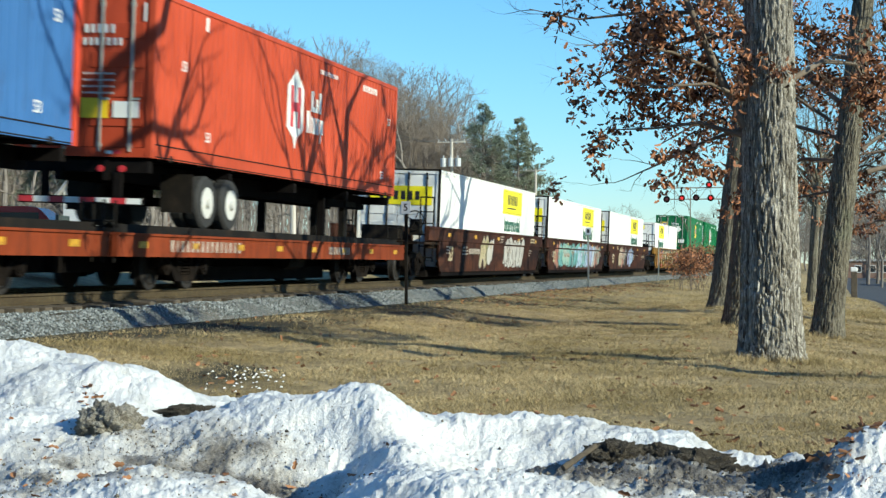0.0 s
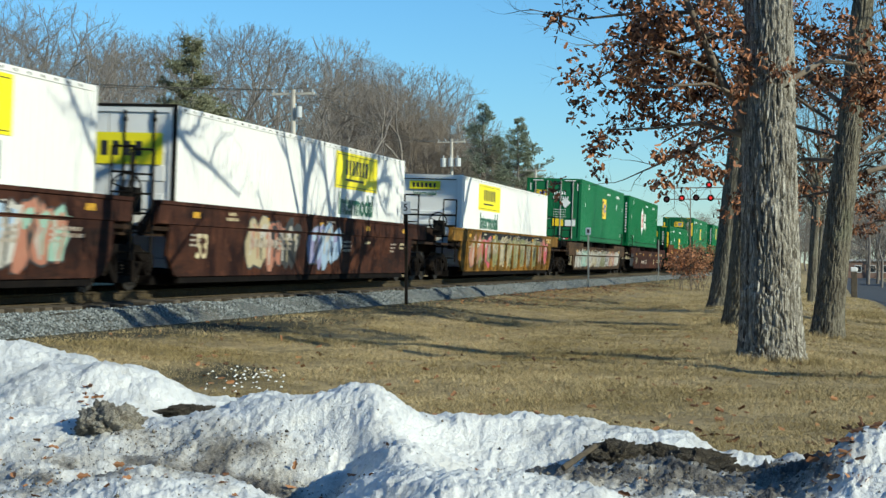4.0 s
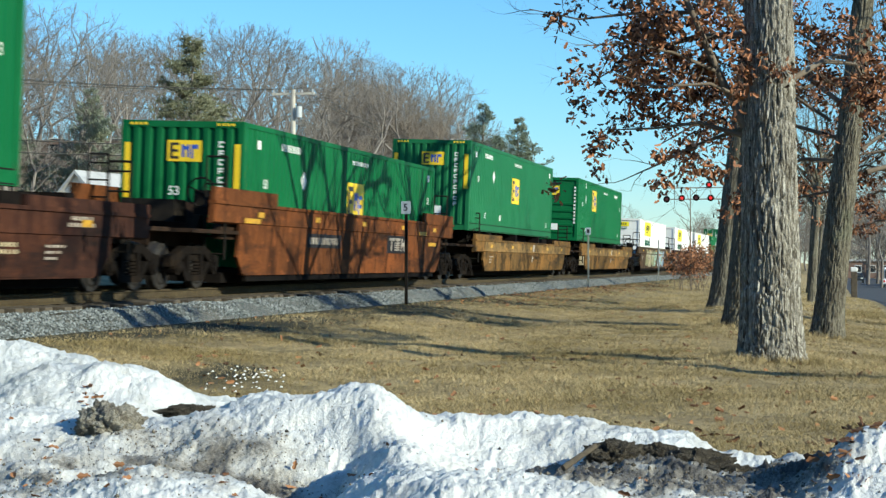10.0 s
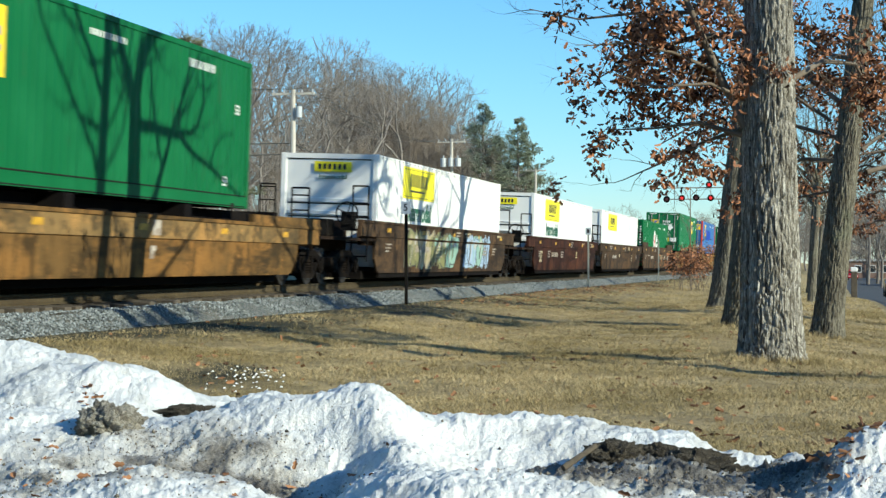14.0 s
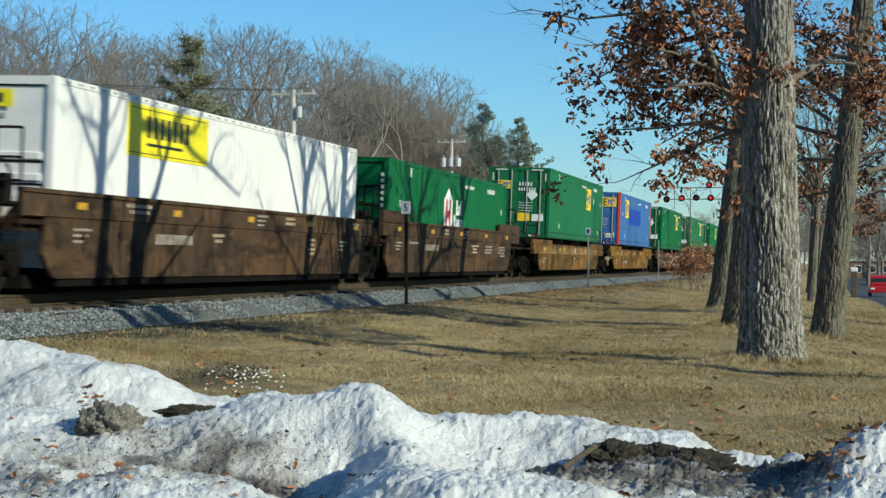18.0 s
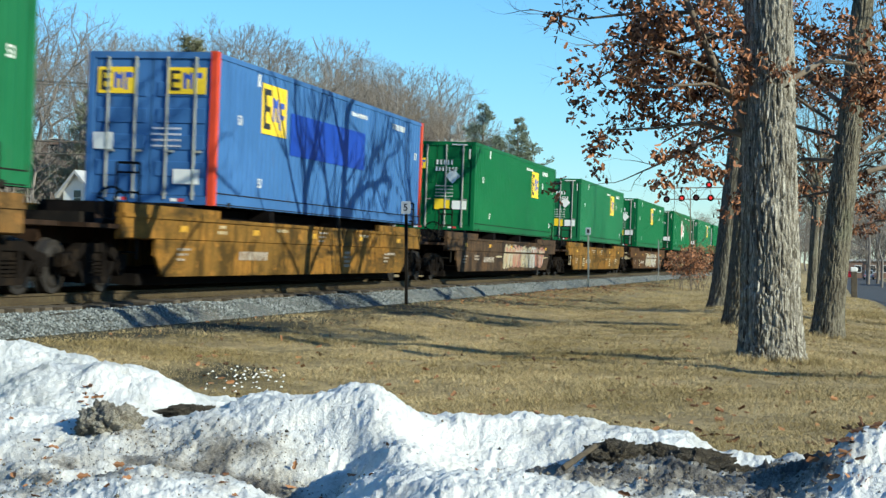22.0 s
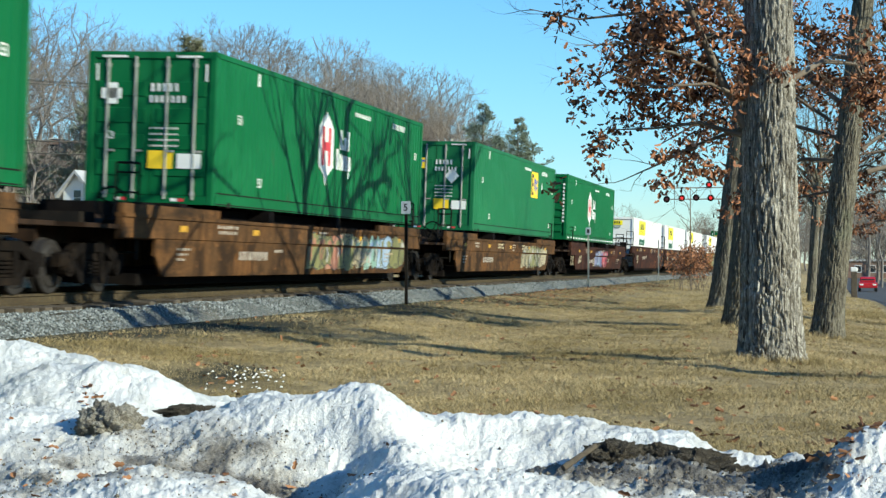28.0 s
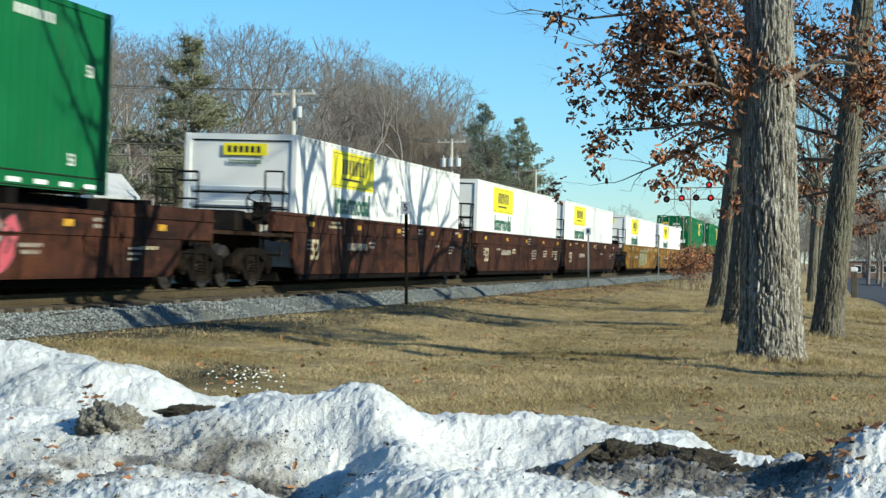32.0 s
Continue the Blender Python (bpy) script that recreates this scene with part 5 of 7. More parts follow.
def leaf_mesh(places, rnd, size, material, droop=True):
    """Small lobed leaves, bent along the middle."""
    v, f = [], []
    for p in places:
        s = size * rnd.uniform(0.6, 1.25)
        ax = Vector((rnd.uniform(-1, 1), rnd.uniform(-1, 1), rnd.uniform(-1.3, 0.3) if droop else rnd.uniform(-0.25, 0.25))).normalized()
        sd = ax.cross(Vector((rnd.uniform(-1, 1), rnd.uniform(-1, 1), rnd.uniform(-0.3, 1)))).normalized()
        up = ax.cross(sd)
        b = len(v)
        for a, w, h in ((0, 0, 0), (0.25, 0.22, 0.06), (0.45, 0.15, 0.05), (0.7, 0.26, 0.09), (1.0, 0.03, -0.08), (0.7, -0.26, 0.09), (0.45, -0.15, 0.05), (0.25, -0.22, 0.06)):
            v.append(tuple(p + ax * (a * s) + sd * (w * s) + up * (h * s)))
        v.append(tuple(p + ax * (0.5 * s) - up * (0.06 * s)))
        f += [(b + i, b + (i + 1) % 8, b + 8) for i in range(8)]
    return raw_mesh(v, f, material)


def trunk_mesh(base, top, r0, r1, flare, seed, around=72, up=120, rough=0.05, material=None):
    """A furrowed trunk with a flared foot."""
    base, top = Vector(base), Vector(top)
    v, f = [], []
    for j in range(up + 1):
        t = (j / up) ** 1.5
        c = base.lerp(top, t)
        hgt = t * (top - base).length
        r = r0 + (r1 - r0) * t + flare * math.exp(-hgt / 0.28)
        for k in range(around):
            a = 2 * math.pi * k / around
            n1 = noise.noise((math.cos(a) * 1.3 + seed, math.sin(a) * 1.3, hgt * 0.35))
            x, y = math.cos(a) * r, math.sin(a) * r
            ridge = min(1.0, 4.6 * abs(noise.noise((x * 27 + seed + 0.8 * noise.noise((x * 6, y * 6, hgt * 4)), y * 27, hgt * 2.9)))) * 0.65 + 0.35 * min(1.0, 3.5 * abs(noise.noise((x * 34, y * 34 + seed, hgt * 6.0)))) + 0.10 * noise.noise((x * 60, y * 60, hgt * 40))
            foot = flare * 1.0 * math.exp(-hgt / 0.2) * noise.noise((math.cos(a) * 2 + seed, math.sin(a) * 2, 0))
            q = r * (1 + 0.06 * n1) + foot + rough * (ridge - 0.6)
            v.append((c.x + q * math.cos(a), c.y + q * math.sin(a), c.z + 0.0))
    for j in range(up):
        for k in range(around):
            a, b = j * around + k, j * around + (k + 1) % around
            f.append((a, b, b + around, a + around))
    return raw_mesh(v, f, material or BARK, True)


def near_tree(x, y, lean, r0, r1, height, seed, limbs, leaves=0, flare=0.10, detail=1.0, crown=6, crown_depth=4, label="", boughs=6, floor=2.3, reach=3.0, bark=None, rough=0.045, ceiling=6.3, twigs=3):
    rnd = random.Random(seed)
    z = ground_z(x, y) - 0.12
    tree = new("oak_tree")
    tree.location = (x, y, z)
    top = Vector((lean[0], lean[1], height))
    part("trunk", trunk_mesh((0, 0, 0), top, r0, r1, flare, seed, int(120 * detail), int(170 * detail), rough, bark), None, tree, "deeply furrowed grey-brown bark trunk")
    tips = []
    for pts, ra, rb in limbs:
        w = Wood()
        along = pts[0][2] / height
        pts = [(q[0] + lean[0] * along, q[1] + lean[1] * along, q[2]) for q in pts]
        w.limb(pts, ra, rb, 8)
        for i in range(1, len(pts)):
            for k in range(twigs):
                a = Vector(pts[i - 1]).lerp(Vector(pts[i]), rnd.random())
                d = (Vector(pts[i]) - Vector(pts[i - 1])).normalized()
                w.grow(rnd, a, d * 0.8 + Vector((rnd.uniform(-1, 1), rnd.uniform(-1, 1), rnd.uniform(-0.7, 0.8))), rnd.uniform(0.35, 0.75), max(0.006, rb * 0.4), 2, tips, 0.8, 0.0, 5, 2)
        part("limb", w.mesh(TWIG), None, tree, "grey crooked limb with twigs")
    # forked crown overhead
    cw, ctips = Wood(), []
    for k in range(crown):
        a = 2 * math.pi * (k + rnd.random() * 0.6) / crown
        at = top * (0.72 + 0.28 * k / max(1, crown - 1))
        cw.grow(rnd, at, (math.cos(a) * 0.8, math.sin(a) * 0.8, 0.75), rnd.uniform(2.2, 3.4), min(0.13, r1 * 0.62), crown_depth, ctips, 0.8, 0.18, 6, 2)
    for k in range(boughs):
        z = height * (0.62 + 0.36 * k / max(1, boughs - 1))
        a = rnd.choice((0.0, math.pi)) + rnd.uniform(-0.7, 0.7)
        cw.grow(rnd, top * (z / height), (math.cos(a), math.sin(a), rnd.uniform(-0.1, 0.5)), rnd.uniform(1.8, 2.8), r1 * rnd.uniform(0.16, 0.30), 4, ctips, 0.75, 0.05, 6, 2)
    part("crown", cw.mesh(BARK), None, tree, "bare spreading upper branches")
    if leaves:
        spots = []
        left = Vector((-math.cos(YAW), math.sin(YAW), 0))
        rnd.shuffle(tips)
        sprays = [t for t in tips if floor < t.z < ceiling and t.dot(left) < reach and (t.dot(left) < 1.75 or rnd.random() < 0.45)][:leaves // 9]
        while sprays and len(spots) < leaves:
            t = rnd.choice(sprays)
            s = 0.05 + 0.06 * rnd.random() ** 2
            for q in range(rnd.randint(5, 12)):
                spots.append(t + Vector((rnd.gauss(0, 1), rnd.gauss(0, 1), rnd.gauss(-0.5, 1))) * s)
        part("leaves", leaf_mesh(spots, rnd, 0.10, LEAF), None, tree, "dry rust-brown oak leaves still hanging")
    tagged(tree, label or "bare oak tree with dry brown leaves on the lawn", "tree", group="oaks along the road")
    return tree


def build_near_trees():
    # view directions over the ground: away and to the left of the view
    L = Vector((-math.cos(YAW), math.sin(YAW), 0))
    F = Vector((math.sin(YAW), math.cos(YAW), 0))
    def at(l, f, z):
        return tuple(L * l + F * f + Vector((0, 0, z)))
    near = [
        ([at(0.3, 0, 3.0), at(0.62, 0.1, 3.7), at(0.95, 0.1, 4.45), at(1.5, 0.0, 5.6)], 0.055, 0.03),
        ([at(0.62, 0.1, 3.7), at(1.2, -0.2, 3.9), at(1.8, -0.4, 4.0), at(2.35, -0.5, 3.95)], 0.028, 0.006),
        ([at(0.95, 0.1, 4.45), at(1.6, 0.5, 4.5), at(2.3, 0.7, 4.45), at(2.95, 0.8, 4.6)], 0.028, 0.005),
        ([at(0.3, 0.1, 2.9), at(0.8, 0.5, 3.1), at(1.35, 0.8, 3.05), at(1.85, 1.0, 3.05)], 0.035, 0.006),
        ([at(0.3, 0.2, 3.0), at(0.75, 0.7, 2.85), at(1.25, 1.0, 2.6), at(1.7, 1.2, 2.4)], 0.03, 0.006),
        ([at(0.3, 0.0, 3.35), at(0.8, -0.4, 3.5), at(1.3, -0.6, 3.45), at(1.75, -0.7, 3.45)], 0.03, 0.006),
        ([at(0.2, 0.3, 4.2), at(0.7, 1.2, 4.3), at(1.3, 2.0, 4.2), at(1.9, 2.7, 3.9)], 0.05, 0.008),
        ([at(-0.3, 0.2, 3.6), at(-0.8, 0.6, 3.9), at(-1.3, 0.9, 3.9), at(-1.6, 1.2, 3.5)], 0.045, 0.01),
        # the fork of the trunk high up, a level bough and its branches, whose shadows fall on the train
        ([(0, 0, 9.0), (0.14, 0, 9.67), (0.46, 0, 10.12), (1.05, 0, 10.42), (1.5, 0, 11.5)], 0.17, 0.10),
        ([(0, 0, 8.87), (-0.34, 0, 9.37), (-0.61, 0, 9.77), (-0.82, 0, 10.22), (-0.95, 0, 11.7)], 0.10, 0.07),
        ([(0.05, 0, 8.67), (0.75, 0, 8.70), (1.44, 0, 8.65), (2.0, 0, 8.65)], 0.12, 0.085),
        ([(1.95, 0, 8.65), (2.66, 0, 8.35), (3.44, 0, 8.19), (4.2, 0, 7.97), (5.1, 0, 7.72)], 0.07, 0.03),
        ([(1.83, 0, 8.69), (2.45, 0, 8.72), (2.81, 0, 8.89), (3.06, 0, 9.29), (2.94, 0, 9.99)], 0.06, 0.035),
        ([(1.90, 0, 8.70), (1.95, 0, 9.07), (2.03, 0, 9.40), (2.39, 0, 9.93)], 0.045, 0.025),
        ([(3.44, 0, 8.19), (3.7, 0, 8.57), (4.1, 0, 8.82), (4.6, 0, 8.87)], 0.03, 0.012),
        ([(0.2, 0, 5.9), (1.2, 0.2, 6.1), (2.2, 0.3, 6.6), (3.0, 0.4, 7.0)], 0.06, 0.02),
        ([(-0.2, 0, 5.6), (-1.0, 0.2, 6.2), (-1.8, 0.2, 6.4)], 0.05, 0.02),
    ]
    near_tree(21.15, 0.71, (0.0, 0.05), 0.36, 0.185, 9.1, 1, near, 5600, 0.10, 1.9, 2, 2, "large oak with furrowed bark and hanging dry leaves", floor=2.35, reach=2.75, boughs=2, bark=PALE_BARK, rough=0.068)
    right = [
        ([at(0.1, 0.3, 3.6), at(0.9, 0.8, 3.9), at(1.7, 1.0, 3.7)], 0.045, 0.01),
        ([at(0.1, 0.3, 4.2), at(0.7, 0.8, 4.8), at(1.4, 1.5, 5.0)], 0.05, 0.01),
        ([at(0.0, 0.3, 2.7), at(0.8, 0.5, 2.55), at(1.3, 0.8, 2.25)], 0.026, 0.008),
        ([at(-0.4, 0.3, 4.6), at(-1.3, 0.6, 4.7), at(-2.2, 0.8, 4.3)], 0.05, 0.01),
        ([at(-0.4, 0.1, 3.0), at(-1.2, 0.3, 3.2), at(-2.0, 0.5, 2.9)], 0.05, 0.01),
        ([at(0.0, 0.4, 3.2), at(0.5, 1.2, 3.3), at(0.9, 2.0, 3.0)], 0.05, 0.012),
        ([at(0.0, 0.4, 5.0), at(0.5, 1.6, 5.3), at(0.2, 2.8, 5.2)], 0.05, 0.012),
        ([at(-0.3, 0.4, 4.0), at(-0.8, 1.6, 4.3), at(-1.4, 2.8, 4.2)], 0.05, 0.012),
        ([at(0.0, 0.4, 4.6), at(0.9, 1.4, 4.9), at(1.6, 2.2, 4.5)], 0.05, 0.012),
        ([at(0.3, 0.3, 5.0), at(0.9, 0.5, 5.5), at(1.5, 0.6, 5.4)], 0.04, 0.01),
        ([at(-0.2, 0.3, 5.2), at(-0.9, 0.6, 5.6), at(-1.6, 0.8, 5.5)], 0.04, 0.01),
        ([at(0.3, 0.2, 3.9), at(1.0, 0.3, 4.4), at(1.5, 0.5, 4.3)], 0.035, 0.01),
        ([at(-0.3, 0.2, 3.4), at(-0.9, 0.4, 3.8), at(-1.5, 0.5, 3.6)], 0.035, 0.01),
    ]
    right += [
        ([(0, 0, 9.1), (-0.35, 0, 9.7), (-0.8, 0, 10.2), (-1.0, 0, 11.2)], 0.09, 0.05),
        ([(0, 0, 9.1), (0.5, 0, 9.9), (0.9, 0, 10.7), (1.3, 0, 11.9)], 0.10, 0.06),
        ([(0, 0, 6.6), (-1.0, 0.2, 7.2), (-2.0, 0.3, 7.6), (-2.9, 0.3, 8.5)], 0.05, 0.02),
        ([(0, 0, 6.0), (1.0, 0.2, 6.4), (1.8, 0.3, 6.5), (2.6, 0.3, 7.0)], 0.05, 0.02),
    ]
    near_tree(29.7, 0.06, (0.0, -0.98), 0.25, 0.125, 9.1, 2, right, 4200, 0.10, 1.3, 5, 3, "leaning oak trunk with dry leaves on its limbs", boughs=1, twigs=10)
    third = [
        ([at(0.0, 0, 3.8), at(0.6, 0.2, 4.2), at(1.2, 0.2, 4.1), at(1.9, 0.3, 3.7)], 0.05, 0.008),
        ([at(0.0, 0, 4.4), at(0.8, 0.2, 5.0), at(1.6, 0.2, 5.2), at(2.4, 0.3, 5.4)], 0.05, 0.008),
        ([at(-0.2, 0, 4.6), at(-1.4, 0.2, 5.0), at(-2.2, 0.2, 4.6)], 0.06, 0.01),
    ]
    third += [
        ([(0, 0, 7.3), (0.45, 0, 7.6), (0.9, 0, 7.85), (2.1, 0, 8.2), (3.2, 0, 8.35), (4.2, 0, 8.5)], 0.13, 0.05),
        ([(2.1, 0, 8.2), (2.3, 0, 8.85), (2.9, 0, 9.15), (3.6, 0, 9.4), (4.0, 0, 10.2)], 0.07, 0.04),
        ([(2.9, 0, 8.3), (3.4, 0.1, 7.8), (4.0, 0.2, 7.5), (4.8, 0.2, 7.5)], 0.05, 0.02),
        ([(3.2, 0, 8.35), (3.9, 0.1, 9.0), (4.8, 0.1, 9.2), (5.6, 0.1, 9.7)], 0.05, 0.02),
        ([(0, 0, 9.0), (-0.7, 0.1, 9.4), (-1.4, 0.1, 10.2)], 0.05, 0.02),
        ([(0, 0, 6.0), (1.0, 0.2, 6.4), (2.0, 0.2, 6.3), (3.0, 0.2, 6.8)], 0.06, 0.02),
    ]
    near_tree(33.4, 1.75, (0.15, -0.85), 0.31, 0.15, 10.0, 3, third, 4600, 0.12, 1.0, 3, 3, "oak trunk leaning beside a larger one", floor=3.0, reach=2.2, boughs=2, ceiling=11.0)
    near_tree(46.7, 2.95, (0.4, -1.1), 0.33, 0.22, 10.0, 4, [], 0, 0.14, 0.9, 6, 4, "leaning oak with mossy foot near the track")
    # oaks beside the road out of view, known by their shadows, and smaller ones further on
    slim = [
        ([(0.0, 0, 9.2), (-0.30, 0, 9.8), (-0.62, 0, 10.1), (-1.40, 0, 10.85), (-2.1, 0, 11.5), (-2.6, 0, 12.4)], 0.06, 0.03),
        ([(0.0, 0, 10.1), (-0.42, 0, 10.2), (-0.8, 0, 10.27), (-1.2, 0, 10.5)], 0.07, 0.03),
        ([(0.0, 0, 9.4), (0.5, 0, 9.8), (0.8, 0, 10.2), (0.95, 0, 10.8)], 0.04, 0.02),
    ]
    near_tree(17.80, -2.5, (0.85, 0.0), 0.20, 0.12, 12.2, 8, slim, 0, 0.1, 0.6, 3, 2, "slim oak trunk beside the road", boughs=0)
    near_tree(31.5, -3.2, (0.3, 0.1), 0.26, 0.18, 9.5, 6, [], 0, 0.1, 0.5, 6, 4, "oak trunk beside the road")
    near_tree(40.0, -1.95, (-0.2, 0.1), 0.24, 0.17, 9.5, 7, third + right[:6], 3600, 0.1, 0.5, 6, 4, "oak trunk beside the road")
    for i, (x, y, r, h) in enumerate(((58, 0.6, 0.2, 8), (66, -0.4, 0.17, 8), (78, 0.9, 0.2, 9), (92, 0.2, 0.18, 9), (70, -11.5, 0.2, 9), (96, -12, 0.25, 10), (120, 0.8, 0.2, 9), (125, -13, 0.25, 11))):
        near_tree(x, y, (0.2, -0.3), r * 0.62, r * 0.4, h * 0.62, 20 + i, [], 0, 0.06, 0.35, 12, 4, "smaller bare tree further along the road", 7)


def pine_mesh(seed, height, girth=0.23, needles=12, width=0.024, green=NEEDLE):
    """A white pine: whorls of level branches that carry flat plumes of needles."""
    rnd = random.Random(seed)
    w = Wood()
    w.limb([(0, 0, 0), (0.1, 0, height * 0.5), (0, 0.1, height)], 0.28, 0.03, 6)
    v, f = [], []
    z = height * 0.26
    while z < height:
        t = (z - height * 0.26) / (height * 0.74)
        for k in range(5):
            reach = (min(1.0, (1 - t) * 1.5) ** 0.8 * height * girth + 0.25) * rnd.uniform(0.45, 1.15)
            a = rnd.random() * 6.28
            root = Vector((0, 0, z + rnd.uniform(-0.2, 0.2)))
            tip = root + Vector((math.cos(a) * reach, math.sin(a) * reach, reach * rnd.uniform(0.05, 0.42)))
            w.limb([root, (root + tip) / 2 - Vector((0, 0, 0.06 * reach)), tip], 0.05, 0.012, 3)
            side = Vector((-math.sin(a), math.cos(a), 0))
            for q in range(int(14 + 16 * reach)):
                u = rnd.uniform(0.35, 1.05)
                c = root.lerp(tip, u) + side * rnd.gauss(0, 0.16 * reach * (1.15 - u) + 0.17) + Vector((0, 0, rnd.gauss(0.02, 0.17)))
                out = (tip - root).normalized()
                for m in range(needles):
                    d = (out * 0.4 + Vector((rnd.uniform(-1, 1), rnd.uniform(-1, 1), rnd.uniform(-0.1, 1.0)))).normalized() * rnd.uniform(0.14, 0.36)
                    s = d.orthogonal().normalized() * width
                    b = len(v)
                    v += [tuple(c - s), tuple(c + s), tuple(c + d)]
                    f.append((b, b + 1, b + 2))
        z += height * rnd.uniform(0.030, 0.050)
    return w.mesh(FAR_BARK), raw_mesh(v, f, green)


def thicket_mesh(seed, height, lean=0.1):
    """A dense young tree, twiggy from low down."""
    rnd = random.Random(seed)
    trunk, crown, tips = Wood(), Wood(), []
    pts = [Vector((0, 0, 0))]
    for i in range(5):
        pts.append(pts[-1] + Vector((rnd.gauss(0, lean), rnd.gauss(0, lean), 1)).normalized() * height * 0.13)
    trunk.limb(pts, height * 0.014, height * 0.009, 6)
    for k in range(9):
        i = 1 + k % 5
        a = rnd.random() * 6.28
        crown.grow(rnd, pts[i], (math.cos(a) * 0.5, math.sin(a) * 0.5, rnd.uniform(0.6, 1.3)), height * rnd.uniform(0.20, 0.30), height * 0.006, 3, tips, 0.45, 0.30, 4, 3)
    crown.grow(rnd, pts[-1], (0, 0, 1), height * 0.28, height * 0.007, 3, tips, 0.5, 0.3, 4, 3)
    for t in tips:
        for k in range(4):
            d = (Vector((t.x, t.y, 0)).normalized() * 0.5 + Vector((rnd.gauss(0, 0.8), rnd.gauss(0, 0.8), rnd.uniform(0.1, 1.3)))).normalized()
            crown.limb([t, t + d * height * rnd.uniform(0.04, 0.09)], height * 0.0007, height * 0.0004, 3)
    return trunk.mesh(FAR_BARK), crown.mesh(THICKET_BARK)


def bare_mesh(seed, height, open_crown=0.5):
    """A tall leafless hardwood: a straight trunk that forks again and again into an upright fan."""
    rnd = random.Random(seed)
    trunk, crown = Wood(), Wood()
    def side_of(d):
        u = d.orthogonal().normalized()
        a = rnd.random() * 6.28
        return u * math.cos(a) + d.cross(u) * math.sin(a)
    def fork(p, d, length, r, depth):
        pts, q, dd = [p], p, d
        steps = 3 if depth > 2 else 2
        for i in range(steps):
            dd = (dd + side_of(dd) * rnd.uniform(0.06, 0.26) + Vector((0, 0, 0.04))).normalized()
            q = q + dd * (length / steps)
            pts.append(q)
        crown.limb(pts, r, r * 0.72, 5 if depth > 4 else 3)
        if depth < 6:
            for k in range(3 if depth > 1 else 5):
                a = pts[0].lerp(pts[-1], rnd.uniform(0.2, 0.95))
                t = (dd + side_of(dd) * rnd.uniform(0.5, 1.1) + Vector((0, 0, 0.15))).normalized()
                tip = a + t * length * rnd.uniform(0.30, 0.6)
                crown.limb([a, (a + tip) / 2 + side_of(t) * length * 0.05, tip], max(0.006, r * 0.28), 0.004, 3)
        if depth <= 0:
            return
        n = 3 if rnd.random() < 0.22 else 2
        s = side_of(dd)
        for k in range(n):
            w = s if k == 0 else -s if k == 1 else side_of(dd)
            spread = rnd.uniform(0.15, 0.42) if k == 0 else rnd.uniform(0.35, 0.85)
            nd = (dd + w * spread * (0.6 + open_crown) + Vector((0, 0, 0.05))).normalized()
            fork(q, nd, length * rnd.uniform(0.68, 0.90), r * (0.70 if k == 0 else rnd.uniform(0.48, 0.62)), depth - 1)
    pts = [Vector((0, 0, 0))]
    bole = rnd.uniform(0.20, 0.36)
    for i in range(4):
        pts.append(pts[-1] + Vector((rnd.gauss(0, 0.05), rnd.gauss(0, 0.05), 1)).normalized() * height * bole / 4)
    r = height * rnd.uniform(0.0095, 0.0125)
    trunk.limb(pts, r * 1.25, r, 7)
    fork(pts[-1], Vector((rnd.gauss(0, 0.1), rnd.gauss(0, 0.1), 1)).normalized(), height * 0.16, r * 0.9, 6)
    for k in range(3):
        a = rnd.random() * 6.28
        fork(pts[2].lerp(pts[4], rnd.random()), Vector((math.cos(a), math.sin(a), rnd.uniform(0.3, 0.9))).normalized(), height * rnd.uniform(0.10, 0.15), r * 0.45, 4)
    return trunk.mesh(FAR_BARK), crown.mesh(FAR_BARK)


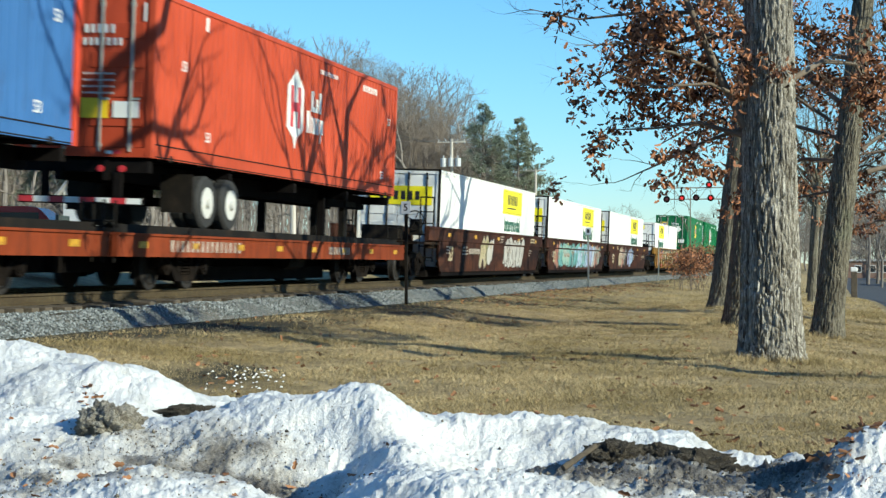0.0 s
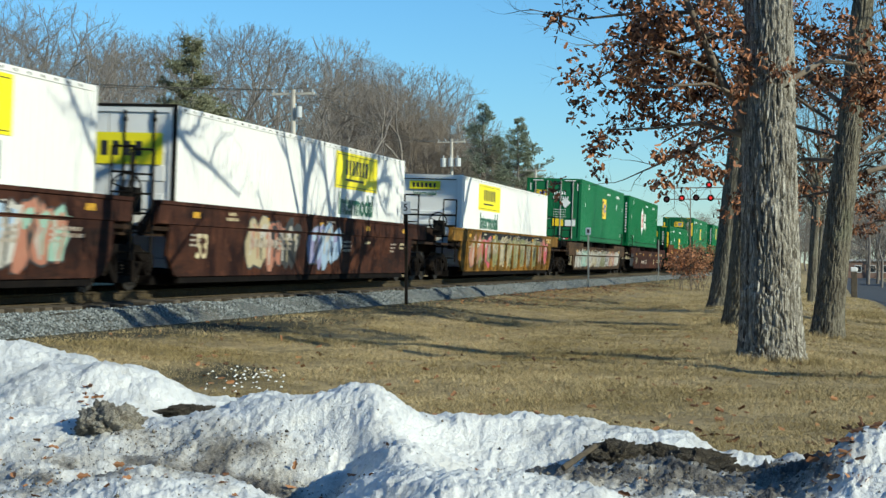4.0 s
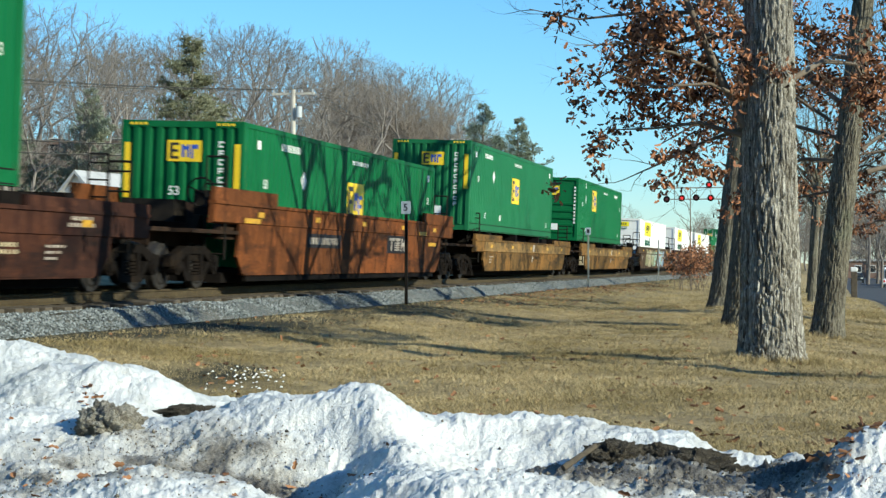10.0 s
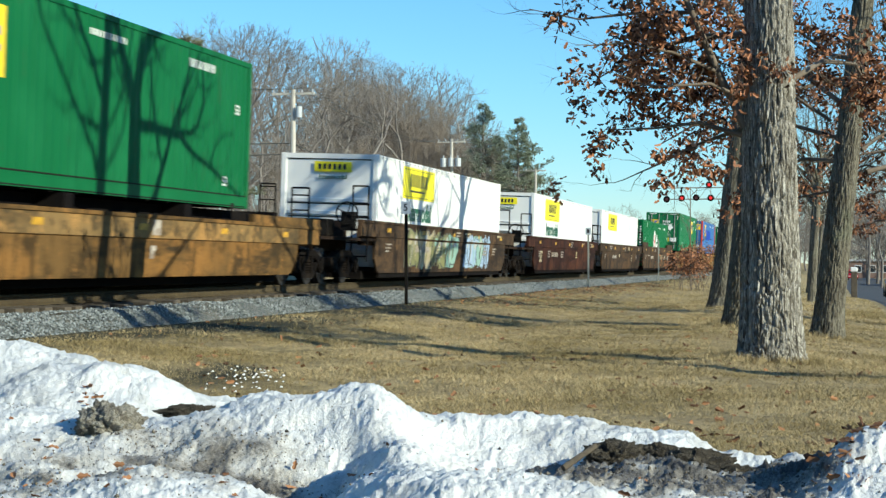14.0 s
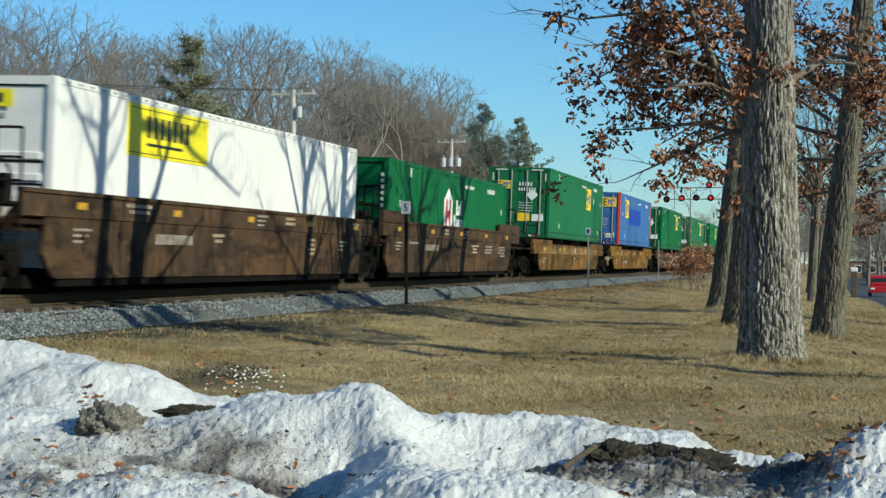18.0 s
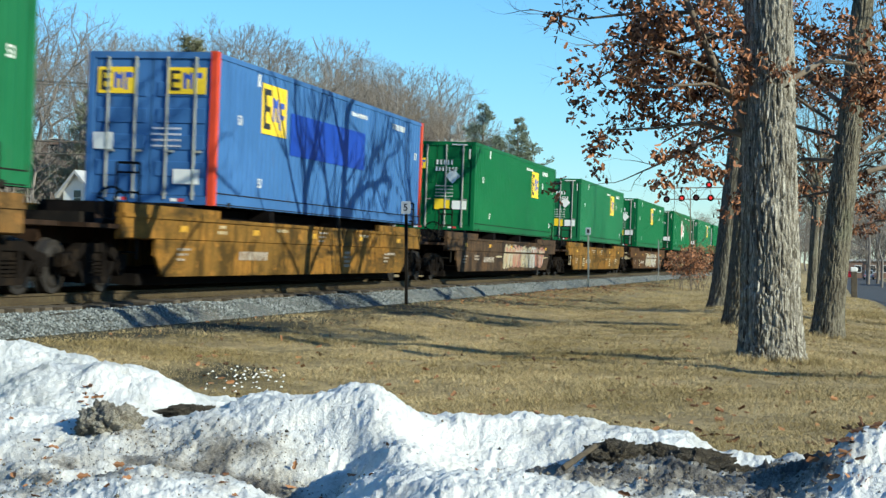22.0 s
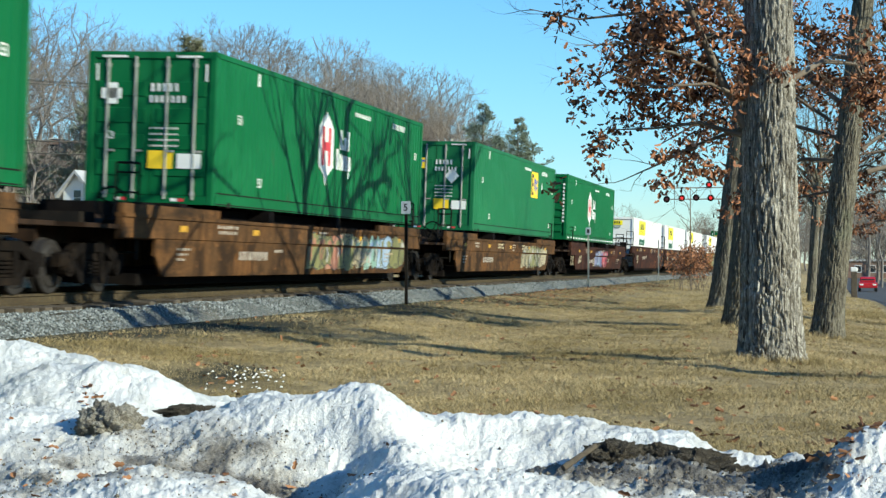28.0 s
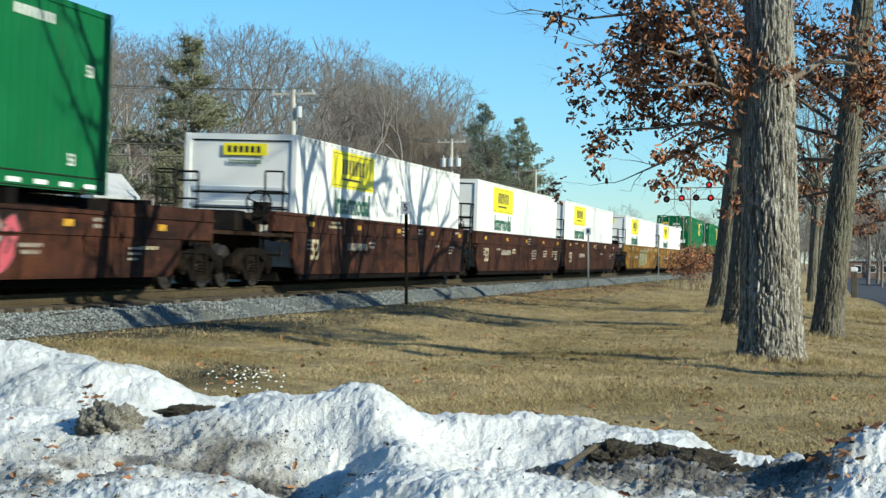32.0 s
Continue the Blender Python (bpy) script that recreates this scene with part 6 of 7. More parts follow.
def build_far_trees():
    rnd = random.Random(11)
    protos = [bare_mesh(60 + i, 15.0, 0.65 + 0.15 * (i % 4)) for i in range(8)] + [thicket_mesh(40 + i, 15.0) for i in range(3)]
    tall = [max(v.co.z for v in c.vertices) for t, c in protos]
    L = Vector((-math.cos(YAW), math.sin(YAW), 0))
    F = Vector((math.sin(YAW), math.cos(YAW), 0))
    # slope of the skyline over the wood, by direction
    LINE = [(0.30, 0.168), (0.235, 0.160), (0.19, 0.150), (0.10, 0.150), (0.06, 0.140), (0.012, 0.128), (-0.008, 0.106), (-0.022, 0.088), (-0.04, 0.074), (-0.053, 0.060), (-0.075, 0.042), (-0.14, 0.032), (-0.20, 0.058), (-0.31, 0.075)]
    def skyline(a):
        for (a0, e0), (a1, e1) in zip(LINE, LINE[1:]):
            if a >= a1:
                return e0 + (e1 - e0) * max(0, min(1, (a0 - a) / (a0 - a1)))
        return LINE[-1][1]
    rows = []
    def stand(d, a, f, dense=False):
        p = F * d + L * (d * a)
        k = 8 + rnd.randrange(3) if dense else rnd.randrange(8)
        rows.append((d, a, (1.2 + d * skyline(a) - ground_z(p.x, p.y)) * f / tall[k], k))
    # a wood on the rise behind the railway: it runs away to the right
    for row, (back, n) in enumerate(((0, 22), (14, 22), (30, 22), (52, 20))):
        for i in range(n):
            u = (i + rnd.uniform(-0.4, 0.4)) / (n - 1)
            stand(102 + 60 * u + 110 * u ** 3 + back * (1 + u), 0.29 - u * (0.29 + 0.05), rnd.uniform(0.74, 0.95) if row < 2 else rnd.uniform(0.86, 1.02))
    # the wood thickens where it meets the far road
    for i in range(84):
        stand(rnd.uniform(200, 300), rnd.uniform(-0.053, 0.07), rnd.uniform(0.55, 0.92), True)
    # young growth in front of the tall trees
    for i in range(40):
        u = rnd.random()
        stand(100 + 60 * u + 110 * u ** 3 + rnd.uniform(0, 40), 0.29 - 0.33 * u, rnd.uniform(0.36, 0.62), True)
    # thin stand by the far end of the road
    for i in range(36):
        stand(rnd.uniform(190, 330), rnd.uniform(-0.31, -0.06), rnd.uniform(0.7, 1.1))
    for i in range(70):
        stand(rnd.uniform(330, 460), rnd.uniform(-0.32, -0.13), rnd.uniform(0.5, 0.9), True)
    for d, a, s, k in rows:
        p = F * d + L * (d * a)
        tree = new("bare_tree")
        tree.matrix_basis = pose(p.x, p.y, ground_z(p.x, p.y) - 0.2, 0, 0, rnd.uniform(0, 360)) @ Matrix.Diagonal((s, s, s, 1))
        part("trunk", protos[k][0], None, tree)
        part("crown", protos[k][1], None, tree)
        tagged(tree, "tall leafless grey tree in the wood behind the railway" if k < 8 else "young dense leafless brown tree under the wood", "tree", group="bare trees of the wood")
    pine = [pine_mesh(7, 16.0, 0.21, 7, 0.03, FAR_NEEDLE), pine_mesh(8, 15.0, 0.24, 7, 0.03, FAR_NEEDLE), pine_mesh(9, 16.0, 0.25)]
    unseen_pine = [pine_mesh(7, 16.0, 0.21, 3, 0.08), pine_mesh(8, 15.0, 0.24, 3, 0.08)]
    for d, a, e, k in ((104, 0.150, 0.140, 2), (112, 0.212, 0.105, 1), (205, -0.0245, 0.097, 0), (208, -0.0455, 0.087, 1), (212, -0.0495, 0.064, 1), (214, -0.033, 0.078, 0), (112, 0.258, 0.09, 1)):
        p = F * d + L * (d * a)
        s = (1.2 + d * e - ground_z(p.x, p.y)) / (16.0, 15.0, 16.0)[k]
        tree = new("pine_tree")
        tree.matrix_basis = pose(p.x, p.y, ground_z(p.x, p.y) - 0.2, 0, 0, 40 * k) @ Matrix.Diagonal((s, s, s, 1))
        part("trunk", pine[k][0], None, tree)
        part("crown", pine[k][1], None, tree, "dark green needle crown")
        tagged(tree, "dark green pine among leafless trees", "tree", group="pines of the wood")
    # pines added across the road, unseen behind the camera, to cut the sky's fill light
    for i in range(64):
        x, y = -78 + 3.6 * (i // 2) + rnd.uniform(-1, 1), -50 - 7 * (i % 2) + rnd.uniform(-2, 2)
        if i >= 44:
            x, y = -80 + rnd.uniform(-4, 4), -48 + 5.2 * (i - 44)
        s = rnd.uniform(1.0, 1.14)
        tree = new("pine_tree")
        tree.matrix_basis = pose(x, y, ground_z(x, y) - 0.2, 0, 0, rnd.uniform(0, 360)) @ Matrix.Diagonal((s * 1.2, s * 1.2, s, 1))
        part("trunk", unseen_pine[i % 2][0], None, tree)
        part("crown", unseen_pine[i % 2][1], None, tree, "dark green needle crown")
        tagged(tree, "unseen dark green pine added to cut sky light", "tree", group="pines across the road")
    # brush under the wood: thin upright stems
    w = Wood()
    for i in range(2000):
        u = rnd.random()
        a = 0.30 - u * 0.40
        d = 98 + 62 * u + 170 * u ** 3 + rnd.uniform(-6, 60)
        p = F * d + L * (d * a)
        z = ground_z(p.x, p.y)
        h = rnd.uniform(1.5, 5.5) * (1 + 0.5 * u)
        q = p + Vector((rnd.gauss(0, 0.5), rnd.gauss(0, 0.5), 0))
        mid = (p + q) / 2 + Vector((rnd.gauss(0, 0.3), rnd.gauss(0, 0.3), z + h * 0.55))
        w.limb([(p.x, p.y, z - 0.2), mid, (q.x, q.y, z + h)], 0.05, 0.012, 3)
        for k in range(4):
            d2 = Vector((rnd.uniform(-1, 1), rnd.uniform(-1, 1), rnd.uniform(0.2, 1))) * h * 0.22
            w.limb([mid, mid + d2], 0.018, 0.008, 3)
    tagged(new("brush", w.mesh(FAR_BARK)), "tangled grey-brown brush and saplings under the wood", "brush", kind="stuff")


def build_shrubs():
    """Young oaks with dead leaves near the far end of the track shoulder."""
    rnd = random.Random(5)
    for x, y, h, n in ((74.5, 5.9, 1.9, 620), (77.5, 6.6, 2.1, 560), (80, 6.2, 2.2, 520), (86, 6.2, 2.4, 420)):
        z = ground_z(x, y)
        ob = new("oak_sapling")
        ob.location = (x, y, z)
        w, tips = Wood(), []
        for k in range(6):
            a = rnd.random() * 6.28
            w.grow(rnd, (rnd.gauss(0, 0.25), rnd.gauss(0, 0.25), -0.05), (math.cos(a) * 0.4, math.sin(a) * 0.4, 1), h * 0.5, 0.018, 2, tips, 0.7, 0.2, 4, 3)
        part("stem_clump", w.mesh(TWIG), None, ob)
        part("leaves", leaf_mesh([rnd.choice(tips) + Vector((rnd.gauss(0, 0.15), rnd.gauss(0, 0.15), rnd.gauss(0, 0.12))) for k in range(n)], rnd, 0.13, LEAF), None, ob, "withered brown leaves")
        tagged(ob, "low oak sapling with withered brown leaves", "shrub", group="saplings by the track")
    # a slim bare sapling on the lawn's far edge
    ob = new("bare_sapling")
    ob.location = (90.7, 7.3, ground_z(90.7, 7.3))
    w, tips = Wood(), []
    w.limb([(0, 0, -0.1), (0.02, 0.03, 1.7), (0, 0, 3.5), (0.05, 0.02, 5.4)], 0.06, 0.015, 6)
    for k in range(12):
        a = rnd.random() * 6.28
        w.grow(rnd, (0, 0, 1.8 + k * 0.28), (math.cos(a), math.sin(a), 0.7), 1.0, 0.02, 1, tips, 0.7, 0.2, 4, 3)
    part("stem", w.mesh(TWIG), None, ob)
    tagged(ob, "slim leafless sapling at the edge of the lawn", "sapling")


build_near_trees()
build_far_trees()
build_shrubs()


# ---- lawn cover and the snow bank ----
STRAW = random_mat("dry_grass", (0.20, 0.155, 0.078), (0.58, 0.455, 0.25), 0.9, patch=(0.45, (0.60, 0.58, 0.48)))
SNOW = mat("old_snow", (0.67, 0.667, 0.645), 0.6, 0, [(1.1, (0.60, 0.60, 0.59), 0.45, 0.70), (6, (0.55, 0.55, 0.53), 0.58, 0.82), (2.4, (0.45, 0.44, 0.415), 0.52, 0.70), (26, (0.55, 0.53, 0.48), 0.56, 0.74), (75, (0.33, 0.30, 0.25), 0.61, 0.72)], [(7, 0.4, 0.06), (55, 0.55, 0.022), (190, 0.7, 0.008)], spec=0.5)


def soiled(m):
    """Mixes grey slush, then earth, into a material where the mesh's soil value is high."""
    nt = m.node_tree
    b = nt.nodes["Principled BSDF"]
    tc = nt.nodes.new("ShaderNodeTexCoord")
    a = nt.nodes.new("ShaderNodeAttribute")
    a.attribute_name = "soil"
    out = b.inputs["Base Color"].links[0].from_socket
    for scale, lo, hi, colour in ((9, 0.66, 0.98, (0.40, 0.375, 0.33)), (24, 0.86, 1.06, (0.20, 0.18, 0.145)), (7, 0.95, 1.12, (0.060, 0.052, 0.043)), (48, 0.98, 1.22, (0.24, 0.22, 0.19)), (110, 1.05, 1.25, (0.035, 0.030, 0.026))):
        n, s1, r, x = (nt.nodes.new("ShaderNode" + k) for k in ("TexNoise", "Math", "MapRange", "Mix"))
        n.inputs["Scale"].default_value, n.inputs["Detail"].default_value, n.inputs["Roughness"].default_value = scale, 8, 0.78
        nt.links.new(tc.outputs["Object"], n.inputs["Vector"])
        s1.operation = "ADD"
        nt.links.new(a.outputs["Fac"], s1.inputs[0])
        nt.links.new(n.outputs["Fac"], s1.inputs[1])
        r.inputs["From Min"].default_value, r.inputs["From Max"].default_value = lo, hi
        nt.links.new(s1.outputs[0], r.inputs["Value"])
        x.data_type = "RGBA"
        nt.links.new(r.outputs[0], x.inputs["Factor"])
        nt.links.new(out, x.inputs[6])
        x.inputs[7].default_value = (*colour, 1)
        out = x.outputs[2]
    nt.links.new(out, b.inputs["Base Color"])


soiled(SNOW)
# soil left in the bank by the plough: across, away, half widths, amount
SOILED = [(0.105, 8.35, 0.26, 0.34, 0.42), (0.148, 8.05, 0.30, 0.34, 0.46), (0.172, 7.7, 0.28, 0.36, 0.32), (0.05, 8.0, 0.22, 0.30, 0.28), (0.14, 7.3, 0.55, 0.5, 0.27), (0.08, 7.9, 1.2, 0.9, 0.10),
          (-0.118, 8.35, 0.40, 0.32, 0.24), (-0.21, 7.6, 0.8, 0.7, 0.18), (-0.095, 7.9, 0.30, 0.30, 0.24), (-0.150, 7.9, 0.4, 0.4, 0.24), (0.095, 7.7, 0.35, 0.35, 0.32), (0.20, 7.0, 0.35, 0.4, 0.36), (0.04, 8.4, 0.16, 0.14, 0.34),
          (-0.15, 9.3, 0.45, 0.16, 0.55), (-0.185, 8.6, 0.35, 0.3, 0.30), (0.12, 7.6, 0.6, 0.5, 0.18), (-0.235, 7.8, 0.6, 0.6, 0.12), (0.225, 7.5, 0.30, 0.35, 0.34), (-0.26, 9.6, 0.25, 0.25, 0.22), (-0.18, 7.7, 1.2, 0.9, 0.17)]


SOIL = mat("frozen_dirt", (0.085, 0.072, 0.056), 0.95, 0, [(6, (0.15, 0.13, 0.10), 0.45, 0.7), (40, (0.30, 0.29, 0.27), 0.62, 0.8)], [(14, 1.0, 0.06), (60, 0.8, 0.02)], spec=0.2)
DIRTY_ICE = mat("dirty_ice", (0.36, 0.33, 0.27), 0.6, 0, [(3, (0.18, 0.155, 0.12), 0.45, 0.68), (30, (0.55, 0.53, 0.48), 0.55, 0.75), (60, (0.06, 0.05, 0.04), 0.58, 0.72)], [(9, 0.9, 0.06), (50, 0.7, 0.02)], spec=0.4)

VF = Vector((math.sin(YAW), math.cos(YAW), 0))
VR = Vector((math.cos(YAW), -math.sin(YAW), 0))

# mounds of the ploughed bank: across (slope of the view ray), away, half widths, height
MOUNDS = [
    (-0.285, 13.0, 1.90, 1.10, 0.615), (-0.218, 12.0, 1.05, 0.90, 0.60), (-0.160, 10.8, 0.50, 0.60, 0.08), (-0.260, 9.5, 1.60, 1.60, 0.44),
    (-0.100, 9.0, 0.65, 0.80, 0.56), (-0.055, 9.0, 0.42, 0.70, 0.565), (-0.036, 8.9, 0.34, 0.70, 0.475), (-0.026, 7.6, 0.28, 1.00, 0.38), (-0.170, 7.4, 0.80, 0.80, 0.26),
    (0.000, 9.2, 0.50, 0.70, 0.405), (0.060, 9.3, 0.60, 0.70, 0.40), (0.120, 9.0, 0.60, 0.60, 0.37), (0.170, 8.6, 0.55, 0.50, 0.286), (0.210, 7.8, 0.40, 0.50, 0.325),
    (0.030, 6.9, 0.80, 0.80, 0.33), (0.285, 7.3, 0.42, 0.70, 0.51), (0.245, 7.2, 0.30, 0.60, 0.426), (0.200, 6.3, 0.80, 0.40, 0.28), (0.100, 6.1, 0.90, 0.40, 0.28),
    (-0.100, 6.1, 0.60, 0.60, 0.32), (0.0, 6.6, 4.0, 1.3, 0.20), (0.11, 7.7, 1.1, 0.95, 0.28), (0.20, 7.2, 0.8, 0.8, 0.26), (-0.24, 9.0, 2.6, 2.2, 0.24),
]


def soil_at(k, d):
    q = 0.0
    for a, m, sa, sd, w in SOILED:
        e = ((k - a) * m / sa) ** 2 + ((d - m) / sd) ** 2
        if e < 9:
            q += w * math.exp(-e)
    return min(0.62, q) * (1.0 + 0.75 * noise.noise((k * 42, d * 4.2, 3))) + 0.08 * noise.noise((k * 18, d * 1.8, 6))


def bank_z(k, d):
    h = 0.0
    for a, m, sa, sd, hh in MOUNDS:
        e = (((k - a) * m) / sa) ** 2 + ((d - m) / sd) ** 2
        if e < 8:
            h += (hh * math.exp(-e)) ** 3
    h = h ** (1 / 3)
    p = VF * d + VR * (k * d)
    x, y = p.x, p.y
    n = noise.noise((x * 1.3, y * 1.3, 1)) * 0.09 + noise.noise((x * 3.5, y * 3.5, 5)) * 0.042 + noise.noise((x * 9, y * 9, 9)) * 0.012 + abs(noise.noise((x * 2.1, y * 2.1, 12))) * 0.05
    n += abs(noise.noise((x * 5, y * 5, 22))) * 0.025 + abs(noise.noise((x * 13, y * 13, 23))) * 0.010 + noise.noise((x * 24, y * 24, 2)) * 0.013 + noise.noise((x * 45, y * 45, 4)) * 0.010 - 0.012
    dirt = max(0.0, min(1.0, (soil_at(k, d) - 0.42) * 3.5))
    if dirt:
        n += dirt * (0.03 * abs(noise.noise((x * 6, y * 6, 14))) + 0.028 * noise.noise((x * 16, y * 16, 15)) + 0.032 * noise.noise((x * 36, y * 36, 16)))
    # a cleft: the heap to the right of it stands over a trough
    gap = -0.047 - 0.0075 * (9.2 - d) - k + 0.010 * noise.noise((d * 1.7, 4, 4))
    if gap > -0.012 and d < 9.6:
        h -= 0.055 * smooth01(-0.010, 0.006, gap) * math.exp(-max(0.0, gap) * d / 0.30) * smooth01(9.5, 8.2, d)
    edge = min(1.0, max(0.0, h) / 0.16)
    n += (abs(noise.noise((x * 18, y * 18, 41))) * 0.010 + abs(noise.noise((x * 38, y * 38, 43))) * 0.014 - 0.006)
    return h + n * edge - 0.045


def build_snow():
    nk, nd = 520, 420
    v, f, vals = [], [], []
    for j in range(nd):
        d = 4.6 + 11.2 * (j / (nd - 1)) ** 1.25
        for i in range(nk):
            k = -0.33 + 0.66 * i / (nk - 1)
            p = VF * d + VR * (k * d)
            v.append((p.x, p.y, ground_z(p.x, p.y) + bank_z(k, d)))
            vals.append(soil_at(k, d))
    low = [q[2] - ground_z(q[0], q[1]) > -0.04 for q in v]
    for j in range(nd - 1):
        for i in range(nk - 1):
            a = j * nk + i
            q = (a, a + 1, a + nk + 1, a + nk)
            if any(low[t] for t in q):
                f.append(q)
    me = raw_mesh(v, f, SNOW, True)
    soil = me.attributes.new("soil", "FLOAT", "POINT")
    soil.data.foreach_set("value", vals)
    tagged(new("snow_bank", me), "ploughed bank of old white snow streaked with dirt", "snow bank", kind="structure")
    # lumps of dirty ice and soil on the bank
    rnd = random.Random(9)
    def lump(name, k, d, sx, sy, sz, m, label, seed, sink=0.35):
        bm = bmesh.new()
        bmesh.ops.create_icosphere(bm, subdivisions=5, radius=1.0)
        for q in bm.verts:
            c = q.co * 2.0 + Vector((seed, 0, 0))
            q.co *= 1 + 0.32 * noise.noise(c) + 0.20 * noise.noise(c * 2.7) + 0.17 * noise.noise(c * 7) + 0.15 * noise.noise(c * 15)
        p = VF * d + VR * (k * d)
        ob = new(name, mesh_of(bm, m, True))
        ob.matrix_basis = pose(p.x, p.y, ground_z(p.x, p.y) + bank_z(k, d) + sz * (1 - sink) - sz * 0.55, 0, 0, math.degrees(YAW) * 0 + 13) @ Matrix.Diagonal((sy, sx, sz, 1))
        tagged(ob, label, "lump", group="lumps on the snow bank")
    lump("dirty_ice_lump", -0.200, 8.75, 0.155, 0.15, 0.115, DIRTY_ICE, "grey lump of dirty ice on the snow bank", 1)
    lump("soil_lump", -0.150, 9.2, 0.17, 0.08, 0.045, SOIL, "dark clod of frozen soil on the snow", 8)
    for q, (k, d, sx, sy, sz) in enumerate(((0.103, 8.45, 0.15, 0.12, 0.09), (0.152, 8.15, 0.20, 0.13, 0.10), (0.172, 7.85, 0.13, 0.10, 0.06), (0.128, 8.5, 0.10, 0.08, 0.05), (0.055, 8.05, 0.06, 0.05, 0.03))):
        lump("soil_lump", k, d, sx, sy, sz, SOIL, "dark crumbly clod of frozen soil on the snow", 3 + 2.7 * q)
    # crumbs of soil and ice
    v, f = [], []
    while len(f) < 5000 * 8:
        a, m, sa, sd, w = rnd.choice(SOILED)
        d, k = rnd.gauss(m, sd * 0.6), a + rnd.gauss(0, sa * 0.6) / m
        r = rnd.uniform(0.002, 0.007) if rnd.random() < 0.96 else rnd.uniform(0.007, 0.013)
        p = VF * d + VR * (k * d)
        c = Vector((p.x, p.y, ground_z(p.x, p.y) + bank_z(k, d) + r * 0.2))
        b = len(v)
        for q in ((1, 0, 0), (0, 1, 0), (-1, 0, 0), (0, -1, 0), (0, 0, 1), (0, 0, -1)):
            v.append(tuple(c + Vector(q) * r * rnd.uniform(0.6, 1.3)))
        f += [(b + q, b + (q + 1) % 4, b + e) if e == 4 else (b + (q + 1) % 4, b + q, b + e) for e in (4, 5) for q in range(4)]
    tagged(new("soil_crumbs", raw_mesh(v, f, random_mat("soil_crumb", (0.03, 0.025, 0.02), (0.20, 0.17, 0.13), 0.95))), "dark crumbs of frozen soil on the snow", "soil", kind="stuff")
    # a broken stick in the snow
    k, d = 0.072, 7.6
    p = VF * d + VR * (k * d)
    z = ground_z(p.x, p.y) + bank_z(k, d)
    a, b = Vector((p.x, p.y, z + 0.03)), Vector((p.x, p.y, z + 0.12)) + VR * 0.16 + VF * 0.12
    bm = tube(bmesh.new(), a, b, 0.016, 0.013, 7)
    tagged(new("stick", mesh_of(bm, TIE)), "short broken weathered stick stuck in the snow", "stick")
    # dead leaves on the snow
    spots = []
    def drop(k, d, n, sk, sd):
        for i in range(n):
            kk, dd = rnd.gauss(k, sk), rnd.gauss(d, sd)
            p = VF * dd + VR * (kk * dd)
            spots.append(Vector((p.x, p.y, ground_z(p.x, p.y) + bank_z(kk, dd) + 0.01)))
    drop(-0.212, 11.4, 14, 0.004, 0.10)
    drop(0.245, 7.3, 60, 0.012, 0.25)
    drop(-0.24, 8.0, 26, 0.04, 0.8)
    drop(-0.11, 7.3, 26, 0.04, 0.5)
    drop(0.0, 7.4, 14, 0.16, 0.9)
    tagged(new("leaf_litter", leaf_mesh(spots, rnd, 0.055, LEAF_DEAD, False)), "dead brown leaves scattered on the snow", "leaves", kind="stuff")


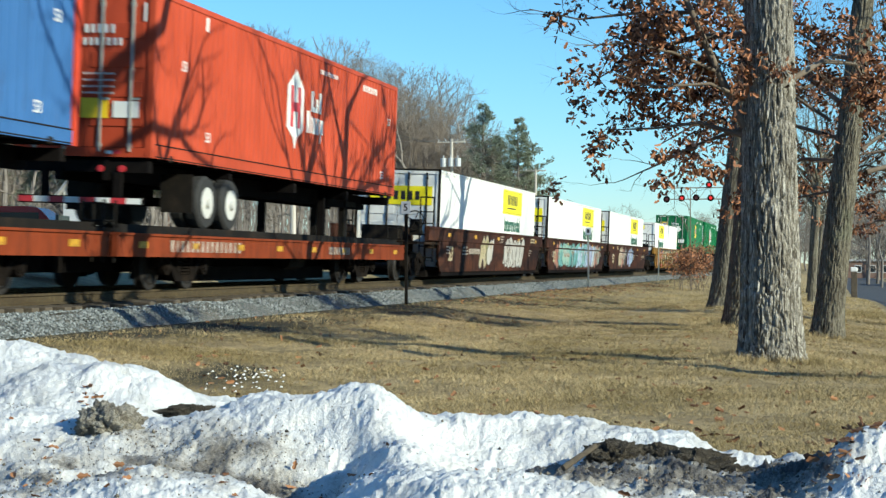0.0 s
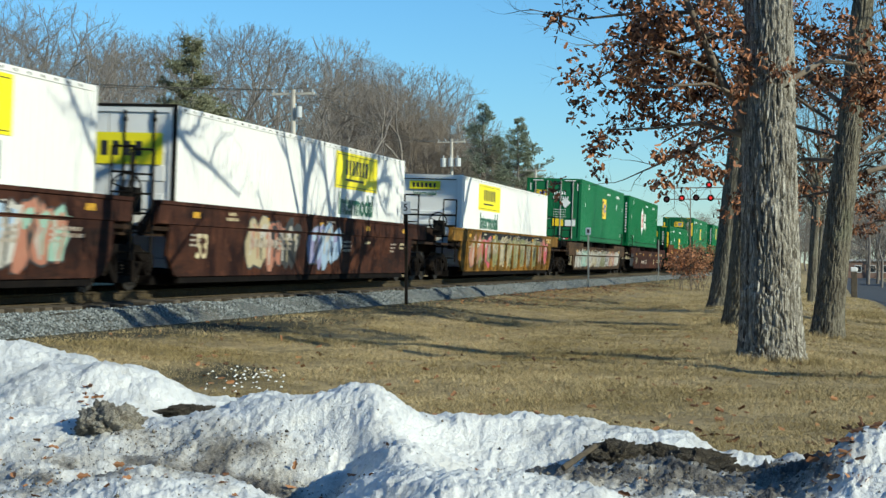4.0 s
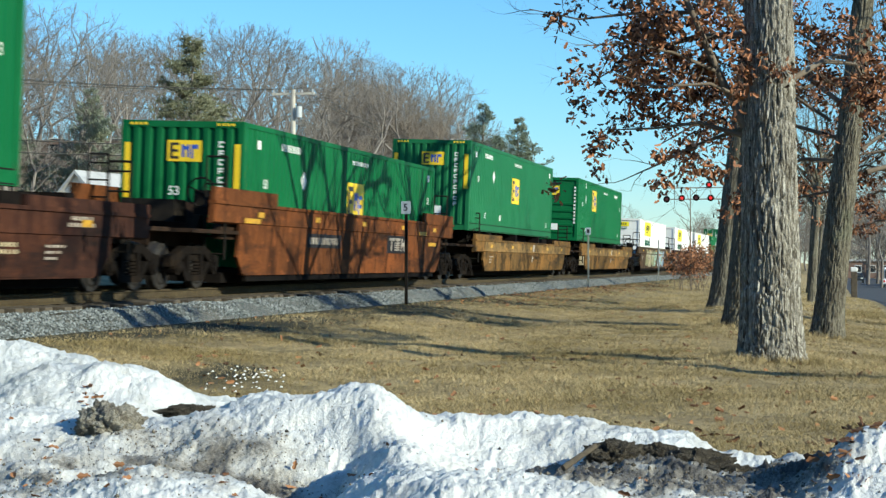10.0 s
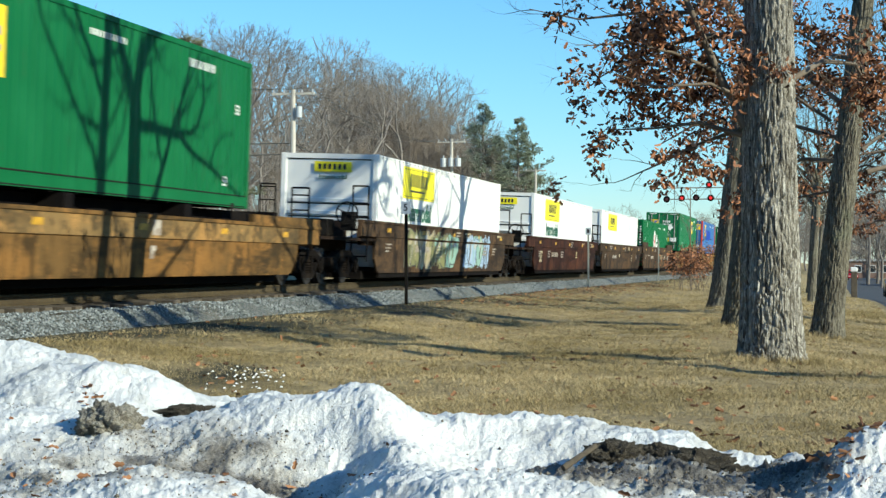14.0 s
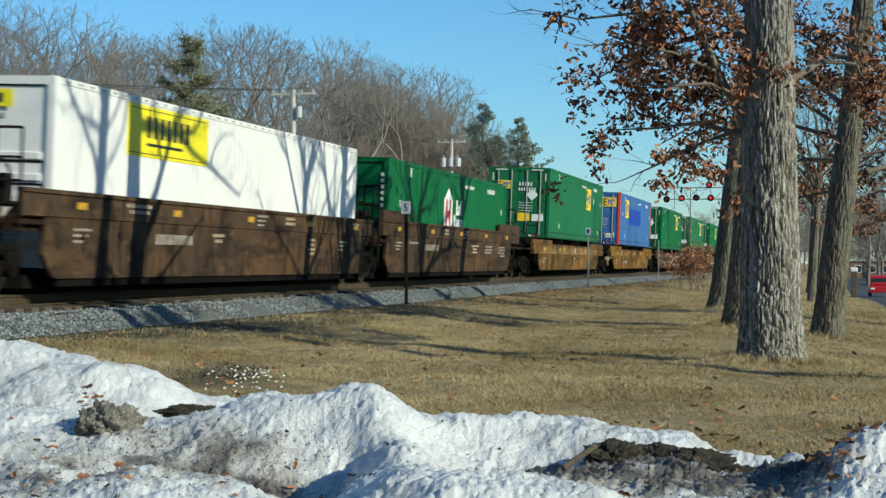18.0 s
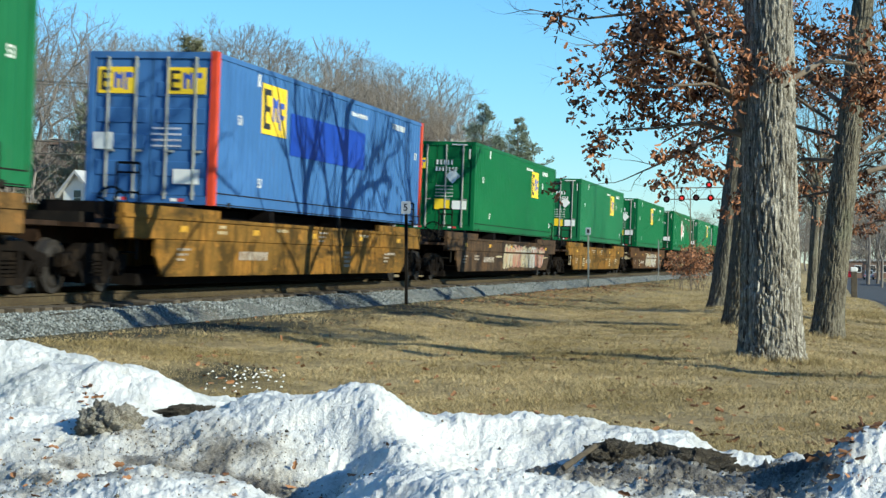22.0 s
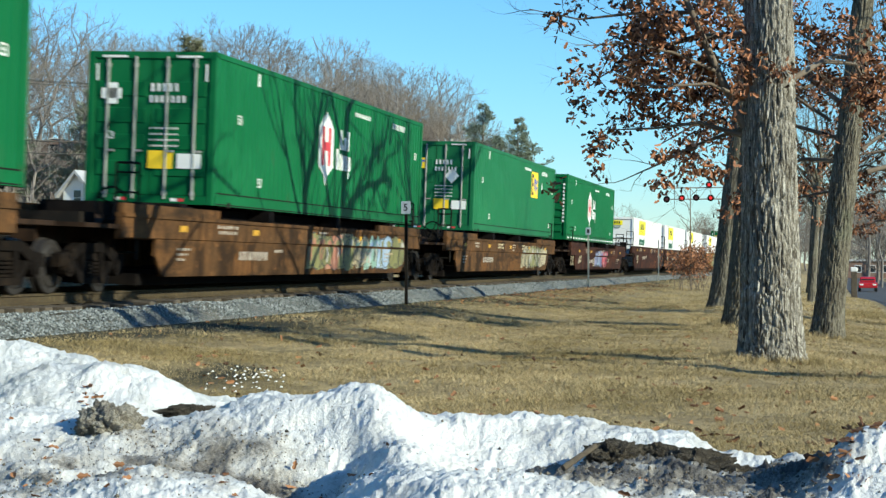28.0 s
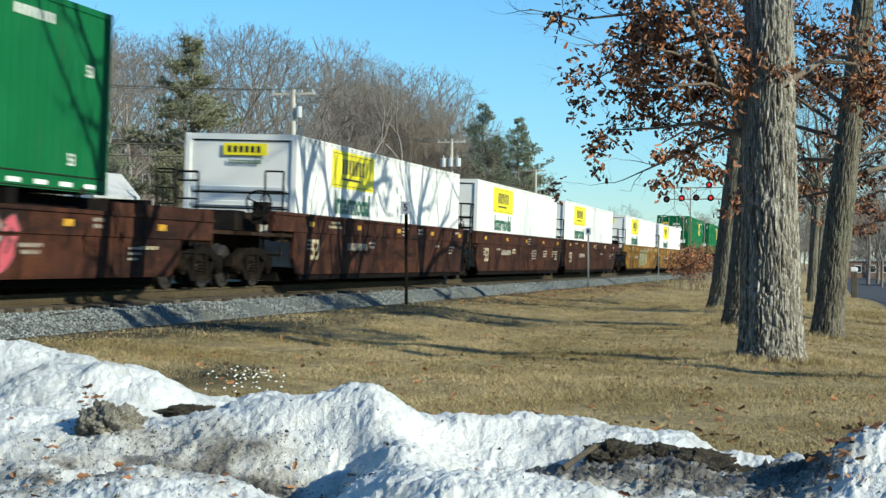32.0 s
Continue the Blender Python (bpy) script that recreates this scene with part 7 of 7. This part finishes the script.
def build_grass():
    rnd = random.Random(2)
    v, f = [], []
    n = 0
    while n < 300000:
        d = 8.5 + 42 * rnd.random() ** 1.7
        k = rnd.uniform(-0.29, 0.29)
        p = VF * d + VR * (k * d)
        if p.y > 9.9 or (p.y < -1.5 and p.x > 20):
            continue
        patch = noise.noise((p.x * 0.55, p.y * 0.55, 2)) + 0.6 * noise.noise((p.x * 2.2, p.y * 2.2, 4))
        if patch < rnd.uniform(-0.75, 0.35) or (p.y > 4.5 and bare_shade_at(p.x, p.y) > rnd.uniform(0.1, 1.1)):
            continue
        if d < 15.5 and bank_z(k, d) > 0.0:
            continue
        n += 1
        z = ground_z(p.x, p.y)
        h = rnd.uniform(0.010, 0.030) * (1.0 + 0.9 * max(0, patch)) * (1 + d / 60)
        if rnd.random() < 0.06:
            h *= rnd.uniform(1.6, 3.0)
        a = rnd.random() * 6.28
        w = 0.0019 * (1 + d / 22)
        b = len(v)
        lx, ly = rnd.gauss(0, 1.2) * h, rnd.gauss(0, 1.2) * h
        v += [(p.x + w * math.cos(a), p.y + w * math.sin(a), z - 0.005), (p.x - w * math.cos(a), p.y - w * math.sin(a), z - 0.005), (p.x + lx, p.y + ly, z + h)]
        f.append((b, b + 1, b + 2))
    for i in range(60000):
        d, k = rnd.uniform(44, 105), rnd.uniform(0.02, 0.29)
        p = VF * d + VR * (k * d)
        if p.y > 9.6 or p.y < -1.6 or noise.noise((p.x * 0.4, p.y * 0.8, 6)) < rnd.uniform(-0.6, 0.3):
            continue
        z, h, w, b = ground_z(p.x, p.y), rnd.uniform(0.03, 0.09), 0.010, len(v)
        v += [(p.x, p.y - w, z - 0.01), (p.x, p.y + w, z - 0.01), (p.x, p.y + rnd.gauss(0, 0.8) * h, z + h)]
        f.append((b, b + 1, b + 2))
    # longer tufts round the feet of the oaks
    for tx, ty, tr, m in ((21.15, 0.71, 0.47, 2600), (29.7, 0.0, 0.38, 1500), (33.4, 1.75, 0.44, 1300), (46.7, 2.95, 0.5, 900)):
        for i in range(m):
            a, r = rnd.random() * 6.28, tr + abs(rnd.gauss(0, 0.16))
            x, y = tx + r * math.cos(a), ty + r * math.sin(a)
            h, w, b = rnd.uniform(0.03, 0.12), 0.004, len(v)
            z = ground_z(x, y)
            c, s = math.cos(a * 7), math.sin(a * 7)
            v += [(x + w * c, y + w * s, z - 0.005), (x - w * c, y - w * s, z - 0.005), (x + rnd.gauss(0, 0.5) * h, y + rnd.gauss(0, 0.5) * h, z + h)]
            f.append((b, b + 1, b + 2))
    tagged(new("grass", raw_mesh(v, f, STRAW)), "short dry straw-coloured winter grass", "grass", kind="stuff")
    spots = []
    for i in range(900):
        d = 10 + 45 * rnd.random() ** 1.4
        k = rnd.uniform(-0.2, 0.29)
        p = VF * d + VR * (k * d)
        if p.y < 10.2:
            spots.append(Vector((p.x, p.y, ground_z(p.x, p.y) + 0.015)))
    for i in range(1500):
        x = rnd.uniform(42, 84)
        y = rnd.gauss(8.7, 0.8)
        spots.append(Vector((x, y, ground_z(x, y) + 0.02)))
    tagged(new("leaf_litter", leaf_mesh(spots, rnd, 0.085, LEAF_DEAD, False)), "fallen brown oak leaves on the lawn", "leaves", kind="stuff")
    # pale wood chips on a bare patch
    v, f = [], []
    for i in range(64):
        d, k = rnd.gauss(17.2, 0.7), rnd.gauss(-0.115, 0.012)
        p = VF * d + VR * (k * d)
        s = rnd.uniform(0.012, 0.036)
        z = ground_z(p.x, p.y) + 0.012
        b = len(v)
        a = rnd.random() * 3
        for q in range(4):
            v.append((p.x + s * math.cos(a + q * 1.57), p.y + s * math.sin(a + q * 1.57) * 0.6, z))
        v.append((p.x, p.y, z + s * 0.5))
        f += [(b + q, b + (q + 1) % 4, b + 4) for q in range(4)]
    tagged(new("wood_chips", raw_mesh(v, f, LETTER)), "pale chips scattered on a bare patch", "chips", kind="stuff")


build_snow()
build_grass()


# ---- posts, poles, buildings and vehicles ----
POLE = mat("weathered_pole_wood", (0.52, 0.48, 0.42), 0.9, 0, [(2, (0.40, 0.36, 0.30), 0.45, 0.7, (3, 3, 0.3)), (14, (0.22, 0.18, 0.14), 0.55, 0.8, (2, 2, 0.2))], [(30, 0.3, 0.01)])
CABLE = mat("black_cable", (0.03, 0.03, 0.03), 0.6)
CERAMIC = mat("grey_transformer", (0.45, 0.46, 0.46), 0.45, 0.2, [(5, (0.3, 0.3, 0.3), 0.5, 0.8)])
SIDING = mat("white_clapboard", (0.74, 0.74, 0.72), 0.6, 0, [(1.5, (0.66, 0.65, 0.62), 0.4, 0.7)], [(9, 0.2, 0.02)])
ROOF_SNOW = mat("pale_roof", (0.40, 0.40, 0.40), 0.8, 0, [(1.2, (0.28, 0.28, 0.28), 0.45, 0.75)])
BRICK = mat("red_brick_wall", (0.20, 0.125, 0.095), 0.9, 0, [(1.0, (0.16, 0.10, 0.075), 0.4, 0.7), (12, (0.26, 0.17, 0.13), 0.5, 0.75)])
GLASS = mat("dark_window_glass", (0.02, 0.025, 0.03), 0.08, 0, spec=0.6)
SIGNAL_RED = mat("lit_red_lens", (0.45, 0.01, 0.01), 0.4, 0, emit=((1.0, 0.03, 0.03), 0.45))
SIGNAL_OFF = mat("dark_lens", (0.06, 0.012, 0.012), 0.3)
SIGN_FACE = mat("pale_sign_face", (0.36, 0.40, 0.46), 0.5, 0, [(12, (0.26, 0.29, 0.33), 0.5, 0.8)])


def build_posts():
    for x, y, h, face in ((38.6, 9.85, 2.50, "5"), (69.5, 9.85, 2.55, "9"), (99.0, 9.85, 2.5, "")):
        post = new("mile_post" if face == "5" else "track_post")
        post.location = (x, y, ground_z(x, y) - 0.05)
        bm = boxes((-0.03, -0.022, -0.035, 0.035, 0, h), (-0.03, 0.02, -0.035, -0.027, 0, h), (-0.03, 0.02, 0.027, 0.035, 0, h))
        part("stake", bm, DARK if face == "5" else GALV, post, "punched steel channel stake")
        if face:
            part("plate", bevelled(boxes((-0.045, -0.033, -0.115, 0.115, h - 0.28, h + 0.02)), 0.004), SIGN_FACE, post, "small pale sign plate")
            if face == "5":
                part("figure", text_mesh("5", 0.24, NAVY), None, post, "black figure", at=pose(-0.047, 0, h - 0.13) @ NEAR_END)
            else:
                part("figure", bar_rows([(-0.05, 0.05, -0.08, 0.08)]), NAVY, post, "black mark", at=pose(-0.047, 0, h - 0.13) @ NEAR_END)
        tagged(post, "thin steel stake with a small sign plate beside the ballast" if face else "thin bare steel stake beside the ballast", "post", group="stakes along the track")


def build_poles():
    tops = []
    for i, (x, y, top) in enumerate(((55.0, 58.0, 12.5), (85.8, 28.2, 10.7), (136.5, 30.9, 11.8), (187.4, 32.6, 12.2))):
        g = ground_z(x, y)
        pole = new("utility_pole")
        pole.location = (x, y, g - 0.1)
        h = top - g + 0.1
        part("pole", tube(bmesh.new(), (0, 0, 0), (0, 0, h), 0.16, 0.125, 10), POLE, pole)
        for k in range(2 if i == 0 else 1):
            z = h - 0.25 - 0.75 * k
            part("crossarm", boxes((-0.06, 0.06, -1.2, 1.2, z - 0.06, z + 0.06)), POLE, pole)
            for yy in (-1.1, -0.5, 0.5, 1.1):
                part("insulator", tube(bmesh.new(), (0, yy, z + 0.06), (0, yy, z + 0.24), 0.05, 0.03, 6), CERAMIC, pole)
        if i == 2:
            for yy in (-0.62, 0.0, 0.62):
                part("transformer", tube(tube(bmesh.new(), (-0.36, yy, h - 2.35), (-0.36, yy, h - 1.65), 0.26, n=12), (-0.36, yy, h - 1.65), (-0.36, yy, h - 1.42), 0.05, n=6), CERAMIC, pole, "grey can transformer")
        if i == 1:
            part("transformer", tube(bmesh.new(), (-0.1, -0.36, h - 1.55), (-0.1, -0.36, h - 0.95), 0.17, n=12), CERAMIC, pole, "grey can transformer")
        tagged(pole, "weathered timber utility pole with crossarms and insulators", "utility pole", group="poles behind the railway")
        tops.append(Vector((x, y, top)))
    n = 0
    for a, b in zip(tops, tops[1:]):
        for yy, dz in ((-1.1, 0.0), (-0.5, 0.0), (1.1, 0.0), (0.0, -2.9), (0.0, -3.5)):
            cu = []
            for k in range(13):
                t = k / 12
                p = a.lerp(b, t) + Vector((0, yy, dz)) - Vector((0, 0, 1.2 * 4 * t * (1 - t)))
                cu.append(p)
            w = Wood()
            w.limb(cu, 0.018 if dz == 0 else 0.035, 0.018 if dz == 0 else 0.035, 3)
            tagged(new("cable", w.mesh(CABLE)), "thin black overhead line between poles", "cable", group="overhead lines")


def gable_house(x, y, rz, w, l, eave, ridge, wall_m, roof_m, label):
    """A house with a pitched roof, windows and a door; its gable faces -x."""
    h = new("house")
    h.matrix_basis = pose(x, y, ground_z(x, y) - 0.2, 0, 0, rz)
    bm = bmesh.new()
    prism(bm, [(-w / 2, 0), (w / 2, 0), (w / 2, eave), (0, ridge), (-w / 2, eave)], 0, l, axis="x")
    part("wall", bm, wall_m, h)
    for sy in (-1, 1):
        bm = bmesh.new()
        up = (ridge - eave) / (w / 2)
        o = w / 2 + 0.35
        prism(bm, [(0, ridge + 0.02), (sy * o, ridge - up * o + 0.02), (sy * o, ridge - up * o + 0.2), (0, ridge + 0.22)], -0.35, l + 0.35, axis="x")
        part("roof_slope", bm, roof_m, h)
    a = min(0.5, w * 0.15)
    for wy, wz in ((0.0, eave - 0.35),) if w < 3 else ((0.0, eave + 0.35), (-w * 0.27, eave - 1.7), (w * 0.27, eave - 1.7)):
        win = part("window", boxes((-0.03, 0.02, wy - a, wy + a, wz - 0.5, wz + 0.5)), SIDING, h, "white framed sash window")
        part("pane", boxes((-0.05, -0.028, wy - a + 0.06, wy + a - 0.06, wz - 0.42, wz - 0.02)), GLASS, win)
        part("pane", boxes((-0.05, -0.028, wy - a + 0.06, wy + a - 0.06, wz + 0.02, wz + 0.42)), GLASS, win)
    k = 1.5
    while k < l - 1:
        win = part("window", boxes((k - 0.5, k + 0.5, -w / 2 - 0.03, -w / 2 + 0.02, 1.2, 2.5)), SIDING, h, "white framed sash window")
        part("pane", boxes((k - 0.4, k + 0.4, -w / 2 - 0.05, -w / 2 - 0.028, 1.3, 2.4)), GLASS, win)
        k += 2.6
    tagged(h, label, "house", group="houses behind the railway")


def block_building(x, y, rz, l, w, h, wall_m, roof_m, label, floors=2):
    b = new("building")
    b.matrix_basis = pose(x, y, ground_z(x, y) - 0.2, 0, 0, rz)
    part("wall", boxes((0, w, -l / 2, l / 2, 0, h)), wall_m, b)
    part("roof", boxes((-0.3, w + 0.3, -l / 2 - 0.3, l / 2 + 0.3, h, h + 0.35)), roof_m, b, "flat roof with a pale rim")
    for f in range(floors):
        k = -l / 2 + 1.4
        while k < l / 2 - 1:
            z = 1.3 + f * 3.2
            win = part("window", boxes((-0.04, 0.02, k - 0.7, k + 0.7, z, z + 1.5)), SIDING, b, "pale framed window")
            part("pane", boxes((-0.06, -0.038, k - 0.6, k + 0.6, z + 0.1, z + 1.4)), GLASS, win)
            k += 2.8
    tagged(b, label, "building", group="buildings in the distance")


def build_buildings():
    gable_house(86.9, 41.3, -8, 1.9, 4.2, 4.5, 5.5, SIDING, ROOF_SNOW, "white clapboard house with a pale pitched roof")
    block_building(138.8, 65.0, 14, 14, 12, 8.6, BRICK, BRICK, "red brick building behind the bare wood", 3)
    block_building(345, -12.0, 0, 18, 12, 3.6, BRICK, ROOF_SNOW, "low shop building with a reddish front", 1)
    block_building(300, -24.5, 0, 14, 12, 5.5, SIDING, ROOF_SNOW, "pale low building at the end of the road", 1)
    gable_house(215, -17.5, 0, 8, 10, 4.0, 6.6, SIDING, ROOF_SNOW, "pale house beside the far road")


def build_crossing():
    sig = new("crossing_signal")
    sig.location = (117.3, 5.95, ground_z(117.3, 5.95))
    part("mast", tube(bmesh.new(), (0, 0, 0), (0, 0, 7.6), 0.16, 0.13, 12), GALV, sig, "pale steel mast")
    part("base", boxes((-0.4, 0.4, -0.4, 0.4, -0.2, 0.25)), CERAMIC, sig, "concrete foot")
    reach = 5.3
    for z in (5.75, 6.55):
        part("arm_tube", tube(bmesh.new(), (0, 0, z), (0, reach, z), 0.05, 0.04, 8), GALV, sig)
    for k in range(9):
        y0, y1 = reach * k / 9, reach * (k + 1) / 9
        part("brace", tube(bmesh.new(), (0, y0, 5.75 if k % 2 else 6.55), (0, y1, 6.55 if k % 2 else 5.75), 0.02, n=5), GALV, sig)
    for y, z, lit in ((2.09, 5.82, True), (3.09, 5.85, False), (4.09, 5.82, True), (5.14, 5.75, False), (2.2, 6.74, True)):
        head = part("lamp_head", tube(tube(bmesh.new(), (-0.12, y, z), (-0.05, y, z), 0.23, n=20), (-0.05, y, z), (0.2, y, z), 0.16, 0.12, 12), BLACK, sig, "black round backing disc and hood")
        part("lens", tube(bmesh.new(), (-0.14, y, z), (-0.119, y, z), 0.11, n=20), SIGNAL_RED if lit else SIGNAL_OFF, head, "glowing red lens" if lit else "unlit lens")
        part("hanger", tube(bmesh.new(), (0.0, y, min(z, 6.5)), (0.0, y, 6.6 if z < 6.6 else z), 0.025, n=5), GALV, sig)
    tagged(sig, "cantilevered railway crossing signal with red flashing lamps", "crossing signal")
    # short timber post with a box near the road
    p = new("timber_post")
    p.location = (92.7, -1.3, ground_z(92.7, -1.3) - 0.05)
    part("post", bevelled(boxes((-0.16, 0.16, -0.16, 0.16, 0, 1.5)), 0.02), TIE, p)
    part("box", bevelled(boxes((-0.18, 0.18, -0.18, 0.18, 1.5, 1.75)), 0.03), SIDING, p, "small white cap box")
    tagged(p, "short brown timber post with a white box by the road", "post")


def road_car(paint_m, kind, label):
    """A small car: shaped body, glass, four wheels, lights; nose towards -x."""
    car = new("car")
    tall = {"sedan": 1.45, "suv": 1.75, "van": 2.3}[kind]
    nose, tail = (-2.25, 2.25) if kind != "van" else (-2.8, 2.8)
    def body():
        bm = bmesh.new()
        out = [(nose, 0.35), (nose, 0.72), (nose + 0.15, 0.86), (nose + 1.15, 0.98), (tail - (0.9 if kind == "sedan" else 0.1), 0.98), (tail - 0.05, 0.92), (tail, 0.5), (tail - 0.1, 0.35)]
        prism(bm, out, -0.88, 0.88)
        return bevelled(bm, 0.05, 2)
    part("body", body(), paint_m, car)
    def cabin():
        bm = bmesh.new()
        b = tail - (0.75 if kind == "sedan" else 0.12)
        prism(bm, [(nose + 1.1, 0.97), (nose + 1.75, tall - 0.05), (nose + 2.0, tall), (b - 0.55, tall), (b - (0.4 if kind == "sedan" else 0.1), tall - 0.08), (b, 0.97)], -0.74, 0.74)
        return bevelled(bm, 0.06, 2)
    part("cabin", cabin(), paint_m, car)
    part("windscreen", boxes((nose + 1.28, nose + 1.36, -0.62, 0.62, 1.08, tall - 0.22)), GLASS, car, at=pose(0, 0, 0))
    for sy in (-1, 1):
        part("side_window", boxes((nose + 1.75, tail - 1.0, sy * 0.75 - 0.012, sy * 0.75 + 0.012, 1.05, tall - 0.16)), GLASS, car)
        part("headlight", boxes((nose - 0.015, nose + 0.05, sy * 0.62 - 0.16, sy * 0.62 + 0.16, 0.62, 0.76)), LETTER, car)
        part("tail_lamp", boxes((tail - 0.05, tail + 0.012, sy * 0.7 - 0.1, sy * 0.7 + 0.1, 0.6, 0.85)), DECAL_RED, car)
        for x in (nose + 0.85, tail - 0.85):
            t = part("wheel", tube(bmesh.new(), (x, sy * 0.9, 0.33), (x, sy * 0.68, 0.33), 0.33, n=20), RUBBER, car)
            part("rim", tube(bmesh.new(), (x, sy * 0.915, 0.33), (x, sy * 0.89, 0.33), 0.2, n=16), GALV, t)
    part("rear_window", boxes((tail - (1.15 if kind == "sedan" else 0.16), tail - (1.07 if kind == "sedan" else 0.08), -0.6, 0.6, 1.08, tall - 0.2)), GLASS, car)
    tagged(car, label, "car", group="road vehicles")
    return car


CAR_WHITE = mat("white_car_paint", (0.75, 0.76, 0.77), 0.25, 0, spec=0.6)
CAR_RED = mat("red_car_paint", (0.38, 0.015, 0.02), 0.25, 0, spec=0.6)
CAR_DARK = mat("dark_car_paint", (0.03, 0.035, 0.04), 0.22, 0, spec=0.6)
CAR_SILVER = mat("silver_car_paint", (0.42, 0.45, 0.48), 0.25, 0.4, spec=0.6)
DRIVES = []


def build_vehicles():
    # parked behind the railway and beside the far road
    for m, kind, x, y, rz, label in ((CAR_RED, "suv", 39.3, 20.1, 103, "red parked car behind the railway"),
                                     (CAR_DARK, "suv", 182.0, -11.0, 60, "dark parked car beside the far road"), (CAR_SILVER, "sedan", 176.0, -10.4, 20, "silver parked car beside the far road")):
        c = road_car(m, kind, label)
        c.matrix_basis = pose(x, y, ground_z(x, y) + 0.02, 0, 0, rz)
    # on the road: time and distance along it, lane, way
    for m, kind, lane, turn, rows, label in (
            (CAR_WHITE, "suv", -6.9, 180, ((0, 30), (4.0, 120), (5.5, 180), (6.5, 225), (8.0, 300), (32, 1400)), "white sport utility car driving away on the road"),
            (CAR_WHITE, "van", -6.9, 180, ((0, -150), (8.5, 120), (10.5, 230), (12.0, 310), (32, 1400)), "white van driving away on the road"),
            (CAR_RED, "sedan", -3.7, 0, ((0, 760), (26.0, 222), (28.0, 171), (29.0, 147), (30.0, 126), (31.0, 104), (32.0, 84)), "red car driving this way on the road"),
            (CAR_DARK, "sedan", -4.0, 0, ((0, 420), (10.5, 235), (12.0, 178), (13.0, 140), (14.5, 80), (32, -600)), "dark car driving this way on the road"),
            (CAR_SILVER, "suv", -6.9, 180, ((0, -300), (17.5, 80), (19.5, 225), (21.5, 290), (23.5, 390), (32, 900)), "silver car driving away on the road"),
            (CAR_RED, "suv", -4.0, 0, ((0, 900), (15.0, 260), (17.0, 180), (18.0, 140), (19.5, 80), (32, -400)), "dark red car driving this way on the road")):
        DRIVES.append((road_car(m, kind, label), lane, turn, rows))


build_posts()
build_poles()
build_buildings()
build_crossing()
build_vehicles()


# ---- what moves ----
def gone(t):
    """Metres that the train has run since the start; it gathers speed slowly."""
    return 14.7714 * t + 0.0090168 * t * t + 0.00022812 * t ** 3


def motions():
    times = [0.0, 4.0, 8.0, 12.0, 16.0, 20.0, 24.0, 28.0, 32.0]
    for ob, s, y, z in RIDERS:
        walk(ob, [(t, TRACK @ pose(s - gone(t), y, z)) for t in times])
    starts = {ob: s for ob, s, y, z in RIDERS}
    for w, car, x in SPINS:
        s0 = starts[car] + x
        base = w.matrix_basis.translation.copy()
        rows, t = [], 0.0
        rows.append((0.0, pose(*base)))
        step = 1 / 30
        ang = 0.0
        k = 1
        while k < 960:
            t = k * step
            place = s0 - gone(t)
            if 8 < place < 60:
                ang -= math.degrees((gone(t) - gone(t - step)) / 0.42)
                rows.append((t, pose(*base, 0, ang, 0)))
            k += 1
        rows.append((32.0, pose(*base, 0, ang - (70 if 8 < s0 - gone(32.0) < 60 else 0), 0)))
        walk(w, rows)
    for car, lane, turn, rows in DRIVES:
        walk(car, [(t, pose(x, lane, ground_z(x, lane) + 0.03, 0, 0, turn)) for t, x in rows])


motions()
